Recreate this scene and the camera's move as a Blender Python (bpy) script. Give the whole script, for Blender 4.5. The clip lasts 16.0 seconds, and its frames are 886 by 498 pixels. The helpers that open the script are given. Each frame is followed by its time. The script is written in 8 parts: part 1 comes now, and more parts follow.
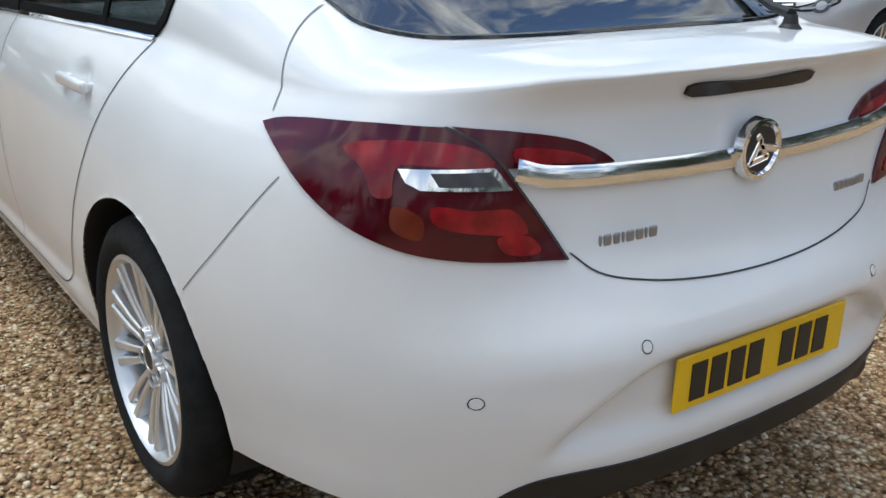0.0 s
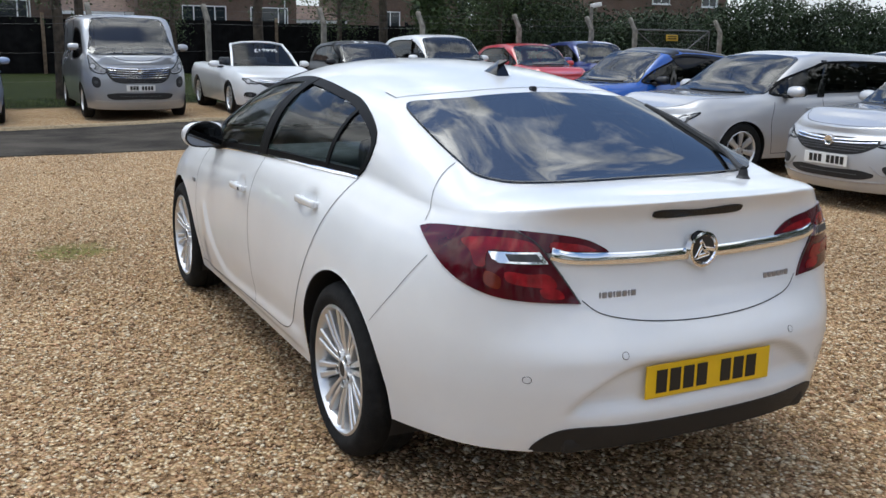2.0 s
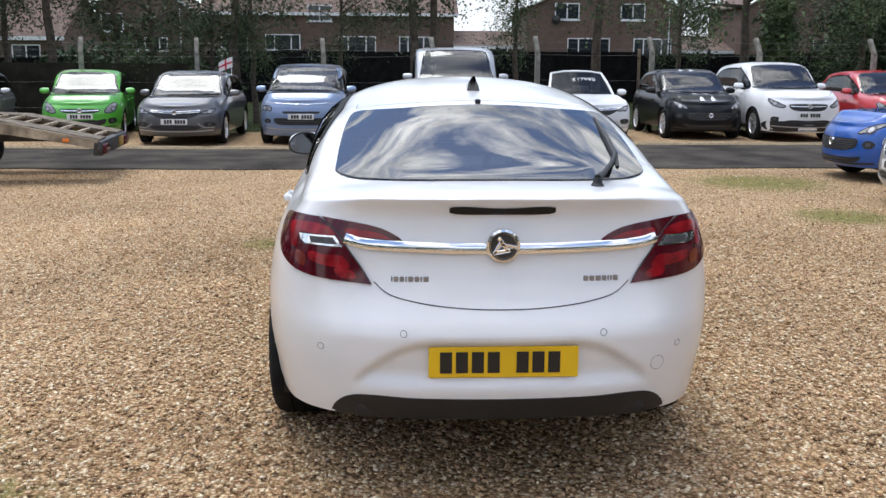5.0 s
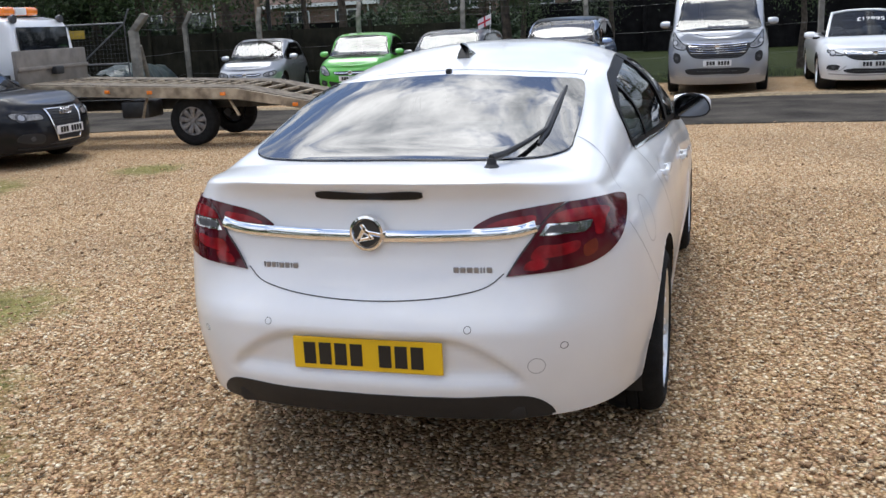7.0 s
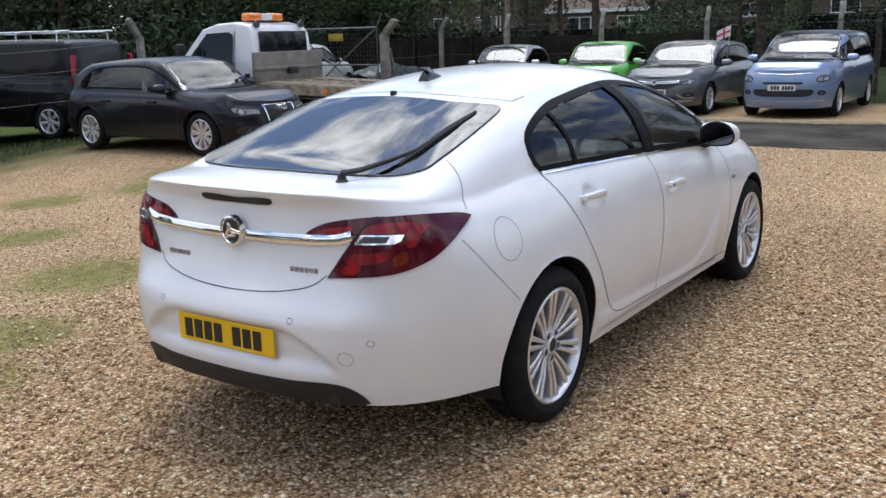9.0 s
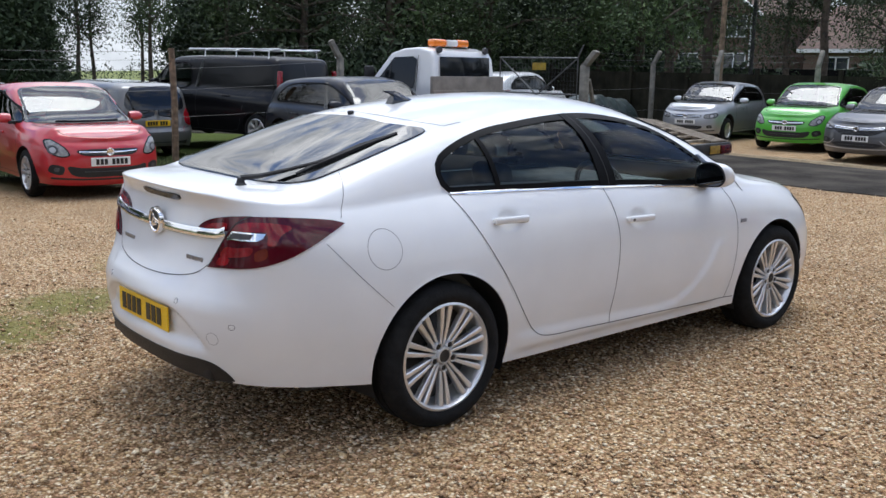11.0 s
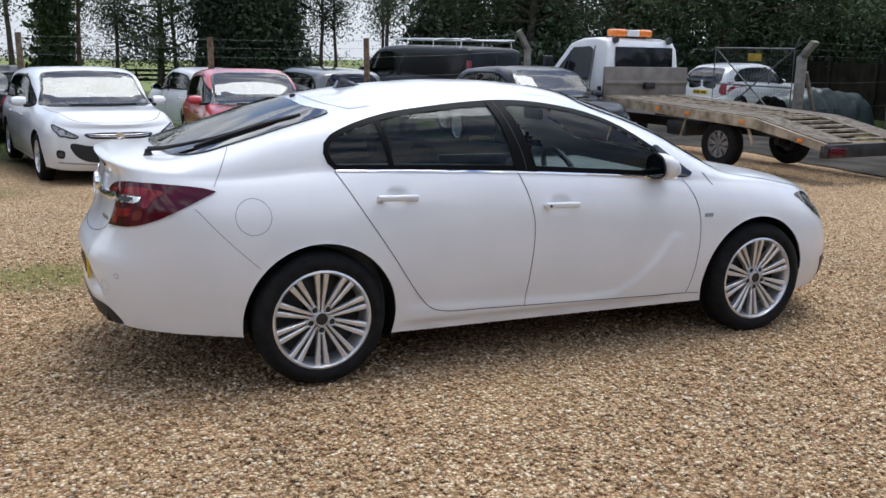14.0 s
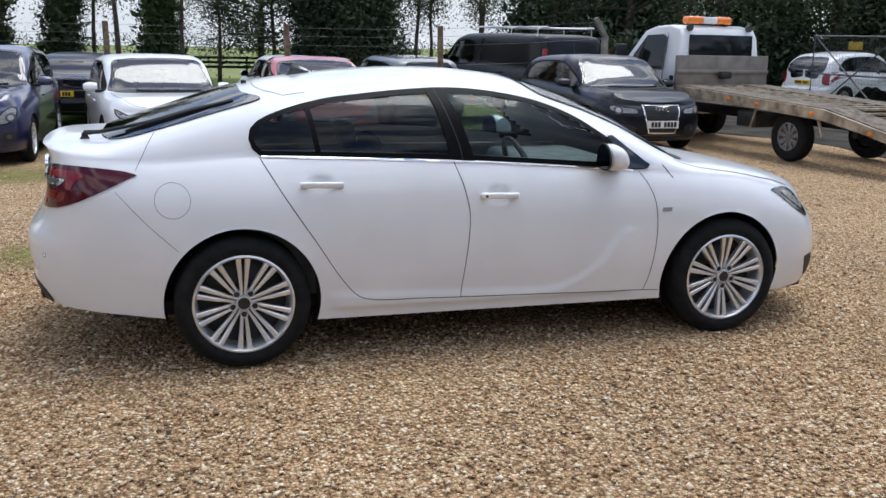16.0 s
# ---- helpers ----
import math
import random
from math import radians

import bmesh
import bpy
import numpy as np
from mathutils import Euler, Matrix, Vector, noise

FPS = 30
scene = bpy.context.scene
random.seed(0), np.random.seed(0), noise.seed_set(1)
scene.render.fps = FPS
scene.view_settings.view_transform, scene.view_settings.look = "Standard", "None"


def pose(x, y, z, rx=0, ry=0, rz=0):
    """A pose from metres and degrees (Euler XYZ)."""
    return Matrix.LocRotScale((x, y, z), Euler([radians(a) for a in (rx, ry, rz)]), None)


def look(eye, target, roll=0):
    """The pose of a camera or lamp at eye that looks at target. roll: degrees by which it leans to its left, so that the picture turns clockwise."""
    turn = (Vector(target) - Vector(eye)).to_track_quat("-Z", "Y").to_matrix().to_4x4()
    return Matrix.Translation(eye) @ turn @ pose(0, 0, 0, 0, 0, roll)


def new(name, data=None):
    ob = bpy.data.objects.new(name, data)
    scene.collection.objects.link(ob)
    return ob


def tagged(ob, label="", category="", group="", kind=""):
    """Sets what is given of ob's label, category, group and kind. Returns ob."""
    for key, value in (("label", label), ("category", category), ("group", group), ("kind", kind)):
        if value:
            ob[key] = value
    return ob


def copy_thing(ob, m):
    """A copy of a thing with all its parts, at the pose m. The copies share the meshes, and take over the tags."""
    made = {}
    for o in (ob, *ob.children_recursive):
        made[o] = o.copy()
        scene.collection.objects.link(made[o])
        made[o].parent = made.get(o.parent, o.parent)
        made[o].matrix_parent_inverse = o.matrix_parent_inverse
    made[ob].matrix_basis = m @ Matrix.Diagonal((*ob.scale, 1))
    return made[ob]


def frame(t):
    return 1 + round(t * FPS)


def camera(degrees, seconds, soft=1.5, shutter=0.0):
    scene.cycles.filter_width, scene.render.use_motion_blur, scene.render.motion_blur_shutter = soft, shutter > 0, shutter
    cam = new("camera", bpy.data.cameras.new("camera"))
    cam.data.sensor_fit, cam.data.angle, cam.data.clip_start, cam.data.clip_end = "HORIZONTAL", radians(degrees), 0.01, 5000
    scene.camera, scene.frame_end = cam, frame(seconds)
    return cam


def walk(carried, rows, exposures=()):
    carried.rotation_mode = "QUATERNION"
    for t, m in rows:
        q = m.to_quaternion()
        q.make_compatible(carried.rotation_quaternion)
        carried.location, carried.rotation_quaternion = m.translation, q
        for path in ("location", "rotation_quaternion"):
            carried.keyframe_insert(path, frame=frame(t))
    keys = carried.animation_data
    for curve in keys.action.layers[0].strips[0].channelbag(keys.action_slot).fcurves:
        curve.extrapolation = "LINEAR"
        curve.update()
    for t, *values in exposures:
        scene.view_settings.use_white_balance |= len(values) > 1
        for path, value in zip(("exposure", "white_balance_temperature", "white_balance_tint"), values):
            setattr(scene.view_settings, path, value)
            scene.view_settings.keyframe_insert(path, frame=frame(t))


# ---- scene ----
cam = camera(50.2, 16.0)
PATH = [
    (0, (-2.019, 1.5, 1.332), (-0.496, 0.39, 0.664), 1.3),
    (0.5, (-2.313, 1.745, 1.465), (-0.756, 0.655, 0.844), 1.3),
    (1, (-2.666, 1.89, 1.532), (-1.053, 0.85, 0.968), 1.3),
    (1.5, (-2.939, 2.08, 1.562), (-1.275, 1.092, 1.056), 0.6),
    (2, (-3.23, 2.106, 1.58), (-1.493, 1.215, 1.144), 1.0),
    (2.5, (-3.563, 1.969, 1.58), (-1.746, 1.223, 1.198), 2.0),
    (3, (-3.848, 1.822, 1.561), (-1.985, 1.205, 1.175), 1.7),
    (3.5, (-4.116, 1.499, 1.554), (-2.22, 1.006, 1.153), 1.4),
    (4, (-4.246, 1.144, 1.561), (-2.321, 0.767, 1.17), 1.4),
    (4.2, (-4.245, 0.988, 1.541), (-2.312, 0.655, 1.151), 1.5),
    (6.3, (-3.909, -0.544, 1.56), (-1.977, -0.238, 1.143), -2.2),
    (6.5, (-3.887, -0.69, 1.585), (-1.969, -0.327, 1.147), -2.2),
    (7, (-3.768, -1.102, 1.59), (-1.907, -0.541, 1.121), -2.7),
    (7.5, (-3.644, -1.431, 1.604), (-1.836, -0.723, 1.122), -2.6),
    (8, (-3.626, -1.896, 1.624), (-1.881, -1.039, 1.154), -2.0),
    (8.5, (-3.525, -2.306, 1.587), (-1.841, -1.318, 1.153), -1.0),
    (9, (-3.437, -2.672, 1.638), (-1.827, -1.57, 1.197), -1.5),
    (9.2, (-3.438, -2.844, 1.62), (-1.851, -1.704, 1.191), -1.2),
    (11.3, (-2.501, -4.082, 1.626), (-1.272, -2.551, 1.244), 0.8),
    (11.5, (-2.382, -4.132, 1.624), (-1.182, -2.579, 1.241), 0.5),
    (12, (-2.177, -4.327, 1.633), (-1.053, -2.719, 1.245), -0.3),
    (12.5, (-1.99, -4.642, 1.63), (-0.953, -2.977, 1.24), -0.1),
    (13, (-1.739, -4.836, 1.626), (-0.774, -3.128, 1.239), 0.3),
    (13.5, (-1.521, -4.995, 1.652), (-0.636, -3.246, 1.255), 0.4),
    (14, (-1.298, -5.223, 1.648), (-0.499, -3.436, 1.237), 1.3),
    (14.5, (-1.006, -5.264, 1.641), (-0.273, -3.445, 1.245), 1.2),
    (15, (-0.776, -5.257, 1.649), (-0.118, -3.41, 1.254), 0.7),
    (15.5, (-0.531, -5.39, 1.648), (0.05, -3.524, 1.221), 1.3),
    (16, (-0.366, -5.509, 1.659), (0.197, -3.641, 1.22), 1.3),
]
walk(cam, [(t, look(eye, target, roll)) for t, eye, target, roll in PATH],
     exposures=[(0.0, -0.27, 6240, 4), (1.0, -0.32, 6260, 5), (2.0, -0.22, 6320, 7), (2.5, -0.18, 6320, 8), (3.0, -0.04, 6320, 9), (4.0, 0.12, 6360, 10), (6.5, 0.05, 6400, 10), (7.5, 0.03, 6370, 10), (9.0, -0.04, 6250, 10),
                (11.5, -0.12, 6230, 10), (13.5, -0.13, 6230, 10), (16.0, -0.10, 6220, 10)])

# ---- daylight: bright broken cloud, the sun veiled and high ----
scene.view_settings.exposure = 0.0
SUN_ELEV, SUN_TURN = radians(72), radians(50)
world = bpy.data.worlds.new("sky")
scene.world = world
world.use_nodes = True
wt = world.node_tree
wt.nodes.clear()


def wnode(kind, **kw):
    n = wt.nodes.new(kind)
    for k, v in kw.items():
        n.inputs[k].default_value = v
    return n


w_out = wnode("ShaderNodeOutputWorld")
w_bg = wnode("ShaderNodeBackground", Strength=0.165)
w_sky = wt.nodes.new("ShaderNodeTexSky")
w_sky.sky_type, w_sky.sun_disc = "NISHITA", False
w_sky.sun_elevation, w_sky.sun_rotation = SUN_ELEV, SUN_TURN
w_sky.air_density, w_sky.dust_density = 1.0, 2.0
w_co = wnode("ShaderNodeTexCoord")
w_map = wnode("ShaderNodeMapping", Scale=(1.0, 1.0, 1.8), Location=(-4.245, -7.384, -1.809))
w_cl = wnode("ShaderNodeTexNoise", Scale=4.2, Detail=10.0, Roughness=0.57, Distortion=0.4)
w_rp = wt.nodes.new("ShaderNodeValToRGB")
w_rp.color_ramp.elements[0].position, w_rp.color_ramp.elements[1].position = 0.46, 0.56
w_cl2 = wnode("ShaderNodeTexNoise", Scale=6.5, Detail=8.0, Roughness=0.62)
w_rp2 = wt.nodes.new("ShaderNodeValToRGB")
w_rp2.color_ramp.elements[0].position, w_rp2.color_ramp.elements[1].position = 0.3, 0.64
w_rp2.color_ramp.elements[0].color = (3.9, 4.2, 4.7, 1)
w_rp2.color_ramp.elements[1].color = (17.4, 17.4, 17.4, 1)
w_mix = wt.nodes.new("ShaderNodeMixRGB")
wl = wt.links.new
wl(w_co.outputs["Generated"], w_map.inputs["Vector"])
wl(w_map.outputs[0], w_cl.inputs["Vector"])
wl(w_map.outputs[0], w_cl2.inputs["Vector"])
wl(w_cl.outputs[0], w_rp.inputs[0])
wl(w_cl2.outputs[0], w_rp2.inputs[0])
# clouds thin and glow towards the sun
w_dot = wt.nodes.new("ShaderNodeVectorMath")
w_dot.operation = "DOT_PRODUCT"
w_dot.inputs[1].default_value = (math.cos(SUN_ELEV) * math.sin(SUN_TURN), math.cos(SUN_ELEV) * math.cos(SUN_TURN), math.sin(SUN_ELEV))
w_glow = wt.nodes.new("ShaderNodeMapRange")
w_glow.interpolation_type = "SMOOTHSTEP"
w_glow.inputs["From Min"].default_value, w_glow.inputs["From Max"].default_value = 0.5, 0.97
w_glow.inputs["To Min"].default_value, w_glow.inputs["To Max"].default_value = 0.75, 1.35
w_bright = wt.nodes.new("ShaderNodeVectorMath")
w_bright.operation = "SCALE"
wl(w_co.outputs["Generated"], w_dot.inputs[0])
wl(w_dot.outputs["Value"], w_glow.inputs["Value"])
wl(w_rp2.outputs[0], w_bright.inputs[0])
wl(w_glow.outputs[0], w_bright.inputs["Scale"])
wl(w_rp.outputs[0], w_mix.inputs[0])
w_blue = wt.nodes.new("ShaderNodeVectorMath")
w_blue.operation = "MULTIPLY"
w_blue.inputs[1].default_value = (0.92, 1.05, 1.26)
wl(w_sky.outputs[0], w_blue.inputs[0])
wl(w_blue.outputs[0], w_mix.inputs[1])
wl(w_bright.outputs[0], w_mix.inputs[2])
# pale haze low over the fields
w_sep = wt.nodes.new("ShaderNodeSeparateXYZ")
w_low = wt.nodes.new("ShaderNodeMapRange")
w_low.interpolation_type = "SMOOTHSTEP"
w_low.inputs["From Min"].default_value, w_low.inputs["From Max"].default_value = 0.06, 0.42
w_low.inputs["To Min"].default_value, w_low.inputs["To Max"].default_value = 0.8, 0.0
w_haze = wt.nodes.new("ShaderNodeMixRGB")
w_haze.inputs[2].default_value = (5.7, 5.95, 6.3, 1)
wl(w_co.outputs["Generated"], w_sep.inputs[0])
wl(w_sep.outputs["Z"], w_low.inputs["Value"])
wl(w_low.outputs[0], w_haze.inputs[0])
wl(w_mix.outputs[0], w_haze.inputs[1])
wl(w_haze.outputs[0], w_bg.inputs["Color"])
wl(w_bg.outputs[0], w_out.inputs["Surface"])
sun = new("sun", bpy.data.lights.new("sun", "SUN"))
sun.data.energy, sun.data.angle, sun.data.color = 1.6, radians(30), (0.965, 0.97, 0.93)
# the sun stands high to the left of the white car
sun.matrix_world = look((8 * math.sin(SUN_TURN), 8 * math.cos(SUN_TURN), 8 * math.tan(SUN_ELEV)), (0, 0, 0))


# ---- materials ----
MATS = {}


def mat(name, col, rough=0.5, metal=0.0, coat=0.0, var=0.0, scale=6.0, bump=0.0, bscale=60.0, spec=0.5, col2=None, rand=0.0, island=False, trans=0.0):
    """A principled material with two scales of colour variation and a fine relief."""
    if name in MATS:
        return MATS[name]
    m = bpy.data.materials.new(name)
    m.use_nodes = True
    nt = m.node_tree
    b = nt.nodes["Principled BSDF"]
    b.inputs["Roughness"].default_value, b.inputs["Metallic"].default_value = rough, metal
    b.inputs["Specular IOR Level"].default_value = spec
    b.inputs["Coat Weight"].default_value, b.inputs["Coat Roughness"].default_value = coat, 0.04
    b.inputs["Base Color"].default_value = (*col, 1)
    b.inputs["Transmission Weight"].default_value = trans
    co = nt.nodes.new("ShaderNodeTexCoord")
    if var or col2 or rand:
        n1 = nt.nodes.new("ShaderNodeTexNoise")
        n1.inputs["Scale"].default_value, n1.inputs["Detail"].default_value = scale, 8.0
        nt.links.new(co.outputs["Object"], n1.inputs["Vector"])
        rp = nt.nodes.new("ShaderNodeValToRGB")
        lo = [c * (1 - var) for c in col]
        hi = list(col2) if col2 else [min(1.0, c * (1 + var)) for c in col]
        rp.color_ramp.elements[0].color, rp.color_ramp.elements[1].color = (*lo, 1), (*hi, 1)
        rp.color_ramp.elements[0].position, rp.color_ramp.elements[1].position = 0.35, 0.68
        nt.links.new(n1.outputs[0], rp.inputs[0])
        src = rp.outputs[0]
        if rand:
            hs = nt.nodes.new("ShaderNodeHueSaturation")
            if island:
                ri = nt.nodes.new("ShaderNodeNewGeometry").outputs["Random Per Island"]
                # whole plants differ too
                whole = nt.nodes.new("ShaderNodeMapRange")
                whole.inputs["To Min"].default_value, whole.inputs["To Max"].default_value = 0.7, 1.5
                nt.links.new(nt.nodes.new("ShaderNodeObjectInfo").outputs["Random"], whole.inputs["Value"])
                tone = nt.nodes.new("ShaderNodeHueSaturation")
                nt.links.new(whole.outputs[0], tone.inputs["Value"])
                nt.links.new(src, tone.inputs["Color"])
                src = tone.outputs[0]
            else:
                ri = nt.nodes.new("ShaderNodeObjectInfo").outputs["Random"]
            mr = nt.nodes.new("ShaderNodeMapRange")
            mr.inputs["To Min"].default_value, mr.inputs["To Max"].default_value = 1 - rand, 1 + rand
            nt.links.new(ri, mr.inputs["Value"])
            nt.links.new(mr.outputs[0], hs.inputs["Value"])
            nt.links.new(src, hs.inputs["Color"])
            src = hs.outputs[0]
        nt.links.new(src, b.inputs["Base Color"])
    if bump:
        n2 = nt.nodes.new("ShaderNodeTexNoise")
        n2.inputs["Scale"].default_value, n2.inputs["Detail"].default_value = bscale, 6.0
        nt.links.new(co.outputs["Object"], n2.inputs["Vector"])
        bp = nt.nodes.new("ShaderNodeBump")
        bp.inputs["Strength"].default_value, bp.inputs["Distance"].default_value = bump, 0.01
        nt.links.new(n2.outputs[0], bp.inputs["Height"])
        nt.links.new(bp.outputs[0], b.inputs["Normal"])
    MATS[name] = m
    return m


def paint(name, col, metal=0.0, rough=0.32):
    return mat(name, col, rough, metal, coat=1.0, var=0.03, scale=3.0)


def glass_mat(name, tint, ior=1.5):
    """Window glass: a tinted clear sheet with a sharp reflection that grows with the angle."""
    m = bpy.data.materials.new(name)
    m.use_nodes = True
    nt = m.node_tree
    nt.nodes.clear()
    out, mix = nt.nodes.new("ShaderNodeOutputMaterial"), nt.nodes.new("ShaderNodeMixShader")
    tr, gl, fr = nt.nodes.new("ShaderNodeBsdfTransparent"), nt.nodes.new("ShaderNodeBsdfGlossy"), nt.nodes.new("ShaderNodeFresnel")
    tr.inputs[0].default_value = (*tint, 1)
    gl.inputs["Roughness"].default_value = 0.015
    fr.inputs[0].default_value = ior
    nt.links.new(fr.outputs[0], mix.inputs[0])
    nt.links.new(tr.outputs[0], mix.inputs[1])
    nt.links.new(gl.outputs[0], mix.inputs[2])
    nt.links.new(mix.outputs[0], out.inputs[0])
    MATS[name] = m
    return m


WHITE = mat("white_paint", (0.76, 0.765, 0.77), 0.30, coat=0.75, var=0.03, scale=3.0)
SILVER = paint("silver_paint", (0.36, 0.37, 0.39), 0.55, 0.34)
PALESILVER = paint("pale_silver_paint", (0.45, 0.45, 0.46), 0.3, 0.36)
GREY = paint("grey_paint", (0.10, 0.10, 0.105), 0.4, 0.32)
PALEBLUE = paint("pale_blue_paint", (0.20, 0.27, 0.42), 0.35, 0.32)
BLUE = paint("blue_paint", (0.003, 0.08, 0.38), 0.1)
INKBLUE = paint("ink_blue_paint", (0.005, 0.010, 0.055), 0.1)
DEEPBLUE = paint("deep_blue_paint", (0.01, 0.025, 0.16), 0.2)
NAVY = mat("navy_paint", (0.004, 0.005, 0.009), 0.3, coat=0.35, spec=0.2, var=0.03, scale=3.0)
BLACKPAINT = mat("black_paint", (0.005, 0.005, 0.006), 0.3, coat=0.35, spec=0.15, var=0.03, scale=3.0)
RED = paint("red_paint", (0.46, 0.013, 0.02))
GREEN = paint("green_paint", (0.08, 0.42, 0.03))
WINDOW = glass_mat("window_glass", (0.32, 0.36, 0.37), 1.40)
FRONTGLASS = glass_mat("front_window_glass", (0.74, 0.84, 0.82), 1.33)
CLEARSCREEN = glass_mat("clear_screen_glass", (0.80, 0.86, 0.84), 1.5)
TINTED = glass_mat("tinted_glass", (0.10, 0.115, 0.12), 1.6)
REARGLASS = glass_mat("rear_window_glass", (0.10, 0.12, 0.13), 3.1)
MIRRORGLASS = mat("mirror_glass", (0.15, 0.16, 0.18), 0.03, 1.0)
SCREEN = glass_mat("screen_glass", (0.30, 0.35, 0.34), 1.85)
CONVERTGLASS = glass_mat("open_car_screen_glass", (0.30, 0.34, 0.35), 1.3)
BLACK = mat("black_plastic", (0.012, 0.012, 0.013), 0.55, var=0.2, bump=0.15, bscale=300)
SEAL = mat("window_frame_black", (0.005, 0.005, 0.0055), 0.5, spec=0.08)
GLOSSBLACK = mat("gloss_black", (0.006, 0.006, 0.007), 0.12, coat=0.5)
GAP = mat("panel_gap", (0.045, 0.045, 0.047), 0.8)
SEAM = mat("bumper_seam", (0.19, 0.19, 0.195), 0.6)
LETTERING = mat("lettering_metal", (0.33, 0.33, 0.34), 0.3, 0.7)
RUBBER = mat("tyre_rubber", (0.013, 0.013, 0.013), 0.9, spec=0.2, var=0.3, scale=20, bump=0.3, bscale=90)
ALLOY = mat("alloy", (0.74, 0.74, 0.74), 0.3, 0.75, var=0.06, scale=14)
DARKMETAL = mat("dark_metal", (0.05, 0.05, 0.05), 0.5, 0.6, var=0.3)
CHROME = mat("chrome", (0.88, 0.88, 0.89), 0.06, 1.0)
INTERIOR = mat("interior_trim", (0.15, 0.165, 0.17), 0.75, var=0.25, scale=10, bump=0.2, bscale=120)
WHEELGRIP = mat("steering_wheel_leather", (0.04, 0.042, 0.045), 0.4, var=0.2, scale=40, bump=0.2, bscale=200)
SEATCLOTH = mat("seat_cloth", (0.085, 0.09, 0.096), 0.9, var=0.3, scale=18, bump=0.3, bscale=200)
LAMPRED = mat("red_lens", (0.072, 0.003, 0.009), 0.08, spec=0.5, var=0.3, scale=9)
LAMPBRIGHT = mat("bright_red_lens", (0.23, 0.007, 0.012), 0.10, spec=0.5, var=0.35, scale=22)
LAMPAMBER = mat("amber_lens", (0.15, 0.020, 0.010), 0.12, spec=0.5, var=0.2, scale=20)
AMBER = mat("amber_plastic", (0.85, 0.22, 0.02), 0.25, coat=0.6, var=0.08)
DARKPANE = mat("dark_cab_glass", (0.010, 0.012, 0.014), 0.08, spec=0.3)
SLATS = mat("dark_slats", (0.055, 0.055, 0.06), 0.35, 0.3, var=0.1)
LAMPBLACK = mat("lamp_housing_black", (0.012, 0.012, 0.013), 0.25, spec=0.3)
REFLECTOR = mat("lamp_reflector_silver", (0.40, 0.40, 0.41), 0.32, 0.6, var=0.08, scale=30)
LAMPGREY = mat("lamp_reflector", (0.06, 0.06, 0.065), 0.45, 0.0, var=0.3, scale=40)
HEADLENS = mat("headlamp_lens", (0.22, 0.22, 0.22), 0.25, 0.0, coat=0.7, var=0.35, scale=25)
YELLOWPLATE = mat("yellow_plate", (0.80, 0.50, 0.01), 0.35, var=0.04)
WHITEPLATE = mat("white_plate", (0.75, 0.75, 0.73), 0.35, var=0.05)
INK = mat("plate_black", (0.012, 0.012, 0.012), 0.4)


# ---- mesh kit ----
from mathutils.bvhtree import BVHTree
from mathutils.geometry import delaunay_2d_cdt


def mesh_of(name, verts, faces, material, smooth=True, sharp=None):
    me = bpy.data.meshes.new(name)
    me.from_pydata([tuple(v) for v in verts], [], faces)
    me.materials.append(material)
    if smooth:
        me.polygons.foreach_set("use_smooth", [True] * len(me.polygons))
        if sharp:
            me.set_sharp_from_angle(angle=radians(sharp))
    me.update()
    return me


def part(name, geo, material, parent, label="", smooth=True, sharp=35):
    """Links verts and faces (or a bmesh) as one mesh object under a thing or a part."""
    if isinstance(geo, bmesh.types.BMesh):
        me = bpy.data.meshes.new(name)
        geo.to_mesh(me)
        geo.free()
        me.materials.append(material)
        if smooth:
            me.polygons.foreach_set("use_smooth", [True] * len(me.polygons))
            if sharp:
                me.set_sharp_from_angle(angle=radians(sharp))
    else:
        me = mesh_of(name, geo[0], geo[1], material, smooth, sharp)
    ob = new(name, me)
    ob.parent = parent
    return tagged(ob, label)


def thing(name, label, category, group="", kind="", m=None):
    ob = tagged(new(name), label, category, group, kind)
    if m is not None:
        ob.matrix_basis = m
    return ob


def join(*geos):
    verts, faces = [], []
    for v, f in geos:
        n = len(verts)
        verts += [tuple(p) for p in v]
        faces += [tuple(i + n for i in g) for g in f]
    return verts, faces


def moved(geo, m):
    return [tuple(m @ Vector(v)) for v in geo[0]], geo[1]


def box(x0, x1, y0, y1, z0, z1, bevel=0.0, seg=2):
    bm = bmesh.new()
    bmesh.ops.create_cube(bm, size=1)
    for v in bm.verts:
        v.co = Vector(((x0 + x1) / 2 + v.co.x * (x1 - x0), (y0 + y1) / 2 + v.co.y * (y1 - y0), (z0 + z1) / 2 + v.co.z * (z1 - z0)))
    if bevel:
        bmesh.ops.bevel(bm, geom=bm.edges[:], offset=bevel, segments=seg, affect="EDGES", profile=0.5)
    out = [tuple(v.co) for v in bm.verts], [tuple(v.index for v in f.verts) for f in bm.faces]
    bm.free()
    return out


def lathe(profile, n=48, axis="y"):
    """Turns (radius, height) pairs about an axis."""
    verts, faces = [], []
    for k in range(n):
        a = 2 * math.pi * k / n
        for r, h in profile:
            p = (r * math.cos(a), h, r * math.sin(a)) if axis == "y" else (r * math.cos(a), r * math.sin(a), h)
            verts.append(p)
    q = len(profile)
    for k in range(n):
        for i in range(q - 1):
            a, b = k * q + i, ((k + 1) % n) * q + i
            faces.append((a, a + 1, b + 1, b))
    return verts, faces


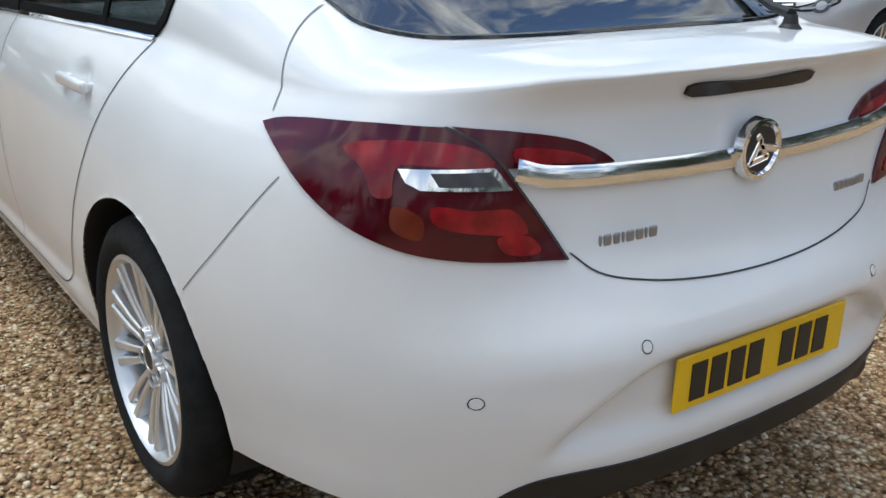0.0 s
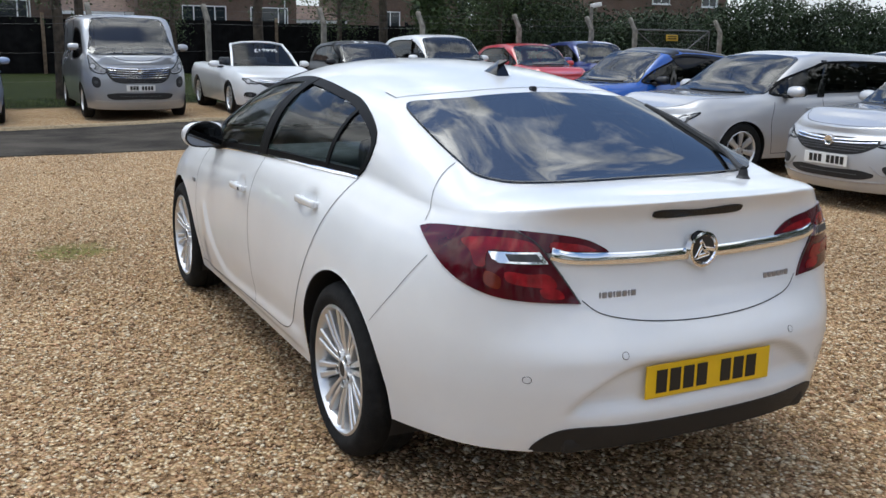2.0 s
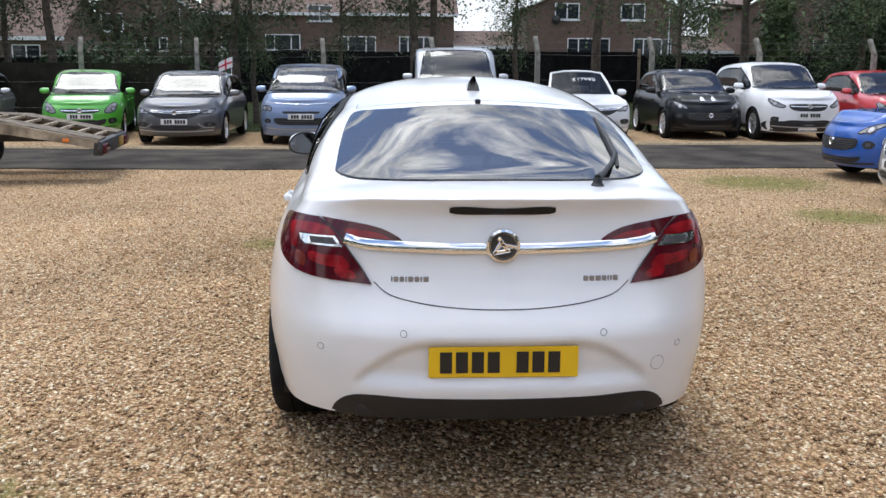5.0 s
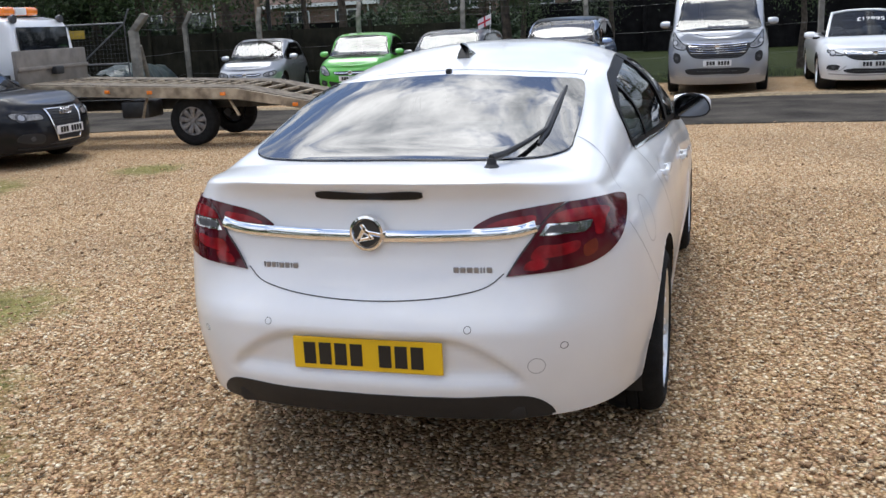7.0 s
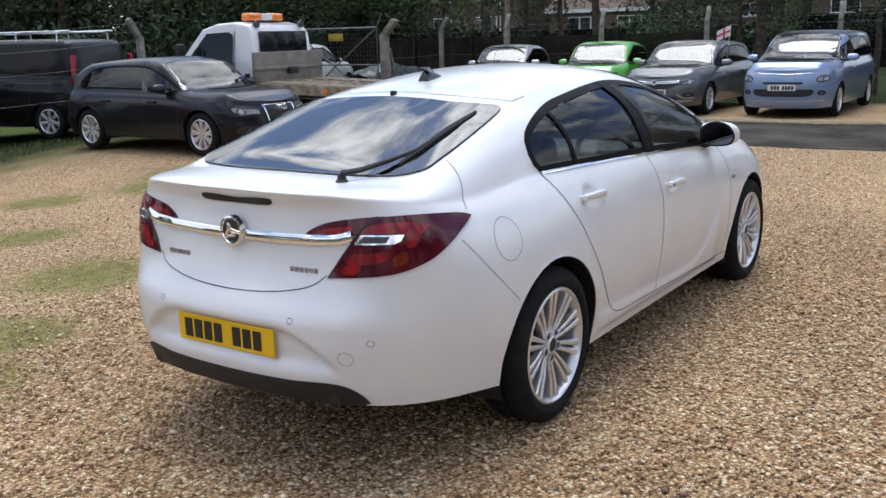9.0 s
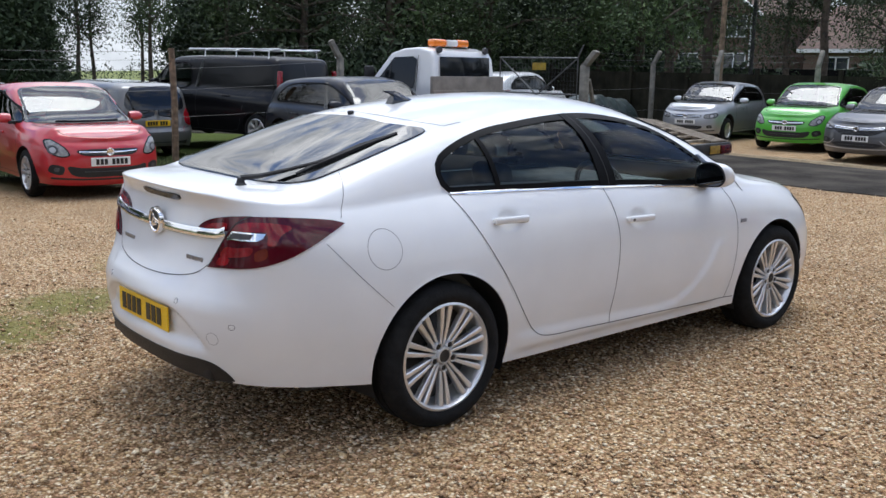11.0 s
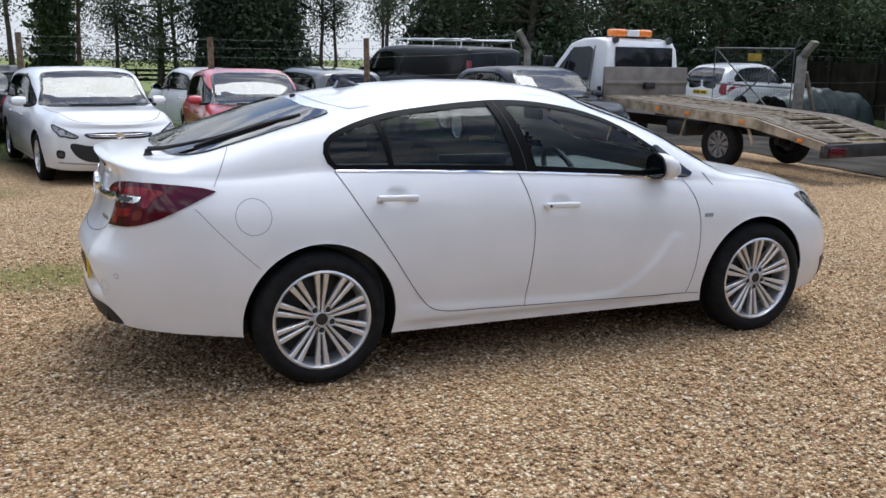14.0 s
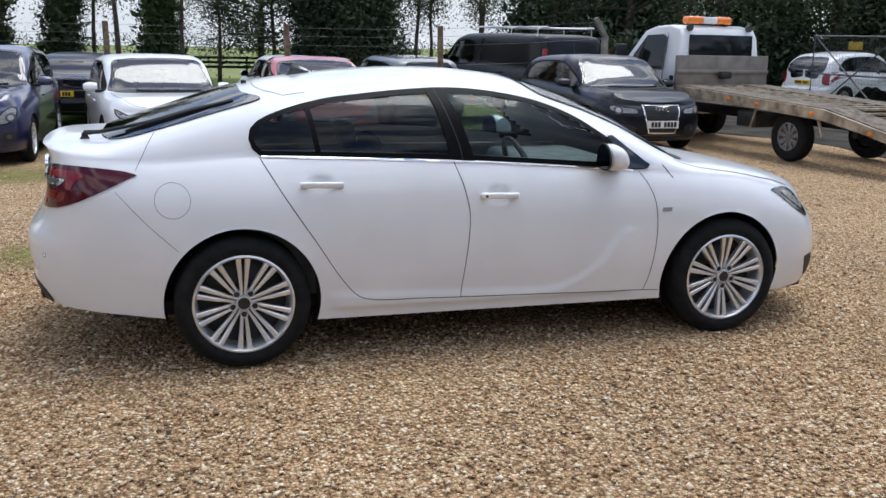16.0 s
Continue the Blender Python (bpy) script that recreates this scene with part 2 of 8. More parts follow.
def tube(points, radius, n=8, caps=True):
    """A round bar along a line of points; radius may be one number or one a point."""
    pts = [Vector(p) for p in points]
    rs = radius if isinstance(radius, (list, tuple)) else [radius] * len(pts)
    verts, faces, up = [], [], Vector((0.3, 0.2, 1)).normalized()
    for i, p in enumerate(pts):
        d = (pts[min(i + 1, len(pts) - 1)] - pts[max(i - 1, 0)]).normalized()
        side = d.cross(up)
        side = side.normalized() if side.length > 1e-3 else d.cross(Vector((1, 0, 0))).normalized()
        top = side.cross(d)
        for k in range(n):
            a = 2 * math.pi * k / n
            verts.append(tuple(p + rs[i] * (math.cos(a) * side + math.sin(a) * top)))
    for i in range(len(pts) - 1):
        for k in range(n):
            a, b = i * n + k, i * n + (k + 1) % n
            faces.append((a, b, b + n, a + n))
    if caps:
        faces.append(tuple(reversed(range(n))))
        faces.append(tuple(range((len(pts) - 1) * n, len(pts) * n)))
    return verts, faces


def curve(pts):
    """A smooth function through (x, y) pairs, with no overshoot."""
    xs, ys = np.array([p[0] for p in pts], float), np.array([p[1] for p in pts], float)
    h, d = np.diff(xs), np.diff(ys) / np.diff(xs)
    m = np.zeros(len(xs))
    m[0], m[-1] = d[0], d[-1]
    for i in range(1, len(xs) - 1):
        if d[i - 1] * d[i] > 0:
            w1, w2 = 2 * h[i] + h[i - 1], h[i] + 2 * h[i - 1]
            m[i] = (w1 + w2) / (w1 / d[i - 1] + w2 / d[i])

    def at(x):
        x = np.clip(np.asarray(x, float), xs[0], xs[-1])
        i = np.clip(np.searchsorted(xs, x) - 1, 0, len(h) - 1)
        t = (x - xs[i]) / h[i]
        return (1 + 2 * t) * (1 - t) ** 2 * ys[i] + t * (1 - t) ** 2 * h[i] * m[i] + t * t * (3 - 2 * t) * ys[i + 1] + t * t * (t - 1) * h[i] * m[i + 1]

    return at


def flow(pts, n, closed=False):
    """n points spread evenly along a smooth line through the given ones."""
    p = np.array(pts, float)
    if closed:
        p = np.vstack([p[-2:], p, p[:3]])
    else:
        p = np.vstack([2 * p[0] - p[1], p, 2 * p[-1] - p[-2]])
    fine = []
    first, last = (2, len(p) - 3) if closed else (1, len(p) - 2)
    for i in range(first, last):
        a, b, c, d = p[i - 1], p[i], p[i + 1], p[i + 2]
        la, lb, lc = (max(np.linalg.norm(v), 1e-6) ** 0.5 for v in (b - a, c - b, d - c))
        m1 = lb * ((b - a) / la - (c - a) / (la + lb)) + (c - b)
        m2 = lb * ((d - c) / lc - (d - b) / (lb + lc)) + (c - b)
        for t in np.linspace(0, 1, 12, endpoint=False):
            fine.append((1 + 2 * t) * (1 - t) ** 2 * b + t * (1 - t) ** 2 * m1 + t * t * (3 - 2 * t) * c + t * t * (t - 1) * m2)
    fine.append(p[last])
    fine = np.array(fine)
    s = np.r_[0, np.cumsum(np.linalg.norm(np.diff(fine, axis=0), axis=1))]
    want = np.linspace(0, s[-1], n, endpoint=not closed)
    return np.stack([np.interp(want, s, fine[:, k]) for k in range(p.shape[1])], 1)


def crisp(pts, step=0.02, closed=True):
    """Points spread along straight edges, the corners kept."""
    out = []
    q = [np.array(a, float) for a in pts]
    for a, b in zip(q, q[1:] + ([q[0]] if closed else [])):
        n = max(1, int(np.linalg.norm(b - a) / step))
        out += [a + (b - a) * i / n for i in range(n)]
    if not closed:
        out.append(q[-1])
    return np.array(out)


def inside(px, py, poly):
    """Which of the points lie within a polygon."""
    poly = np.asarray(poly, float)
    hit = np.zeros(len(px), bool)
    for (x0, y0), (x1, y1) in zip(poly, np.roll(poly, -1, axis=0)):
        cross = (y0 > py) != (y1 > py)
        with np.errstate(divide="ignore", invalid="ignore"):
            hit ^= cross & (px < (x1 - x0) * (py - y0) / (y1 - y0) + x0)
    return hit


def shrunk(poly, d):
    """A closed outline moved inwards by d."""
    p = np.asarray(poly, float)
    t = np.roll(p, -1, 0) - np.roll(p, 1, 0)
    t /= np.maximum(np.linalg.norm(t, axis=1, keepdims=True), 1e-9)
    area = np.sum(p[:, 0] * np.roll(p[:, 1], -1) - np.roll(p[:, 0], -1) * p[:, 1])
    nrm = np.stack([-t[:, 1], t[:, 0]], 1) * (1 if area > 0 else -1)
    return p + d * nrm


# ---- car bodies: a band round the sides and a top over it, on a smooth skin ----
CORNER = (math.cos(radians(40)), math.sin(radians(40)))
VIEWS = {"left": (lambda a, b: (a, 3, b), (0, -1, 0)), "right": (lambda a, b: (a, -3, b), (0, 1, 0)), "rear": (lambda a, b: (-6, a, b), (1, 0, 0)),
         "front": (lambda a, b: (9, a, b), (-1, 0, 0)), "top": (lambda a, b: (a, b, 4), (0, 0, -1)),
         "corner_left": (lambda a, b: (a * CORNER[1] - 5 * CORNER[0], a * CORNER[0] + 5 * CORNER[1], b), (CORNER[0], -CORNER[1], 0)),
         "corner_right": (lambda a, b: (a * CORNER[1] - 5 * CORNER[0], -a * CORNER[0] - 5 * CORNER[1], b), (CORNER[0], CORNER[1], 0))}


class Skin:
    """A car's outer surface. Parts are laid on it through outlines seen from one side."""

    def __init__(self, spec, ns=150, nv=30, nw=18):
        self.spec = spec
        half = flow(spec["outline"], ns)
        half[0, 1] = half[-1, 1] = 0
        t = np.gradient(half, axis=0)
        t /= np.linalg.norm(t, axis=1, keepdims=True)
        nx, ny = -t[:, 1], t[:, 0]
        nx, ny = (nx, ny) if ny[ns // 2] > 0 else (-nx, -ny)
        ex = spec.get("turn", 1.6)
        wr, wf, wsd = np.clip(-nx, 0, 1) ** ex, np.clip(nx, 0, 1) ** 1.6, np.clip(ny, 0, 1) ** 1.6
        tot = wr + wf + wsd
        wr, wf, wsd = wr / tot, wf / tot, wsd / tot
        belt = curve(spec["belt"])(half[:, 0])
        sill = curve(spec["sill"])(half[:, 0]) if "sill" in spec else spec["low"][1]
        zb = wr * spec["low"][0] + wsd * sill + wf * spec["low"][2]
        zt = wr * spec["high"][0] + wsd * belt + wf * spec["high"][1]
        quarter = curve(spec["quarter"])(half[:, 0])
        f = np.linspace(0, 1, nv)
        inr, ins, inf = (curve(spec[k])(f) for k in ("rear", "side", "nose"))
        grid = np.zeros((ns, nv + nw, 3))
        for j in range(nv):
            ins_all = wr * inr[j] + wsd * ins[j] + wf * inf[j] + quarter * f[j] ** spec.get("shoulder", 2)
            ins_all[[0, -1]] = [inr[j], inf[j]]
            grid[:, j, 0] = half[:, 0] - nx * ins_all
            grid[:, j, 1] = np.maximum(half[:, 1] - ny * ins_all, 0)
            grid[:, j, 2] = zb + f[j] * (zt - zb)
        grid[0, :, 1] = grid[-1, :, 1] = 0
        edge = grid[:, nv - 1]
        xs = edge[:, 0]
        zc = np.maximum(curve(spec["top"])(xs), edge[:, 2])
        kc = curve(spec["crown"])(xs)
        lean = curve(spec.get("lean", [(-3, 0.10), (6, 0.10)]))(xs)
        form = flow(spec["form"], nw + 1) if "form" in spec else None
        for j in range(1, nw + 1):
            u = j / nw
            h = zc - edge[:, 2]
            c1y, c2y = edge[:, 1] - lean * h, edge[:, 1] * kc
            grid[:, nv - 1 + j, 0] = xs
            if form is not None:
                grid[:, nv - 1 + j, 1] = edge[:, 1] * max(form[j, 0], 0)
                grid[:, nv - 1 + j, 2] = edge[:, 2] + h * form[j, 1]
                continue
            grid[:, nv - 1 + j, 1] = (1 - u) ** 3 * edge[:, 1] + 3 * (1 - u) ** 2 * u * c1y + 3 * (1 - u) * u * u * c2y
            grid[:, nv - 1 + j, 2] = edge[:, 2] + h * (3 * (1 - u) ** 2 * u * spec.get("upright", 0.75) + 3 * (1 - u) * u * u + u**3)
        if "dent" in spec:
            grid = spec["dent"](grid)
        self.grid, self.ns, self.nr = grid, ns, nv + nw
        v = grid.reshape(-1, 3)
        quads = [(i * self.nr + j, (i + 1) * self.nr + j, (i + 1) * self.nr + j + 1, i * self.nr + j + 1) for i in range(ns - 1) for j in range(self.nr - 1)]
        n = len(v)
        self.verts = np.vstack([v, v * (1, -1, 1)])
        # outside faces outwards on both halves
        self.faces = [tuple(reversed(q)) for q in quads] + [tuple(i + n for i in q) for q in quads]
        c = self.verts[np.array(self.faces[len(quads) // 2])]
        if np.cross(c[1] - c[0], c[2] - c[0])[1] < 0:
            self.faces = [tuple(reversed(q)) for q in self.faces]
        self.tree = BVHTree.FromPolygons([tuple(p) for p in self.verts], self.faces)

    def on(self, view, a, b, lift=0.0):
        """The skin's point behind (a, b) of a view, lifted along the normal."""
        src, way = VIEWS[view]
        p, nrm, _, _ = self.tree.ray_cast(Vector(src(a, b)), Vector(way))
        if p is None:
            p, nrm, _, _ = self.tree.find_nearest(Vector(src(a, b)) + Vector(way) * (2.2 if view in ("left", "right") else 5.2 if view == "front" else 3))
        if nrm.dot(Vector(way)) > 0:
            nrm = -nrm
        return p + lift * nrm, nrm

    def body(self, holes, arches):
        """The painted shell, with window holes (view, outline) and round wheel arches (x, z, radius)."""
        v = self.verts.copy()
        fa = np.array(self.faces)
        c = v[fa].mean(1)
        drop = np.zeros(len(fa), bool)
        for view, poly in holes:
            if view in ("left", "right"):
                drop |= inside(c[:, 0], c[:, 2], poly) & ((c[:, 1] > 0.25) if view == "left" else (c[:, 1] < -0.25))
            else:
                drop |= inside(c[:, 0], c[:, 1], poly) & (c[:, 2] > self.spec["belt"][0][1] - 0.25)
        for x, z, r in arches:
            d = np.hypot(v[:, 0] - x, v[:, 2] - z)
            low = np.abs(v[:, 1]) > 0.45
            inn = (d < r) & low
            drop |= inn[fa].all(1)
            near = low & (np.abs(d - r) < 0.1) & (d > 1e-6)
            # the ring of vertices just within slides onto the arch
            snap = np.zeros(len(v), bool)
            mixed = inn[fa].any(1) & ~inn[fa].all(1)
            snap[fa[mixed].ravel()] = True
            snap &= inn & near
            k = (r / np.maximum(d, 1e-6))[:, None]
            v[:, [0, 2]] = np.where(snap[:, None], np.array([x, z]) + (v[:, [0, 2]] - (x, z)) * k, v[:, [0, 2]])
        return v, [tuple(q) for q in fa[~drop]]

    def patch(self, view, poly, lift=0.003, thick=0.006, step=0.04):
        """A sheet with thickness, cut to an outline and laid on the skin."""
        poly = np.asarray(poly, float)
        lo, hi = poly.min(0), poly.max(0)
        gx, gy = np.meshgrid(np.arange(lo[0] + step / 2, hi[0], step), np.arange(lo[1] + step / 2, hi[1], step))
        gx, gy = gx.ravel(), gy.ravel()
        keep = inside(gx, gy, shrunk(poly, step * 0.35)) & inside(gx, gy, poly)
        pts = [Vector(p) for p in poly] + [Vector((a, b)) for a, b in zip(gx[keep], gy[keep])]
        ring = list(range(len(poly)))
        vs, _, fs, *_ = delaunay_2d_cdt(pts, [], [ring], 1, 1e-5)
        hits = [self.on(view, p[0], p[1], lift) for p in vs]
        verts = [h[0] for h in hits]
        way = Vector(VIEWS[view][1])
        faces = []
        for t in fs:
            a, b, c = (verts[i] for i in t)
            faces.append(tuple(t) if (b - a).cross(c - a).dot(way) < 0 else tuple(reversed(t)))
        count = {}
        for t in faces:
            for a, b in zip(t, t[1:] + t[:1]):
                count[(a, b)] = 1
        rim = [(a, b) for a, b in count if (b, a) not in count]
        low = {}
        for a, b in rim:
            for i in (a, b):
                if i not in low:
                    low[i] = len(verts)
                    verts.append(verts[i] - thick * hits[i][1])
        faces += [(b, a, low[a], low[b]) for a, b in rim]
        return [tuple(p) for p in verts], faces

    def strip(self, view, line, width, lift=0.0015, closed=False, deep=0.0):
        """A ribbon along a line on the skin: panel gaps, seals and trim. deep: gives it a raised, rounded section."""
        p = np.asarray(line, float)
        t = (np.roll(p, -1, 0) - np.roll(p, 1, 0)) if closed else np.gradient(p, axis=0)
        t /= np.maximum(np.linalg.norm(t, axis=1, keepdims=True), 1e-9)
        side = np.stack([-t[:, 1], t[:, 0]], 1)
        rows = [(-0.5, 0), (0.5, 0)] if not deep else [(-0.5, 0), (-0.42, 0.75), (0, 1), (0.42, 0.75), (0.5, 0)]
        verts, q = [], len(rows)
        for (a, b), (sa, sb) in zip(p, side):
            for k, up in rows:
                verts.append(tuple(self.on(view, a + k * width * sa, b + k * width * sb, lift + deep * up)[0]))
        faces = []
        way = Vector(VIEWS[view][1])
        for i in range(len(p) if closed else len(p) - 1):
            for k in range(q - 1):
                a, b = i * q + k, ((i + 1) % len(p)) * q + k
                faces.append((a, a + 1, b + 1, b))
        a, b, c, _ = (Vector(verts[i]) for i in faces[len(faces) // 2])
        if (b - a).cross(c - a).dot(way) > 0:
            faces = [tuple(reversed(g)) for g in faces]
        return verts, faces


# ---- wheels and cabins ----
def circle2(cx, cz, r, n=28):
    return [(cx + r * math.cos(2 * math.pi * k / n), cz + r * math.sin(2 * math.pi * k / n)) for k in range(n)]


def spoke(r0, r1, w0, w1, off0, off1, h0, h1, deep, ang):
    """One tapering spoke with a rounded face, along the radius at an angle."""
    verts = []
    for r, w, off, h in ((r0, w0, off0, h0), ((r0 + r1) / 2, (w0 + w1) / 2, (off0 + off1) / 2, (h0 + h1) / 2 + 0.004), (r1, w1, off1, h1)):
        for u, d in ((-0.5, -deep), (-0.5, -0.004), (-0.3, 0), (0.3, 0), (0.5, -0.004), (0.5, -deep)):
            x, z = r, off + u * w
            verts.append((x * math.cos(ang) - z * math.sin(ang), h + d, x * math.sin(ang) + z * math.cos(ang)))
    faces = [(i * 6 + k, i * 6 + k + 1, i * 6 + k + 7, i * 6 + k + 6) for i in range(2) for k in range(5)]
    return verts, [tuple(reversed(f)) for f in faces]


WHEELS = {}


def wheel(parent, x, side, y, R, rim_r, width, style, rim_mat):
    """A wheel under a car: tyre, rim with spokes, hub cap. y is the outer face's distance from the car's middle."""
    key = (R, rim_r, width, style, rim_mat.name)
    if key not in WHEELS:
        w = width / 2
        tyre = lathe([(rim_r - 0.004, -w + 0.015), (rim_r + 0.018, -w), (R - 0.04, -w), (R - 0.012, -w + 0.02), (R, -w + 0.05), (R - 0.001, -0.03), (R - 0.007, -0.027), (R - 0.007, -0.02), (R, -0.017),
                      (R, 0.017), (R - 0.007, 0.02), (R - 0.007, 0.027), (R - 0.001, 0.03), (R, w - 0.05), (R - 0.012, w - 0.02), (R - 0.04, w - 0.003), (R - 0.055, w), (rim_r + 0.02, w - 0.004),
                      (rim_r + 0.006, w - 0.012), (rim_r - 0.004, w - 0.02)], 64)
        barrel = lathe([(rim_r - 0.002, w - 0.026), (rim_r + 0.004, w - 0.012), (rim_r - 0.006, w - 0.008), (rim_r - 0.014, w - 0.018), (rim_r - 0.022, w - 0.05), (rim_r - 0.03, -w + 0.03)], 64)
        spokes = [barrel]
        if style == "double":
            n, pair = 10, True
        elif style == "seven":
            n, pair = 7, False
        elif style == "cap":
            n, pair = 9, False
        else:
            n, pair = 5, True
        for k in range(n):
            a = 2 * math.pi * k / n + math.pi / 2
            if pair:
                o0, o1 = (0.0075, 0.0235) if n == 10 else (0.02, 0.045)
                ww = (0.011, 0.028) if n == 10 else (0.025, 0.03)
                for s in (-1, 1):
                    spokes.append(spoke(0.034 if n == 10 else 0.05, rim_r - 0.012, ww[0], ww[1], s * o0, s * o1, w - 0.05 if n == 10 else w - 0.045, w - 0.018, 0.03, a))
            else:
                ww = (0.045, 0.075) if style == "seven" else (0.04, 0.085)
                spokes.append(spoke(0.05, rim_r - 0.012, ww[0], ww[1], 0, 0, w - 0.03, w - 0.02, 0.03, a))
        if style == "double":
            # a small hub with a raised seat round each bolt
            spokes.append(lathe([(0.030, w - 0.034), (0.031, w - 0.028), (0.035, w - 0.028), (0.039, w - 0.036), (0.041, w - 0.09)], 32))
            for k in range(5):
                a = 2 * math.pi * k / 5 + math.pi * 1.5
                spokes.append(moved(lathe([(0.0145, w - 0.052), (0.0155, w - 0.032), (0.0185, w - 0.030), (0.0205, w - 0.036), (0.021, w - 0.09)], 16), pose(0.057 * math.cos(a), 0, 0.057 * math.sin(a))))
        else:
            spokes.append(lathe([(0.0, w - 0.046), (0.036, w - 0.046), (0.07, w - 0.04), (0.078, w - 0.046), (0.08, w - 0.08)], 32))
        back = lathe([(rim_r - 0.025, -0.01), (0.17, 0.0), (0.155, 0.01), (0.09, 0.015), (0.085, 0.03), (0.0, 0.03)], 40)
        cap = lathe([(0.0, w - 0.030), (0.026, w - 0.030), (0.030, w - 0.034), (0.030, w - 0.05)], 24)
        bolts = lathe([(0.0, w - 0.035), (0.011, w - 0.035), (0.0142, w - 0.039), (0.0142, w - 0.07)], 6)
        WHEELS[key] = (mesh_of("tyre", *tyre, RUBBER, True, 40), mesh_of("rim", *join(*spokes), rim_mat, True, 30), mesh_of("brake_disc", *back, DARKMETAL, True, 40),
                       mesh_of("hub_cap", *cap, DARKMETAL if style == "double" else rim_mat, True, 40), mesh_of("wheel_bolt", *bolts, DARKMETAL, True, 40))
    tyre, rim, back, cap, bolts = WHEELS[key]
    ob = new("wheel", tyre)
    ob.parent = parent
    ob.matrix_basis = pose(x, side * (y - width / 2), R - 0.004, 0, 0, 0 if side > 0 else 180)
    for name, me in (("rim", rim), ("brake_disc", back), ("hub_cap", cap)):
        kid = new(name, me)
        kid.parent = ob
    if style != "cap":
        for k in range(5):
            a = 2 * math.pi * k / 5 + math.pi * 1.5
            kid = new("wheel_bolt", bolts)
            kid.parent = ob
            kid.location = (0.057 * math.cos(a), 0 if style == "double" else 0.001, 0.057 * math.sin(a))
    return ob


def seat(parent, x, y, z, h, w=0.46):
    """A car seat: cushion, leaning back, headrest."""
    s = part("seat", join(moved(box(-0.26, 0.24, -w / 2, w / 2, 0, 0.16, 0.05), pose(0, 0, 0, 0, -6, 0)), moved(box(-0.09, 0.05, -w / 2, w / 2, 0, h, 0.05, 3), pose(-0.26, 0, 0.1, 0, -16, 0))), SEATCLOTH, parent)
    s.matrix_basis = pose(x, y, z)
    part("headrest", join(moved(box(-0.05, 0.05, -0.13, 0.13, 0, 0.17, 0.045, 3), pose(-0.26 - 0.28 * (h + 0.08), 0, 0.1 + 0.96 * (h + 0.05), 0, -10, 0)),
                          tube([(-0.26 - 0.27 * h, -0.06, 0.1 + h * 0.9), (-0.28 - 0.28 * h, -0.06, 0.2 + h)], 0.006), tube([(-0.26 - 0.27 * h, 0.06, 0.1 + h * 0.9), (-0.28 - 0.28 * h, 0.06, 0.2 + h)], 0.006)), SEATCLOTH, s)


def cabin(car, x_rear, x_dash, half, z_floor, z_belt, right_hand=True):
    """Inside: tub, dashboard, steering wheel, two front seats and a rear bench."""
    part("cabin_floor", box(x_rear, x_dash + 0.35, -half, half, z_floor - 0.03, z_floor + 0.02), INTERIOR, car, smooth=False)
    for s in (-1, 1):
        part("door_trim", box(x_rear + 0.1, x_dash + 0.3, s * half - 0.02, s * half + 0.02, z_floor, z_belt - 0.03, 0.012), INTERIOR, car)
    part("dashboard", join(box(x_dash - 0.22, x_dash + 0.42, -half + 0.02, half - 0.02, z_belt - 0.34, z_belt - 0.05, 0.06, 3), box(x_dash - 0.9, x_dash - 0.2, -0.11, 0.11, z_floor, z_floor + 0.3, 0.04)), INTERIOR, car)
    ys = -0.37 if right_hand else 0.37
    ring = lathe([(0.185 + 0.017 * math.cos(a), 0.017 * math.sin(a)) for a in np.linspace(0, 2 * math.pi, 9)], 32)
    hubs = join(ring, box(-0.18, 0.18, -0.012, 0.012, -0.03, 0.03, 0.008), box(-0.06, 0.06, -0.02, 0.02, -0.16, 0.05, 0.015))
    part("steering_wheel", moved(hubs, pose(x_dash - 0.36, ys, z_belt - 0.06, 0, -24, 0) @ pose(0, 0, 0, 0, 0, 90)), WHEELGRIP, car)
    hs = z_belt - z_floor - 0.27
    for s in (-1, 1):
        seat(car, x_dash - 0.85, s * 0.37, z_floor + 0.12, hs)
    xb = max(x_rear + 0.42, x_dash - 1.78)
    for s in (-1, 1):
        seat(car, xb, s * 0.33, z_floor + 0.14, hs - 0.03, 0.6)
    part("parcel_shelf", box(x_rear - 0.25, xb - 0.3, -half + 0.1, half - 0.1, z_belt - 0.07, z_belt - 0.04, 0.01), INTERIOR, car)


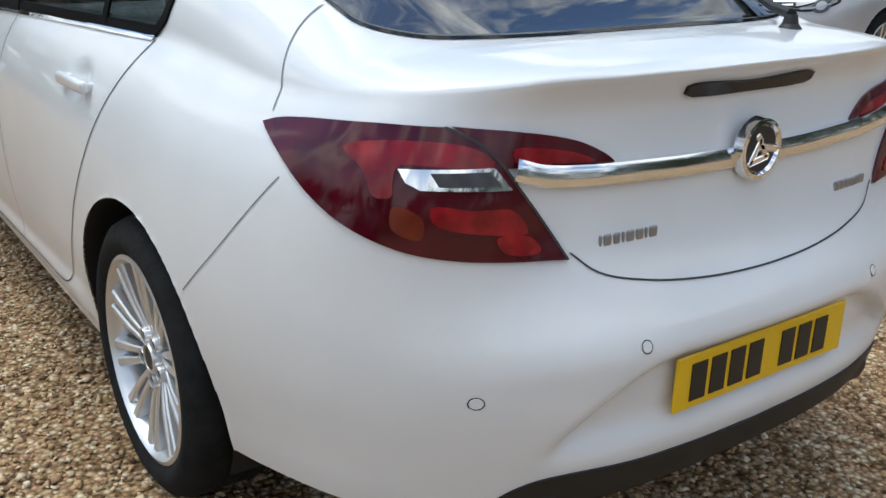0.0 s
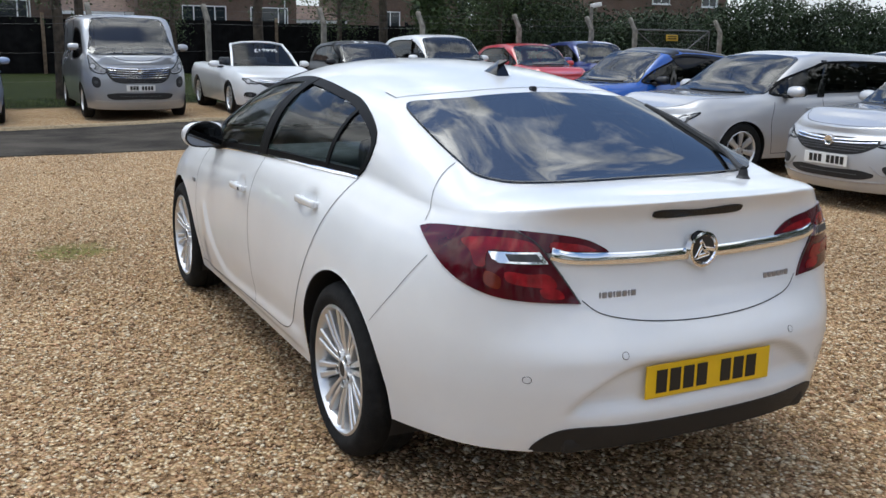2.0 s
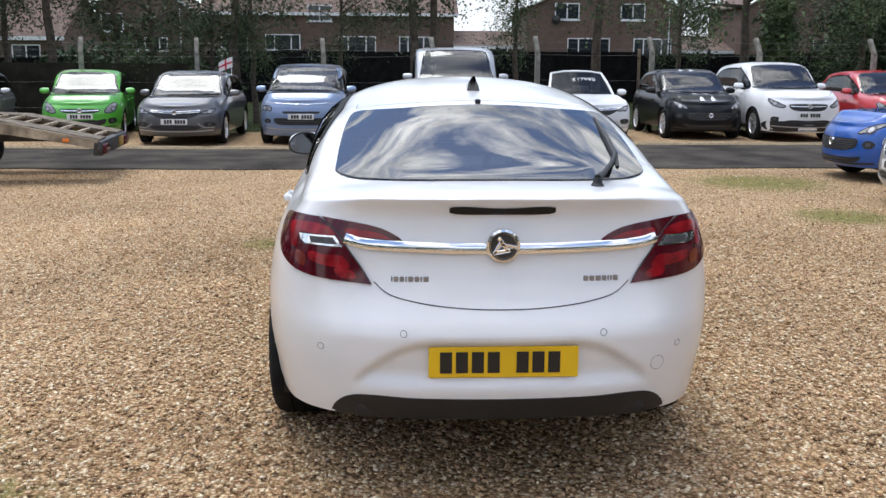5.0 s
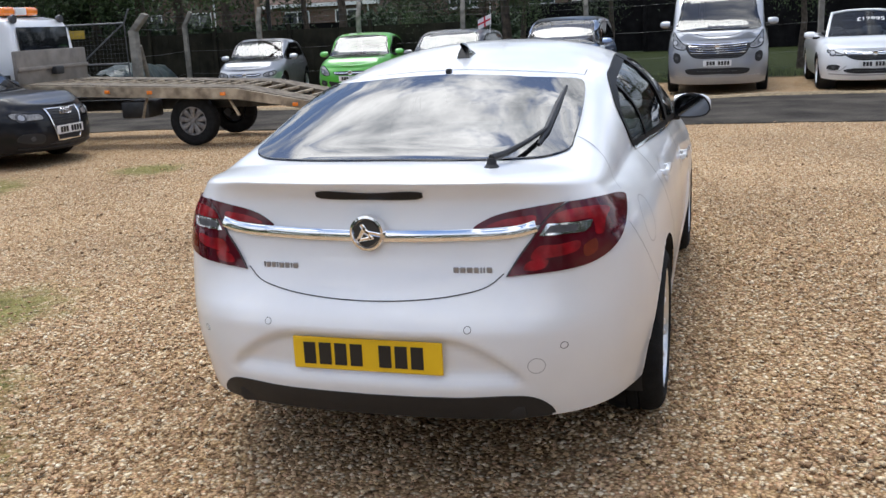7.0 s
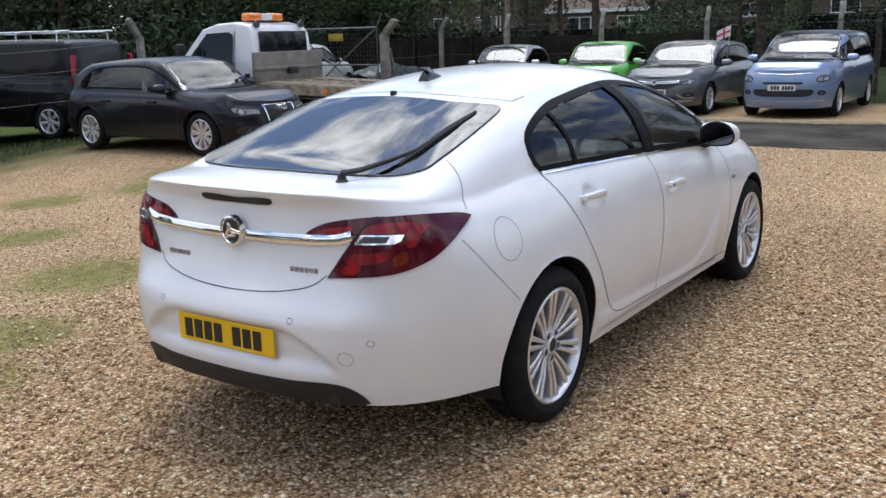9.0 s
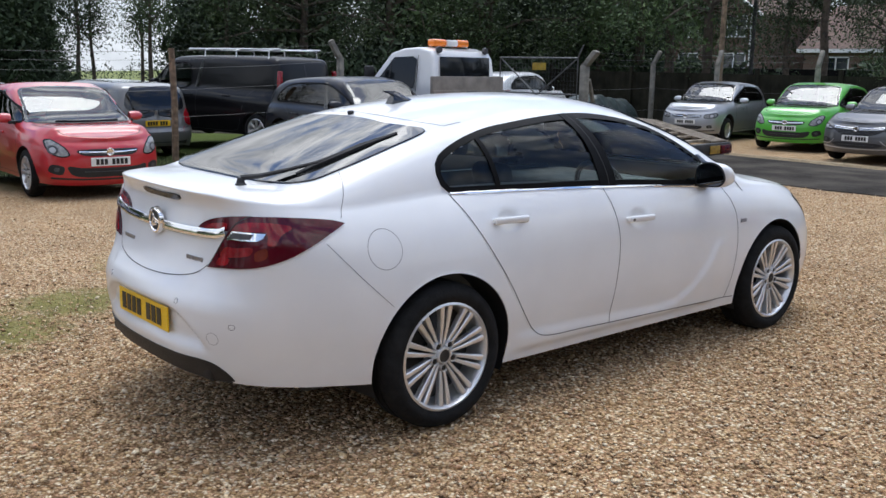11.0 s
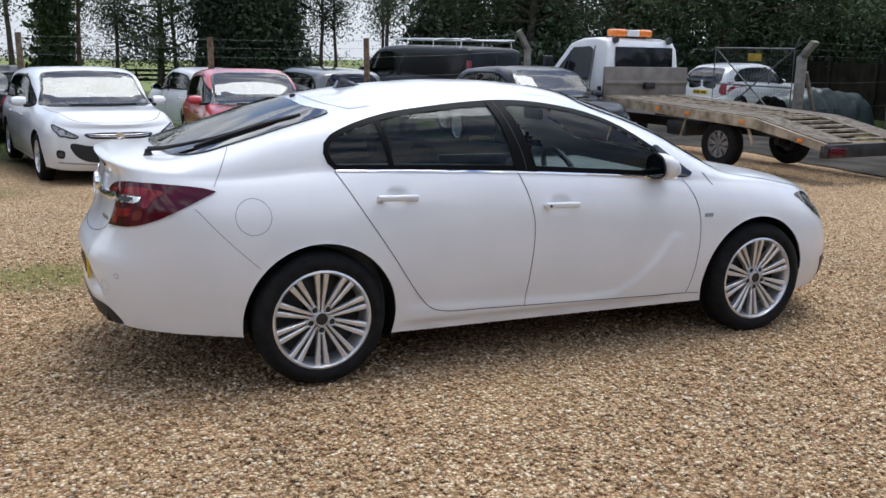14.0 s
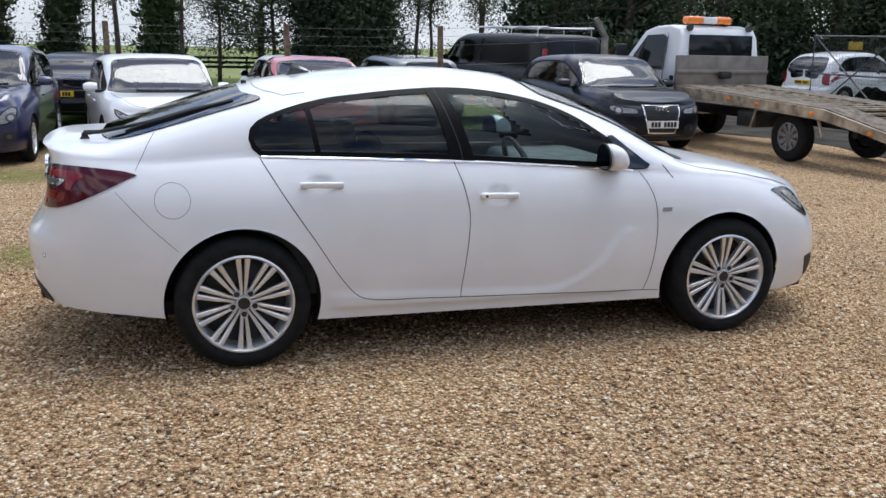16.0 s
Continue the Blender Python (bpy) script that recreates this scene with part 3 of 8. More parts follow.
def shell(car, spec, skin, paint_mat, glass, side_glass=None):
    """Body shell, arches, underside, glazing with its seals."""
    dlo = flow(spec["dlo"], 90, True)
    rg = [(x, y) for x, y in spec["rearglass"]] + [(x, -y) for x, y in reversed(spec["rearglass"])]
    ws = [(x, y) for x, y in spec["screen"]] + [(x, -y) for x, y in reversed(spec["screen"])]
    rg, ws = flow(rg, 150, True), flow(ws, 80, True)
    hole = shrunk(dlo, 0.022)
    body = skin.body([("left", hole), ("right", hole), ("top", shrunk(rg, 0.03)), ("top", shrunk(ws, 0.03))], spec["arches"])
    part("body", body, paint_mat, car, sharp=50)
    x0, x1 = spec["outline"][0][0], spec["outline"][-1][0]
    wmax = max(y for _, y in spec["outline"])
    part("underside", box(x0 + 0.45, x1 - 0.5, -wmax + 0.22, wmax - 0.22, spec["low"][1] + 0.02, spec["low"][1] + 0.1, 0.02), BLACK, car)
    for x, z, r in spec["arches"]:
        for s in (-1, 1):
            n = 26
            verts, faces = [], []
            for k in range(n + 1):
                a = math.pi * (-0.12 + 1.24 * k / n)
                px, pz = x + (r - 0.002) * math.cos(a), z + (r - 0.002) * math.sin(a)
                yo = skin.on("left", px, max(pz, spec["low"][1] + 0.06), 0)[0].y - 0.004
                verts += [(px, s * yo, pz), (px, s * (yo - 0.02), pz), (px, s * (yo - 0.02), pz), (x + (r + 0.012) * math.cos(a), s * (yo - 0.36), z + (r + 0.012) * math.sin(a))]
            for k in range(n):
                for j in (0, 2):
                    f = (k * 4 + j, k * 4 + j + 1, k * 4 + j + 5, k * 4 + j + 4)
                    faces.append(f)
            inner = [k * 4 + 3 for k in range(n + 1)]
            faces.append(tuple(inner))
            part("wheel_arch_liner", (verts, faces), BLACK, car, sharp=60)
    for view in ("left", "right"):
        part("window_seal", ring_patch(skin, view, dlo, 0.027), SEAL, car)
        pane = shrunk(dlo, 0.012)
        if "split" in spec:
            xm = spec["split"]
            part("side_window", skin.patch(view, [p for p in pane if p[0] < xm + 0.03], 0.002, 0.003, 0.06), side_glass or glass, car)
            part("side_window", skin.patch(view, [p for p in pane if p[0] > xm - 0.03], 0.002, 0.003, 0.06), FRONTGLASS, car)
        else:
            part("side_window", skin.patch(view, pane, 0.002, 0.003, 0.14), side_glass or glass, car)
        for a, b in spec.get("pillars", ()):
            part("pillar_cover", skin.patch(view, a if b is None else [*a, *b], 0.005, 0.004, 0.06), GLOSSBLACK, car)
    part("rear_window_border", ring_patch(skin, "top", rg, 0.05), GLOSSBLACK, car)
    part("rear_window", skin.patch("top", shrunk(rg, 0.004), 0.0095, 0.007, 0.08), spec.get("rear_glass_mat", glass), car)
    part("windscreen_border", ring_patch(skin, "top", ws, 0.045), GLOSSBLACK, car)
    part("windscreen", skin.patch("top", shrunk(ws, 0.004), 0.0075, 0.005, 0.17), spec.get("screen_mat", SCREEN), car)
    return dlo, rg, ws


def ring_patch(skin, view, poly, width):
    """A band that lies just within an outline."""
    inner = shrunk(poly, width)
    n = len(poly)
    verts = []
    for k, (p, q) in enumerate(zip(poly, inner)):
        mid = (np.asarray(p) * 0.5 + np.asarray(q) * 0.5)
        verts += [skin.on(view, p[0], p[1], 0.0015)[0], skin.on(view, *(np.asarray(p) * 0.93 + np.asarray(q) * 0.07), 0.006)[0], skin.on(view, mid[0], mid[1], 0.0065)[0], skin.on(view, q[0], q[1], 0.006)[0]]
    faces = []
    for k in range(n):
        for j in range(3):
            a, b = k * 4 + j, ((k + 1) % n) * 4 + j
            faces.append((a, a + 1, b + 1, b))
    a, b, c, _ = (verts[i] for i in faces[0])
    if (b - a).cross(c - a).dot(Vector(VIEWS[view][1])) > 0:
        faces = [tuple(reversed(f)) for f in faces]
    return [tuple(v) for v in verts], faces


def door_mirror(car, x, y, z, paint_mat, size=1.0):
    """Two door mirrors on short arms, with their glass facing back."""
    for s in (-1, 1):
        prof = [(-0.075, 0.0), (-0.07, 0.10), (-0.03, 0.118), (0.02, 0.095), (0.05, 0.04), (0.045, -0.005), (0.015, -0.02), (-0.05, -0.02)]
        verts, faces = [], []
        rows = ((0.0, 0.82), (0.05, 0.98), (0.11, 1.0), (0.16, 0.90), (0.19, 0.68), (0.205, 0.35))
        for d, k in rows:
            for px, pz in flow(prof, 20, True):
                verts.append((x + (px * k - 0.02 * d / 0.2) * size, s * (y + 0.045 + d * size), z + ((pz - 0.05) * k + 0.05) * size))
        for i in range(len(rows) - 1):
            for k in range(20):
                a, b = i * 20 + k, i * 20 + (k + 1) % 20
                faces.append((a, b, b + 20, a + 20) if s < 0 else (a, a + 20, b + 20, b))
        faces += [tuple(range(20)), tuple(range((len(rows) - 1) * 20, len(rows) * 20))]
        m = part("door_mirror", (verts, faces), paint_mat, car, sharp=50)
        part("mirror_arm", box(x - 0.05, x + 0.06, min(s * (y - 0.05), s * (y + 0.08)), max(s * (y - 0.05), s * (y + 0.08)), z - 0.035, z + 0.01, 0.012), BLACK, m)
        def face(pts, back):
            return [(x - (0.077 + back) * size - 0.02 * d / 0.2, s * (y + 0.045 + d * size), z + h * size) for d, h in pts]
        rim2 = flow([(0.004, -0.008), (0.05, -0.018), (0.12, -0.018), (0.18, -0.004), (0.205, 0.03), (0.195, 0.07), (0.165, 0.105), (0.11, 0.121), (0.05, 0.115), (0.006, 0.085), (-0.004, 0.04)], 36, True)
        for name, ring, back, m2 in (("mirror_surround", rim2, 0.003, BLACK), ("mirror_glass", shrunk(rim2, 0.009), 0.0075, MIRRORGLASS)):
            front, rear = face(ring, back), face(ring, back - 0.006)
            n2 = len(front)
            loop = [(k, (k + 1) % n2, n2 + (k + 1) % n2, n2 + k) for k in range(n2)]
            cap = tuple(range(n2))
            part(name, (front + rear, [cap] + [tuple(reversed(q)) for q in loop] if s < 0 else [tuple(reversed(cap))] + loop), m2, m, smooth=False)


def plate(car, skin, view, y, z, w, h, material, bars, lift=0.012):
    """A registration plate; its characters are plain upright bars."""
    p, nrm = skin.on(view, y, z, lift)
    sgn = 1 if view == "front" else -1
    geo = box(-0.004, 0.004, -w / 2, w / 2, -h / 2, h / 2, 0.003, 1)
    pl = part("number_plate", moved(geo, pose(p.x, y, z)), material, car)
    for a, bw in bars:
        x0 = p.x + sgn * 0.0055
        part("plate_bar", box(x0 - 0.001, x0 + 0.001, y + a - bw / 2, y + a + bw / 2, z - h * 0.34, z + h * 0.34), INK, pl, smooth=False)
    return pl


PLATE_BARS = [(k, 0.042) for k in (0.20, 0.145, 0.09, 0.035, -0.065, -0.12, -0.175)]


# ---- the white hatchback ----
def smooth01(v):
    v = np.clip(v, 0, 1)
    return v * v * (3 - 2 * v)


HANDLES = ((0.283, 0.505, 0.923), (1.218, 1.432, 0.852))


def pressings(g):
    """The arched recess for the plate, the bowls behind the door handles and the scallop low on the doors."""
    x, y, z = g[:, :, 0].copy(), g[:, :, 1].copy(), g[:, :, 2]
    rim = 0.616 - 0.14 * np.clip((y - 0.24) / 0.27, 0, 1) ** 2
    k = smooth01((rim - z) / 0.032) * smooth01((z - 0.425) / 0.075) * smooth01((0.56 - y) / 0.10) * (x < -0.7)
    g[:, :, 0] += 0.034 * k
    flank = (y > 0.6) & (x > 0.1) & (x < 2.3)
    for x0, x1, zh in HANDLES:
        d = np.hypot((x - (x0 + x1) / 2) / 0.072, (z - zh) / 0.046)
        g[:, :, 1] -= 0.017 * smooth01(1.25 - d) * flank
    line = np.interp(x, [0.3, 0.44, 1.08, 1.56, 1.72, 1.85, 1.95, 2.01, 2.06], [0.375, 0.372, 0.352, 0.338, 0.352, 0.424, 0.515, 0.59, 0.66])
    lip = smooth01((line + 0.012 - z) / 0.055) * smooth01((x - 0.38) / 0.15) * smooth01((2.19 - x) / 0.2) * smooth01((z - 0.262) / 0.03) * flank
    g[:, :, 1] += 0.013 * lip
    return g


MAIN = dict(
    outline=[(-1.083, 0), (-1.078, 0.2), (-1.055, 0.4), (-1.0, 0.57), (-0.9, 0.70), (-0.76, 0.795), (-0.55, 0.862), (-0.25, 0.908), (0.05, 0.925), (0.5, 0.922), (1.3, 0.918), (2.2, 0.918), (2.7, 0.926),
             (3.0, 0.90), (3.25, 0.83), (3.47, 0.69), (3.62, 0.48), (3.70, 0.24), (3.72, 0)],
    belt=[(-1.1, 1.07), (-0.75, 1.045), (-0.48, 1.03), (0.09, 1.06), (1.13, 1.022), (2.04, 0.96), (2.3, 0.945), (2.76, 0.912), (3.06, 0.868), (3.3, 0.808), (3.5, 0.745), (3.74, 0.68)],
    turn=3.6,
    shoulder=3.5, quarter=[(-1.1, 0.0), (-0.85, 0.0), (-0.6, 0.035), (-0.45, 0.053), (-0.2, 0.078), (0.05, 0.082), (0.35, 0.055), (0.7, 0.022), (1.1, 0.0), (2.3, 0.0), (2.9, 0.03), (3.4, 0.02), (3.8, 0.0)],
    sill=[(-1.1, 0.318), (-0.8, 0.305), (-0.6, 0.29), (-0.38, 0.268), (0.0, 0.235), (0.5, 0.225), (4, 0.225)], low=(0.322, 0.225, 0.2), high=(1.088, 0.685),
    rear=[(0, 0.075), (0.06, 0.055), (0.13, 0.042), (0.2, 0.032), (0.3, 0.024), (0.38, 0.024), (0.44, 0.038), (0.50, 0.068), (0.56, 0.097), (0.63, 0.12), (0.70, 0.134), (0.78, 0.144), (0.87, 0.158), (0.92, 0.163), (0.965, 0.15), (1, 0.128)],
    side=[(0, 0.06), (0.06, 0.049), (0.12, 0.041), (0.2, 0.029), (0.33, 0.014), (0.5, 0.008), (0.66, 0.012), (0.78, 0.022), (0.88, 0.042), (0.95, 0.066), (1, 0.09)],
    nose=[(0, 0.06), (0.15, 0.01), (0.4, 0.0), (0.6, 0.01), (0.85, 0.05), (1, 0.10)],
    top=[(-0.96, 1.09), (-0.9, 1.103), (-0.78, 1.112), (-0.66, 1.119), (-0.5, 1.176), (-0.3, 1.2465), (-0.02, 1.341), (0.16, 1.392), (0.41, 1.434), (0.67, 1.463), (0.93, 1.478), (1.13, 1.48), (1.4, 1.466),
         (1.61, 1.435), (1.83, 1.372), (2.09, 1.268), (2.36, 1.105), (2.5, 1.022), (2.59, 0.996), (2.81, 0.97), (3.06, 0.935), (3.33, 0.876), (3.5, 0.82), (3.62, 0.762), (3.69, 0.715), (3.72, 0.685)],
    crown=[(-1.1, 0.8), (-0.6, 0.82), (-0.3, 0.82), (0.1, 0.74), (0.5, 0.64), (1.6, 0.64), (2.3, 0.72), (2.6, 0.7), (3.8, 0.75)],
    lean=[(-1.1, 0.3), (-0.5, 0.25), (0.1, 0.14), (0.5, 0.10), (2.0, 0.10), (2.6, 0.3), (3.8, 0.4)],
    arches=[(0.0, 0.335, 0.385), (2.71, 0.33, 0.391)],
    dlo=[(0.105, 1.057), (0.072, 1.085), (0.054, 1.12), (0.053, 1.165), (0.072, 1.203), (0.13, 1.24), (0.25, 1.285), (0.43, 1.328), (0.63, 1.355), (0.92, 1.382), (1.17, 1.388), (1.41, 1.365), (1.636, 1.318), (1.817, 1.247), (1.985, 1.142), (2.107, 1.06), (2.24, 0.985), (2.21, 0.965), (2.05, 0.972),
         (1.6, 1.002), (1.13, 1.032), (0.6, 1.046), (0.2, 1.054)],
    rearglass=[(-0.663, 0.0), (-0.66, 0.25), (-0.632, 0.43), (-0.595, 0.53), (-0.52, 0.595), (-0.41, 0.600), (-0.03, 0.583), (0.128, 0.556), (0.138, 0.538), (0.092, 0.47), (0.052, 0.36), (0.05, 0.24), (0.058, 0)],
    screen=[(1.57, 0), (1.6, 0.35), (1.66, 0.53), (1.9, 0.59), (2.25, 0.67), (2.4, 0.70), (2.47, 0.5), (2.53, 0.25), (2.55, 0)],
    screen_mat=CLEARSCREEN, split=1.10, rear_glass_mat=REARGLASS, dent=pressings,
)


def white_hatchback():
    car = thing("hatchback_car", "clean white five-door hatchback parked on golden gravel", "car")
    sk = Skin(MAIN, 320, 60, 26)
    shell(car, MAIN, sk, WHITE, WINDOW)
    for x in (0.0, 2.737):
        for s in (1, -1):
            wheel(car, x, s, 0.905, 0.338, 0.248, 0.235, "double", ALLOY)
    cabin(car, -0.1, 2.0, 0.70, 0.33, 0.98)

    # lines between the panels
    for view in ("left", "right"):
        rear_door = flow([(0.10, 1.052), (0.14, 0.985), (0.214, 0.862), (0.367, 0.631), (0.5, 0.43), (0.58, 0.345), (0.66, 0.322), (0.9, 0.315), (1.132, 0.308)], 60)
        b_line = flow([(1.09, 1.026), (1.135, 0.9), (1.163, 0.78), (1.166, 0.69), (1.154, 0.545), (1.138, 0.393), (1.130, 0.308)], 40)
        f_line = flow([(2.168, 0.952), (2.217, 0.875), (2.25, 0.785), (2.264, 0.657), (2.256, 0.496), (2.233, 0.334), (2.216, 0.283)], 40)
        low_line = flow([(1.130, 0.308), (1.56, 0.299), (2.216, 0.283), (2.31, 0.278)], 34)
        for line in (rear_door, b_line, f_line, low_line):
            part("panel_gap", sk.strip(view, line, 0.0042), GAP, car)
        part("panel_gap", sk.strip(view, flow([(-0.585, 0.901), (-0.45, 0.753), (-0.305, 0.615)], 24), 0.0028), SEAM, car)
        part("panel_gap", sk.strip(view, flow([(-0.395, 1.165), (-0.43, 1.11), (-0.46, 1.05), (-0.49, 0.995)], 30), 0.0032), SEAM, car)
        part("panel_gap", sk.strip(view, flow([(2.318, 0.985), (2.345, 0.952), (2.372, 0.915)], 14), 0.006), GAP, car)
        part("chrome_waist_trim", sk.strip(view, flow([(0.11, 1.055), (0.3, 1.050), (0.6, 1.043), (1.13, 1.024), (1.6, 0.996), (2.13, 0.958)], 60), 0.014, 0.002, False, 0.004), CHROME, car)
        # window divider and the pillar between the doors
        part("window_divider", sk.patch(view, crisp([(0.338, 1.285), (0.366, 1.293), (0.408, 1.06), (0.380, 1.062)], 0.03), 0.008, 0.006, 0.05), SEAL, car)
        part("door_pillar", sk.patch(view, crisp([(0.985, 1.382), (1.075, 1.385), (1.135, 1.25), (1.185, 1.10), (1.205, 1.025), (1.075, 1.033), (1.055, 1.12), (1.025, 1.26)], 0.03), 0.009, 0.007, 0.05), SEAL, car)
        part("mirror_triangle", sk.patch(view, [(2.0, 1.14), (2.03, 1.14), (2.235, 0.985), (2.215, 0.966), (2.03, 0.972)], 0.009, 0.007, 0.05), GLOSSBLACK, car)
        part("panel_gap", sk.strip(view, flow([(1.03, 1.386), (1.085, 1.22), (1.125, 1.10), (1.14, 1.03)], 16), 0.004, 0.0105), GAP, car)
        for x0, x1, z in HANDLES:
            cx = (x0 + x1) / 2
            s = 1 if view == "left" else -1
            yh = sk.on(view, x0, z, 0)[0].y
            h = part("door_handle", moved(join(box(-(x1 - x0) / 2, (x1 - x0) / 2, -0.011, 0.011, -0.016, 0.016, 0.010, 3)), pose(cx, yh + s * 0.022, z, -s * 4, 1, 0)), WHITE, car)
            for k in (-0.085, 0.085):
                part("handle_foot", box(cx + k - 0.018, cx + k + 0.018, min(yh - 0.008 * s, yh + 0.024 * s), max(yh - 0.008 * s, yh + 0.024 * s), z - 0.01, z + 0.01, 0.005), WHITE, h)
            if x0 > 1:
                part("door_lock", moved(lathe([(0.0, 0.004), (0.007, 0.004), (0.008, 0.0)], 12), pose(x0 + 0.03, yh + s * 0.033, z, 0, 0, 0 if s > 0 else 180)), DARKMETAL, h)
        part("side_badge", sk.patch(view, [(2.29, 0.738), (2.345, 0.738), (2.35, 0.758), (2.295, 0.758)], 0.006, 0.005, 0.03), LETTERING, car)
        # head lamp and fog lamp surround
        lamp = part("headlamp", sk.patch(view, flow([(3.055, 0.822), (3.13, 0.829), (3.228, 0.82), (3.304, 0.784), (3.36, 0.73), (3.395, 0.64), (3.284, 0.683), (3.19, 0.737), (3.10, 0.795)], 44, True), 0.004, 0.01, 0.03), GLOSSBLACK, car)
        part("headlamp_lens", sk.patch(view, flow([(3.15, 0.80), (3.22, 0.80), (3.30, 0.755), (3.35, 0.69), (3.29, 0.71), (3.21, 0.755)], 30, True), 0.007, 0.004, 0.03), HEADLENS, lamp)
        part("fog_lamp_recess", sk.patch(view, crisp([(3.362, 0.402), (3.46, 0.41), (3.49, 0.34), (3.462, 0.278), (3.415, 0.268)], 0.02), 0.003, 0.004, 0.03), BLACK, car)
    s_lamps(car, sk)
    # tailgate outline, spoiler lamp, chrome bar
    gate = flow([(0.447, 0.800), (0.40, 0.763), (0.30, 0.736), (0.15, 0.719), (0, 0.714), (-0.15, 0.719), (-0.30, 0.736), (-0.40, 0.763), (-0.447, 0.800)], 60)
    part("panel_gap", sk.strip("rear", gate, 0.0034), GAP, car)
    part("brake_light", sk.patch("rear", flow([(0.185, 1.058), (0.19, 1.048), (0.17, 1.038), (0, 1.034), (-0.17, 1.038), (-0.19, 1.048), (-0.185, 1.058), (0, 1.056)], 40, True), 0.006, 0.006, 0.03), LAMPBLACK, car)
    bar = flow([(0.545, 0.948), (0.49, 0.932), (0.3, 0.921), (0, 0.916), (-0.3, 0.921), (-0.49, 0.932), (-0.545, 0.948)], 80)
    part("chrome_bar", sk.strip("rear", bar, 0.042, 0.001, False, 0.016), CHROME, car)
    bx = sk.on("rear", 0, 0.93)[0].x
    badge = part("badge", moved(lathe([(0.0, 0.012), (0.045, 0.012), (0.05, 0.02), (0.058, 0.018), (0.062, 0.0)], 40), pose(bx - 0.012, 0, 0.93, 0, 0, 90)), CHROME, car)
    part("badge_disc", moved(lathe([(0.0, 0.014), (0.044, 0.014)], 32), pose(bx - 0.013, 0, 0.93, 0, 0, 90)), DARKMETAL, badge)
    part("badge_emblem", moved(join(*[moved(box(-0.007, 0.007, 0, 0.004, -0.03, 0.03, 0.003, 1), pose(dx, 0.0135, dz, 0, a, 0)) for dx, dz, a in ((0.0, 0.005, 35), (0.018, -0.004, -30), (-0.02, 0.0, 80), (0.005, -0.02, 100))]), pose(bx - 0.013, 0, 0.93, 0, 0, 90)), CHROME, badge)
    # lettering, as small chrome bars
    for y0, z, widths in ((0.388, 0.812, (5, 16, 14, 5, 17, 16, 5, 18)), (-0.285, 0.812, (17, 17, 18, 15, 5, 5, 17))):
        geo, y = [], y0
        for wd in widths:
            p = sk.on("rear", y - wd * 0.0005, z)[0]
            geo.append(box(p.x - 0.005, p.x + 0.002, y - wd * 0.001, y, z - 0.0098, z + 0.0098, 0.002, 1))
            y -= wd * 0.001 + 0.005
        part("model_lettering", join(*geo), LETTERING, car)
    # plate in its shallow recess, with a soft ledge above
    pl = plate(car, sk, "rear", 0.0, 0.536, 0.52, 0.111, YELLOWPLATE, PLATE_BARS, 0.01)
    for y, z in ((0.635, 0.571), (0.345, 0.639), (-0.345, 0.639), (-0.635, 0.571)):
        part("parking_sensor_ring", sk.strip("rear", circle2(y, z, 0.0112, 20), 0.0018, 0.001, True), GAP, car)
        part("parking_sensor", sk.patch("rear", circle2(y, z, 0.009, 16), 0.002, 0.002, 0.02), WHITE, car)
    part("tow_eye_cover_gap", sk.strip("rear", circle2(-0.553, 0.512, 0.026, 28), 0.0025, 0.001, True), mat("faint_gap", (0.35, 0.35, 0.36), 0.5), car)
    part("fuel_flap_gap", sk.strip("right", circle2(-0.323, 0.858, 0.084, 48), 0.0032, 0.001, True), mat("flap_gap", (0.30, 0.30, 0.31), 0.6), car)
    # black lower valance
    half_val = [(0, 0.401), (0.3, 0.404), (0.47, 0.409), (0.525, 0.403), (0.562, 0.385), (0.592, 0.352), (0.60, 0.328)]
    top_line = flow(half_val, 40)
    val = np.vstack([top_line[::-1] * (-1, 1), top_line[1:], crisp([(0.60, 0.328), (0, 0.330), (-0.60, 0.328)], 0.04, False)[1:-1]])
    part("rear_valance", sk.patch("rear", val, 0.004, 0.01, 0.03), BLACK, car)
    lip = [tuple(sk.on("rear", y, 0.334, 0.0)[0] - Vector((-0.012, 0, 0.006))) for y in np.linspace(-0.585, 0.585, 30)]
    part("valance_lip", tube(lip, 0.012, 8), BLACK, car)
    part("front_undertray", moved(box(-0.28, 0.22, -0.62, 0.62, -0.03, 0.03, 0.02), pose(3.25, 0, 0.185, 0, -6, 0)), BLACK, car)
    # shark fin, washer jet, wiper
    fin = []
    for d, w in ((0.0, 1.0), (0.35, 0.85), (0.7, 0.5), (1.0, 0.12)):
        fin.append([(0.42 - 0.02 + 0.16 * (1 - d) - 0.055 * d, w * 0.03, d), (0.335 + 0.035 * d, w * 0.03, d), (0.335 + 0.035 * d, -w * 0.03, d), (0.56 * (1 - d) + 0.40 * d - 0.02, 0, d)])
    zr = float(curve(MAIN["top"])(0.42))
    verts, faces = [], []
    for ring in fin:
        verts += [(x, y, zr - 0.012 + 0.068 * d) for x, y, d in ((ring[1][0], ring[1][1], ring[1][2]), (ring[0][0] - 0.05, ring[0][1], ring[0][2]), (ring[3][0], 0, ring[3][2]), (ring[0][0] - 0.05, -ring[0][1], ring[0][2]), (ring[2][0], ring[2][1], ring[2][2]))]
    for i in range(3):
        for k in range(5):
            a, b = i * 5 + k, i * 5 + (k + 1) % 5
            faces.append((a, b, b + 5, a + 5))
    faces.append((15, 16, 17, 18, 19))
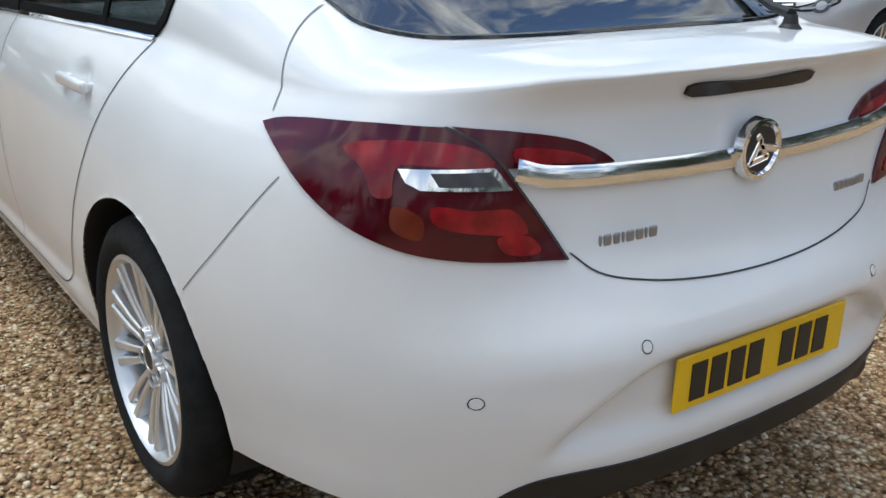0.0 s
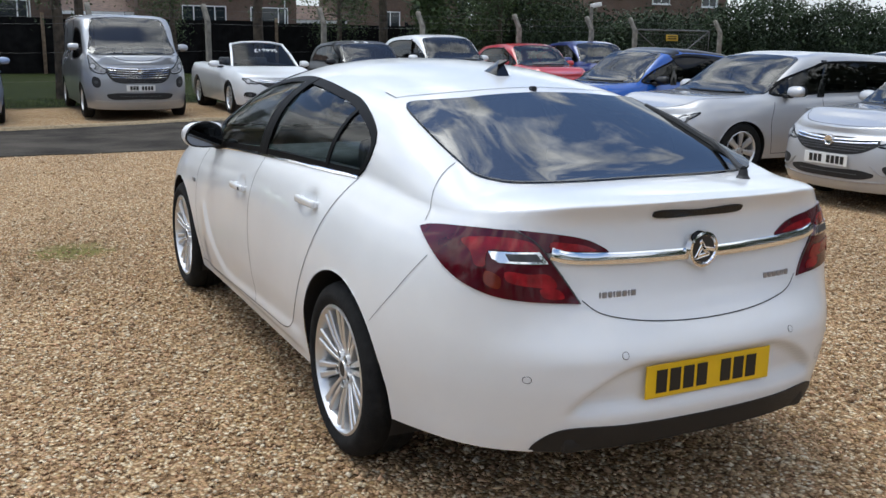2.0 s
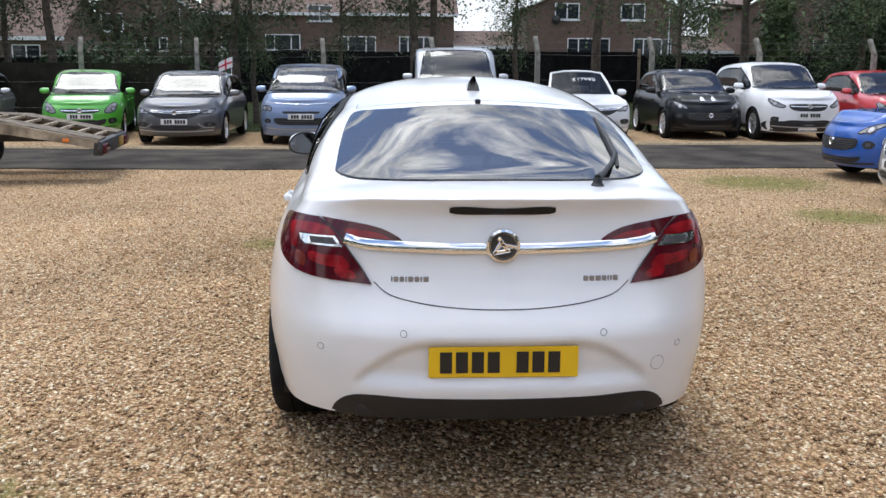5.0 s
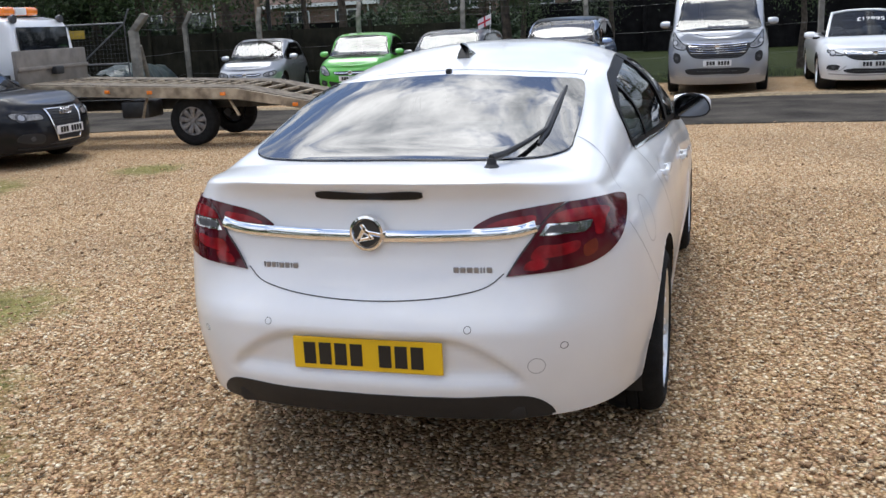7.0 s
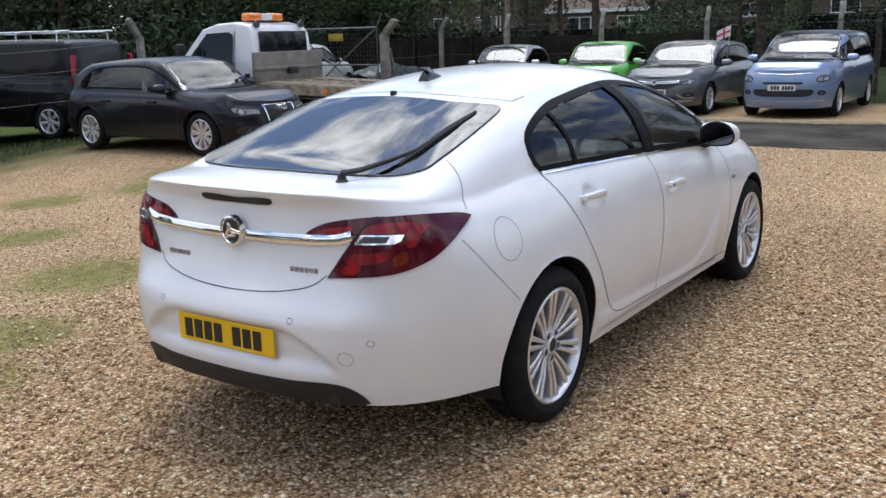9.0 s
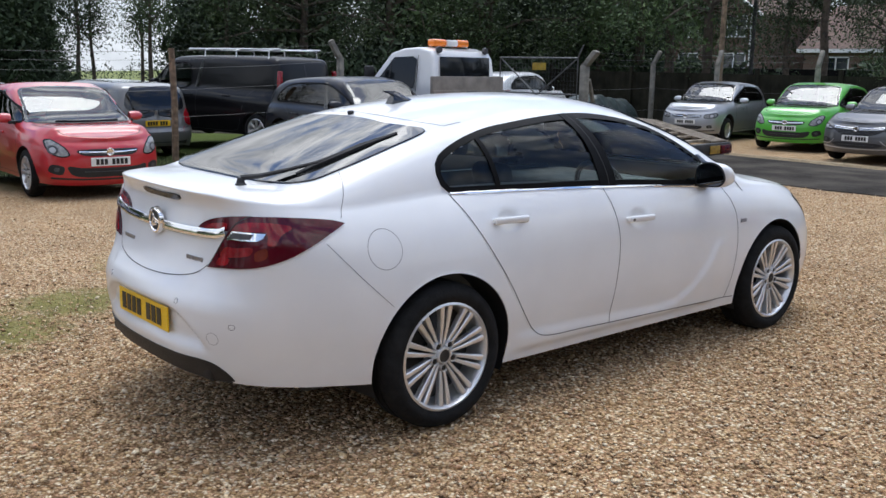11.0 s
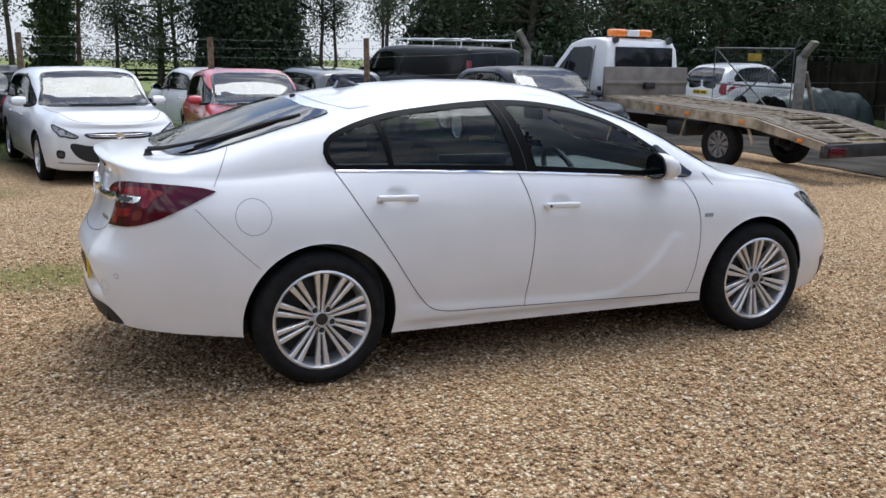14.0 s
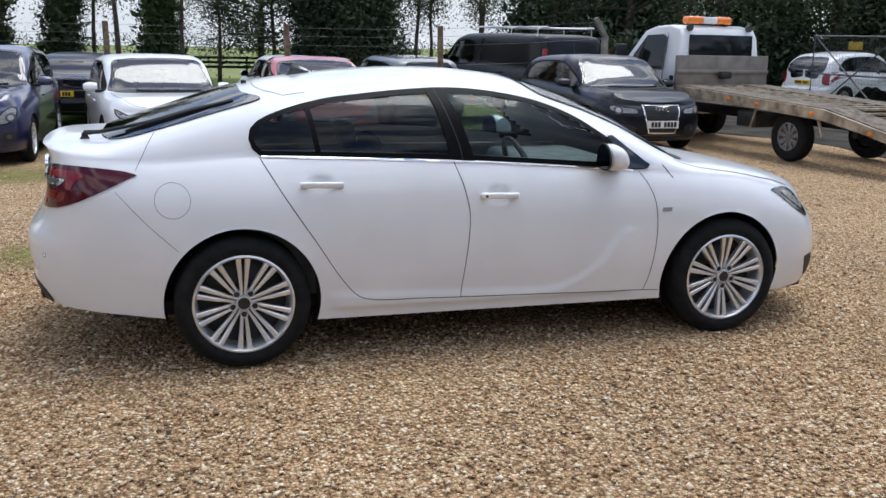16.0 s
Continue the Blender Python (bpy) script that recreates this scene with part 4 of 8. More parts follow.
    part("roof_aerial", (verts, faces), GLOSSBLACK, car, sharp=40)
    zj = float(curve(MAIN["top"])(0.095))
    part("washer_jet", box(0.08, 0.11, -0.012, 0.012, zj - 0.005, zj + 0.018, 0.006), BLACK, car)
    piv = sk.on("top", -0.735, -0.37, 0.0)[0]
    def g(x, y, up):
        return tuple(sk.on("top", x, y, up)[0])
    arm = part("rear_wiper", join(tube([tuple(piv), tuple(piv + Vector((0, 0, 0.03)))], [0.02, 0.014], 14), tube([tuple(piv + Vector((0.0, 0, 0.03))), g(-0.66, -0.405, 0.034), g(-0.55, -0.455, 0.03), g(-0.43, -0.50, 0.024), g(-0.30, -0.503, 0.022)], [0.013, 0.011, 0.009, 0.008, 0.006], 8)), BLACK, car)
    part("wiper_blade", tube([g(-0.53, -0.49, 0.010), g(-0.42, -0.50, 0.016), g(-0.2, -0.503, 0.016), g(0.0, -0.505, 0.010)], [0.007, 0.013, 0.013, 0.007], 6), BLACK, arm)
    part("wiper_cap", moved(lathe([(0, 0.012), (0.018, 0.01), (0.026, 0.0), (0.026, -0.01)], 20, "z"), Matrix.Translation(piv)), BLACK, arm)
    # joint between the roof and the tailgate
    part("panel_gap", sk.strip("top", np.vstack([flow([(0.36, 0.54), (0.245, 0.545)], 10)[:-1], flow([(0.245, 0.545), (0.165, 0.44), (0.128, 0.3), (0.132, 0), (0.128, -0.3), (0.165, -0.44), (0.245, -0.545)], 60), flow([(0.245, -0.545), (0.36, -0.54)], 10)[1:]]), 0.0045), mat("fine_gap", (0.12, 0.12, 0.125), 0.6), car)
    part("cowl", sk.patch("top", flow([(2.52, 0.0), (2.49, 0.3), (2.41, 0.62), (2.44, 0.72), (2.56, 0.6), (2.62, 0.3), (2.64, 0), (2.62, -0.3), (2.56, -0.6), (2.44, -0.72), (2.41, -0.62), (2.49, -0.3)], 60, True), 0.004, 0.004, 0.06), BLACK, car)
    for s in (1, -1):
        part("panel_gap", sk.strip("top", flow([(2.42, s * 0.755), (2.7, s * 0.775), (3.0, s * 0.75), (3.25, s * 0.66)], 40), 0.006), GAP, car)
    door_mirror(car, 1.99, 0.785, 0.998, WHITE, 1.0)
    part("inner_mirror", box(1.62, 1.65, -0.11, 0.11, 1.24, 1.31, 0.02), BLACK, car)
    # black underside box fills the shaded space below the bumper's black part
    part("rear_underside", box(-0.98, -0.4, -0.52, 0.52, 0.31, 0.40, 0.03), BLACK, car)
    return car


def s_lamps(car, sk):
    """Tail lamps wrapped round the corners: an outer half on the wing, an inner half on the tailgate, with bands, reversing lamps and chrome ends."""
    top = [(0.287, 0.975), (0.25, 0.988), (0.144, 1.006), (0.05, 1.015), (-0.048, 1.016)]
    low = [(-0.253, 0.790), (-0.16, 0.800), (-0.07, 0.808), (-0.003, 0.818), (0.054, 0.833), (0.114, 0.855), (0.163, 0.881), (0.209, 0.911), (0.25, 0.943), (0.278, 0.966)]
    seam = [(-0.048, 1.016), (-0.103, 0.989), (-0.139, 0.955), (-0.168, 0.915), (-0.253, 0.790)]
    outer = np.vstack([flow(top, 26)[:-1], flow(seam, 22)[:-1], flow(low, 34)])
    rim = [(-0.058, 1.017), (-0.142, 1.009), (-0.222, 0.993), (-0.265, 0.980), (-0.294, 0.966), (-0.316, 0.952), (-0.328, 0.940)]
    inner = np.vstack([flow(rim, 26), flow([(-0.328, 0.940), (-0.25, 0.945), (-0.146, 0.950)], 12)[1:-1], flow([(-0.146, 0.950), (-0.112, 0.984), (-0.058, 1.017)], 12)[:-1]])
    for view in ("corner_left", "corner_right"):
        def bit(name, pts, material, parent, lift=0.0085, n=32):
            return part(name, sk.patch(view, flow(pts, n, True), lift, 0.003, 0.02), material, parent)
        lamp = part("tail_lamp", sk.patch(view, outer, 0.006, 0.009, 0.018), LAMPRED, car)
        lens = part("tail_lamp_inner", sk.patch(view, inner, 0.006, 0.009, 0.018), LAMPRED, car)
        bit("lens_band", [(0.114, 0.972), (0.05, 0.990), (-0.07, 0.989), (-0.112, 0.974), (-0.128, 0.956), (-0.05, 0.955), (0.022, 0.954), (0.030, 0.93), (0.03, 0.908), (0.06, 0.906), (0.08, 0.945)], LAMPBRIGHT, lamp, n=60)
        bit("lens_band", [(-0.03, 0.893), (-0.10, 0.888), (-0.158, 0.884), (-0.182, 0.845), (-0.125, 0.848), (-0.036, 0.868)], LAMPBRIGHT, lamp)
        bit("lens_band", [(-0.134, 0.841), (-0.186, 0.838), (-0.205, 0.811), (-0.148, 0.816)], LAMPBRIGHT, lamp)
        bit("lens_band", [(0.028, 0.893), (-0.018, 0.876), (-0.016, 0.843), (0.03, 0.858)], LAMPAMBER, lamp)
        bit("lens_band", [(-0.155, 0.979), (-0.21, 0.974), (-0.258, 0.963), (-0.29, 0.947), (-0.22, 0.95), (-0.160, 0.955)], LAMPBRIGHT, lens)
        part("reversing_lamp_trim", sk.patch(view, crisp([(0.022, 0.951), (-0.126, 0.953), (-0.154, 0.917), (-0.013, 0.920), (0.010, 0.931)], 0.015), 0.011, 0.008, 0.02), CHROME, lamp)
        part("reversing_lamp", sk.patch(view, crisp([(-0.028, 0.946), (-0.118, 0.947), (-0.137, 0.924), (-0.042, 0.925)], 0.015), 0.0135, 0.003, 0.02), LAMPGREY, lamp)
        part("lamp_joint", sk.strip(view, flow(seam, 30), 0.004, 0.0075), GAP, lamp)


white_hatchback()


# ---- ground: one sheet of gravel yard, verge and fields ----
def lie(x, y):
    """Height of the ground, which falls away gently to the north of the yard and sags across the drive."""
    x, y = np.asarray(x, float), np.asarray(y, float)
    far = np.maximum(0.0, y - 10.0)
    north = -0.0148 * (y + 4.0) * smooth01((y - 1.0) / 7.0) * (1 - smooth01((x - 2.8 - 0.4 * far) / (3.4 + 0.3 * far)))
    sag = -0.09 * smooth01((y + 2.5) / 4.0) * (1 - smooth01((y - 17.0) / 8.0)) * smooth01((x - 8.0) / 7.0) * (1 - smooth01((x - 22.0) / 10.0))
    return north + sag


def ramp(nt, src, stops, interp="LINEAR"):
    r = nt.nodes.new("ShaderNodeValToRGB")
    r.color_ramp.interpolation = interp
    e = r.color_ramp.elements
    while len(e) < len(stops):
        e.new(0.5)
    for k, (p, c) in enumerate(stops):
        e[k].position, e[k].color = p, (*c, 1)
    nt.links.new(src, r.inputs[0])
    return r.outputs[0]


STONES = [(0.0, (0.17, 0.11, 0.065)), (0.12, (0.31, 0.195, 0.11)), (0.30, (0.46, 0.315, 0.18)), (0.46, (0.58, 0.42, 0.26)), (0.58, (0.54, 0.34, 0.215)), (0.70, (0.52, 0.365, 0.19)), (0.84, (0.70, 0.57, 0.39)), (1.0, (0.80, 0.71, 0.55))]


def math_node(nt, op, a, b=0.0, clamp=False):
    n = nt.nodes.new("ShaderNodeMath")
    n.operation, n.use_clamp = op, clamp
    for k, v in ((0, a), (1, b)):
        if isinstance(v, (int, float)):
            n.inputs[k].default_value = v
        else:
            nt.links.new(v, n.inputs[k])
    return n.outputs[0]


def soft_step(nt, v, lo, hi):
    n = nt.nodes.new("ShaderNodeMapRange")
    n.interpolation_type = "SMOOTHSTEP"
    n.inputs["From Min"].default_value, n.inputs["From Max"].default_value = lo, hi
    nt.links.new(v, n.inputs["Value"])
    return n.outputs[0]


def noise_node(nt, co, scale, detail=6.0, rough=0.55):
    n = nt.nodes.new("ShaderNodeTexNoise")
    n.inputs["Scale"].default_value, n.inputs["Detail"].default_value, n.inputs["Roughness"].default_value = scale, detail, rough
    nt.links.new(co, n.inputs["Vector"])
    return n.outputs[0]


def mix_col(nt, fac, a, b, kind="MIX"):
    n = nt.nodes.new("ShaderNodeMixRGB")
    n.blend_type = kind
    for k, v in ((0, fac), (1, a), (2, b)):
        if isinstance(v, (int, float)):
            n.inputs[k].default_value = v
        elif isinstance(v, tuple):
            n.inputs[k].default_value = (*v, 1)
        else:
            nt.links.new(v, n.inputs[k])
    return n.outputs[0]


MOSS = [(-1.22, 2.0, 0.8), (0.7, 3.35, 1.0), (-0.5, 2.45, 0.7), (4.1, 6.8, 0.9), (3.0, 7.4, 0.9), (4.9, 7.1, 1.0), (4.1, 1.43, 0.45), (1.5, 5.4, 0.8), (-2.6, 4.2, 0.9), (-2.4, 7.2, 1.6), (6.2, 5.6, 0.7), (8.4, -4.6, 1.5), (5.5, -4.4, 0.9)]


def ground_material():
    m = bpy.data.materials.new("gravel_and_grass")
    m.use_nodes = True
    nt = m.node_tree
    b = nt.nodes["Principled BSDF"]
    b.inputs["Roughness"].default_value = 0.92
    b.inputs["Specular IOR Level"].default_value = 0.08
    co = nt.nodes.new("ShaderNodeTexCoord").outputs["Object"]
    sep = nt.nodes.new("ShaderNodeSeparateXYZ")
    nt.links.new(co, sep.inputs[0])
    x, y = sep.outputs[0], sep.outputs[1]
    vor = nt.nodes.new("ShaderNodeTexVoronoi")
    vor.inputs["Scale"].default_value = 60.0
    nt.links.new(co, vor.inputs["Vector"])
    seps = nt.nodes.new("ShaderNodeSeparateColor")
    nt.links.new(vor.outputs["Color"], seps.inputs[0])
    stone = ramp(nt, seps.outputs[0], STONES)
    # shade in the gaps between stones is multiplied into their colour
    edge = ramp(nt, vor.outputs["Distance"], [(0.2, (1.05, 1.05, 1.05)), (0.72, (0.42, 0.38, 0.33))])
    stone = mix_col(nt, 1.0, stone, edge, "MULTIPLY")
    big = noise_node(nt, co, 0.45, 8.0, 0.6)
    stone = mix_col(nt, 1.0, stone, ramp(nt, big, [(0.3, (0.82, 0.80, 0.78)), (0.7, (1.16, 1.13, 1.08))]), "MULTIPLY")
    # worn, trodden dirt and moss
    fine = noise_node(nt, co, 9.0, 8.0, 0.65)
    moss_col = ramp(nt, fine, [(0.3, (0.065, 0.068, 0.020)), (0.55, (0.17, 0.165, 0.046)), (0.75, (0.26, 0.215, 0.10))])
    total = None
    for mx, my, r in MOSS:
        d = nt.nodes.new("ShaderNodeVectorMath")
        d.operation = "DISTANCE"
        d.inputs[1].default_value = (mx, my, 0)
        nt.links.new(co, d.inputs[0])
        one = math_node(nt, "SUBTRACT", 1.0, math_node(nt, "DIVIDE", d.outputs["Value"], r), True)
        total = one if total is None else math_node(nt, "MAXIMUM", total, one)
    patch_fac = soft_step(nt, math_node(nt, "ADD", total, math_node(nt, "MULTIPLY", noise_node(nt, co, 7.0, 10.0, 0.75), 1.3)), 0.85, 1.35)
    patch_fac = math_node(nt, "MULTIPLY", patch_fac, 0.82)
    # towards the north fence the gravel gives way to earth and weeds
    wob = math_node(nt, "MULTIPLY", math_node(nt, "SUBTRACT", noise_node(nt, co, 1.3, 6.0), 0.5), 2.2)
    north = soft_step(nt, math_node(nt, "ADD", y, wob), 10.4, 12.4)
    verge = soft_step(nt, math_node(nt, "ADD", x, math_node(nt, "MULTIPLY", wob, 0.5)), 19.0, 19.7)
    # verge grass has the trees' shade put into its dark colour
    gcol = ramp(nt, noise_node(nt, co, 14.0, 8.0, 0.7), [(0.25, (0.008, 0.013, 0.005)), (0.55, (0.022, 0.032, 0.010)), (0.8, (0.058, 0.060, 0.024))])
    # open grass to the north gets a paler colour for the light on it
    lit_lawn = ramp(nt, noise_node(nt, co, 10.0, 8.0, 0.7), [(0.25, (0.032, 0.050, 0.014)), (0.55, (0.070, 0.098, 0.028)), (0.8, (0.115, 0.135, 0.05))])
    gcol = mix_col(nt, soft_step(nt, math_node(nt, "ADD", y, wob), 13.0, 15.5), gcol, lit_lawn)
    gcol = mix_col(nt, 1.0, gcol, ramp(nt, noise_node(nt, co, 0.12, 4.0), [(0.3, (0.85, 0.9, 0.8)), (0.7, (1.35, 1.2, 0.95))]), "MULTIPLY")
    # open fields further off are brighter
    far = soft_step(nt, y, 43.0, 49.0)
    field = ramp(nt, noise_node(nt, co, 0.03, 5.0), [(0.35, (0.16, 0.19, 0.065)), (0.65, (0.24, 0.26, 0.11))])
    gcol = mix_col(nt, far, gcol, field)
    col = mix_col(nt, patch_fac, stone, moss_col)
    earth = mix_col(nt, 0.66, moss_col, (0.17, 0.13, 0.08))
    col = mix_col(nt, soft_step(nt, math_node(nt, "ADD", y, wob), 9.0, 11.0), col, earth)
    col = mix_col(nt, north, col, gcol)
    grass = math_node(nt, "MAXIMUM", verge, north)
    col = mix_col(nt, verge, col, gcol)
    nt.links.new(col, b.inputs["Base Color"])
    bump = nt.nodes.new("ShaderNodeBump")
    bump.inputs["Strength"].default_value, bump.inputs["Distance"].default_value, bump.invert = 0.8, 0.012, True
    nt.links.new(vor.outputs["Distance"], bump.inputs["Height"])
    nt.links.new(bump.outputs[0], b.inputs["Normal"])
    return m


def ground_sheet():
    xs = np.r_[-1500, -400, -60, np.arange(-20, 45, 0.5), 50, 60, 70, 80, 100, 120, 150, 190, 240, 300, 400, 1500]
    ys = np.r_[-1500, -400, -60, np.arange(-22, 45, 0.5), 60, 80, 120, 180, 250, 320, 400, 1500]
    verts = []
    for a in xs:
        for b in ys:
            near = abs(a) < 40 and abs(b) < 40
            z = 0.018 * (noise.noise(Vector((a * 0.33, b * 0.33, 0))) + 0.5 * noise.noise(Vector((a * 0.9, b * 0.9, 3)))) if near else 0
            # level under the parked cars' tyres within a hair
            verts.append((a, b, min(z, 0.004) - 0.004 + float(lie(a, b))))
    n = len(ys)
    faces = [(i * n + j, (i + 1) * n + j, (i + 1) * n + j + 1, i * n + j + 1) for i in range(len(xs) - 1) for j in range(n - 1)]
    tagged(part("ground", (verts, faces), ground_material(), None), "gravel yard with grass verges and fields beyond", kind="structure")


ground_sheet()


def stone_material():
    m = bpy.data.materials.new("loose_stones")
    m.use_nodes = True
    nt = m.node_tree
    b = nt.nodes["Principled BSDF"]
    b.inputs["Roughness"].default_value = 0.8
    b.inputs["Specular IOR Level"].default_value = 0.3
    geo = nt.nodes.new("ShaderNodeNewGeometry")
    co = nt.nodes.new("ShaderNodeTexCoord").outputs["Object"]
    col = ramp(nt, geo.outputs["Random Per Island"], STONES)
    col = mix_col(nt, 1.0, col, ramp(nt, noise_node(nt, co, 120.0), [(0.3, (0.75, 0.74, 0.72)), (0.7, (1.2, 1.18, 1.15))]), "MULTIPLY")
    col = mix_col(nt, 1.0, col, ramp(nt, noise_node(nt, co, 0.45, 8.0, 0.6), [(0.3, (0.82, 0.80, 0.78)), (0.7, (1.16, 1.13, 1.08))]), "MULTIPLY")
    nt.links.new(col, b.inputs["Base Color"])
    return m


def loose_gravel(count):
    """Single stones strewn over the yard, thickest where the camera passes."""
    rng = np.random.default_rng(5)
    n_near = int(count * 0.72)
    px = np.r_[rng.uniform(-3.6, 4.6, n_near), rng.uniform(-4.5, 10.0, count - n_near)]
    py = np.r_[rng.uniform(-5.0, 2.6, n_near), rng.uniform(-6.0, 6.5, count - n_near)]
    # the thickness fades out with no hard edge
    px, py = px + rng.normal(0, 0.55, count), py + rng.normal(0, 0.55, count)
    for mx, my, r in MOSS:
        d = np.hypot(px - mx, py - my) / r
        keep = (d > 0.75) | (rng.random(len(px)) < 0.25 + 0.5 * d)
        px, py = px[keep], py[keep]
    n = len(px)
    base = np.array([(1, 0, 0), (0.15, 0.8, 0.1), (-0.9, 0.2, -0.1), (-0.2, -0.85, 0.05), (0.1, 0.05, 0.5), (0.0, 0.0, -0.4)])
    tris = np.array([(0, 1, 4), (1, 2, 4), (2, 3, 4), (3, 0, 4), (1, 0, 5), (2, 1, 5), (3, 2, 5), (0, 3, 5)])
    size = rng.gamma(6.0, 0.0015, n)[:, None, None].clip(0.004, 0.020)
    v = base[None] * (1 + 0.35 * rng.standard_normal((n, 6, 3))) * size
    a, t = rng.uniform(0, 2 * math.pi, n), rng.normal(0, 0.32, n)
    ca, sa, ct, st = np.cos(a), np.sin(a), np.cos(t), np.sin(t)
    x1, z1 = v[:, :, 0] * ct[:, None] - v[:, :, 2] * st[:, None], v[:, :, 0] * st[:, None] + v[:, :, 2] * ct[:, None]
    out = np.stack([x1 * ca[:, None] - v[:, :, 1] * sa[:, None] + px[:, None], x1 * sa[:, None] + v[:, :, 1] * ca[:, None] + py[:, None], z1 + 0.003 + lie(px, py)[:, None]], 2)
    faces = (tris[None] + 6 * np.arange(n)[:, None, None]).reshape(-1, 3)
    me = bpy.data.meshes.new("loose_gravel")
    me.vertices.add(6 * n)
    me.vertices.foreach_set("co", out.reshape(-1))
    me.loops.add(len(faces) * 3)
    me.loops.foreach_set("vertex_index", faces.reshape(-1))
    me.polygons.add(len(faces))
    me.polygons.foreach_set("loop_start", np.arange(0, len(faces) * 3, 3))
    me.update(calc_edges=True)
    me.materials.append(stone_material())
    tagged(new("loose_gravel", me), "loose golden-brown gravel stones strewn over the yard", "gravel", kind="stuff")


loose_gravel(135000)

ASPHALT = mat("asphalt", (0.048, 0.043, 0.038), 0.95, spec=0.06, var=0.35, scale=1.1, bump=0.7, bscale=90, col2=(0.088, 0.078, 0.066))


def road():
    near = flow([(10.25, -60), (10.2, -20), (10.15, 0), (10.2, 4), (10.35, 6.5), (10.6, 8.6), (9.4, 10.6), (8.9, 13), (8.9, 24)], 160)
    far = flow([(14.6, -60), (14.5, -20), (14.4, 0), (14.35, 5), (14.5, 8), (14.6, 11), (14.7, 14), (14.8, 24)], 160)
    rng = random.Random(3)
    verts, faces = [], []
    for (a, b), (c, d) in zip(near, far):
        j, k = rng.uniform(-0.06, 0.06), rng.uniform(-0.05, 0.05)
        cross = [(a + j, b, -0.02), (a + j + 0.02, b, 0.012), (a + 1.4, b, 0.03), ((a + c) / 2, (b + d) / 2, 0.035), (c - 1.4, d, 0.03), (c + k - 0.02, d, 0.012), (c + k, d, -0.02)]
        verts += [(u, v, z + float(lie(u, v))) for u, v, z in cross]
    for i in range(159):
        for j in range(6):
            q = i * 7 + j
            faces.append((q, q + 1, q + 8, q + 7))
    tagged(part("road", (verts, faces), ASPHALT, None), "narrow worn asphalt drive across the yard", kind="structure")
    # a ragged lip of gravel and weeds along the far side
    for name, line, off in (("kerb_edge", far, 0.1), ):
        verts, faces = [], []
        for a, b in line:
            w = 0.12 + rng.uniform(0, 0.1)
            g = float(lie(a, b))
            verts += [(a - 0.02, b, g), (a + 0.03, b, g + 0.04 + rng.uniform(0, 0.02)), (a + w, b, g + 0.045 + rng.uniform(0, 0.015)), (a + w + 0.2, b, g - 0.01)]
        for i in range(len(line) - 1):
            for j in range(3):
                q = i * 4 + j
                faces.append((q, q + 1, q + 5, q + 4))
        tagged(part(name, (verts, faces), mat("edge_gravel", (0.30, 0.23, 0.14), 0.95, var=0.45, scale=30, bump=0.8, bscale=60), None), "raised gravel edge of the drive", kind="structure")


road()


def blades(name, spots, count, height, material, label, seed):
    """Grass blades strewn over round spots (x, y, radius)."""
    rng = np.random.default_rng(seed)
    w = np.array([r * r for _, _, r in spots])
    pick = rng.choice(len(spots), count, p=w / w.sum())
    c = np.array(spots)[pick]
    rr, a = c[:, 2] * np.sqrt(rng.random(count)), rng.uniform(0, 2 * math.pi, count)
    x, y = c[:, 0] + rr * np.cos(a), c[:, 1] + rr * np.sin(a)
    h = height * rng.uniform(0.4, 1.1, count)
    b = rng.uniform(0, 2 * math.pi, count)
    lx, ly = np.cos(b), np.sin(b)
    lean = rng.uniform(0.1, 0.7, count) * h
    wd = 0.003 + 0.06 * h
    v = np.zeros((count, 3, 3))
    v[:, 0] = np.stack([x - ly * wd / 2, y + lx * wd / 2, 0 * x - 0.01], 1)
    v[:, 1] = np.stack([x + ly * wd / 2, y - lx * wd / 2, 0 * x - 0.01], 1)
    v[:, 2] = np.stack([x + lx * lean, y + ly * lean, h], 1)
    v[:, :, 2] += lie(x, y)[:, None]
    f = np.arange(count * 3).reshape(-1, 3)
    me = bpy.data.meshes.new(name)
    me.from_pydata(v.reshape(-1, 3).tolist(), [], f.tolist())
    me.materials.append(material)
    return tagged(new(name, me), label, "grass", kind="stuff")


TURF = mat("grass_blades", (0.07, 0.12, 0.03), 0.7, var=0.4, scale=3, rand=0.4, island=True, col2=(0.16, 0.18, 0.06))
blades("weeds", [(a, b, r * 0.9) for a, b, r in MOSS], 9000, 0.018, TURF, "thin moss and weeds growing through the gravel", 2)
blades("long_grass", [(k * 1.0 - 7, 13.3 - 0.09 * k + 0.25 * (k % 3), 0.9) for k in range(0, 15)], 7000, 0.11, TURF, "long grass along the foot of the wire fence", 4)

blades("verge_grass", [(20.9, 8.0 - 1.25 * k, 1.5) for k in range(16)], 16000, 0.09, TURF, "rough mown grass of the verge before the dark fence", 6)


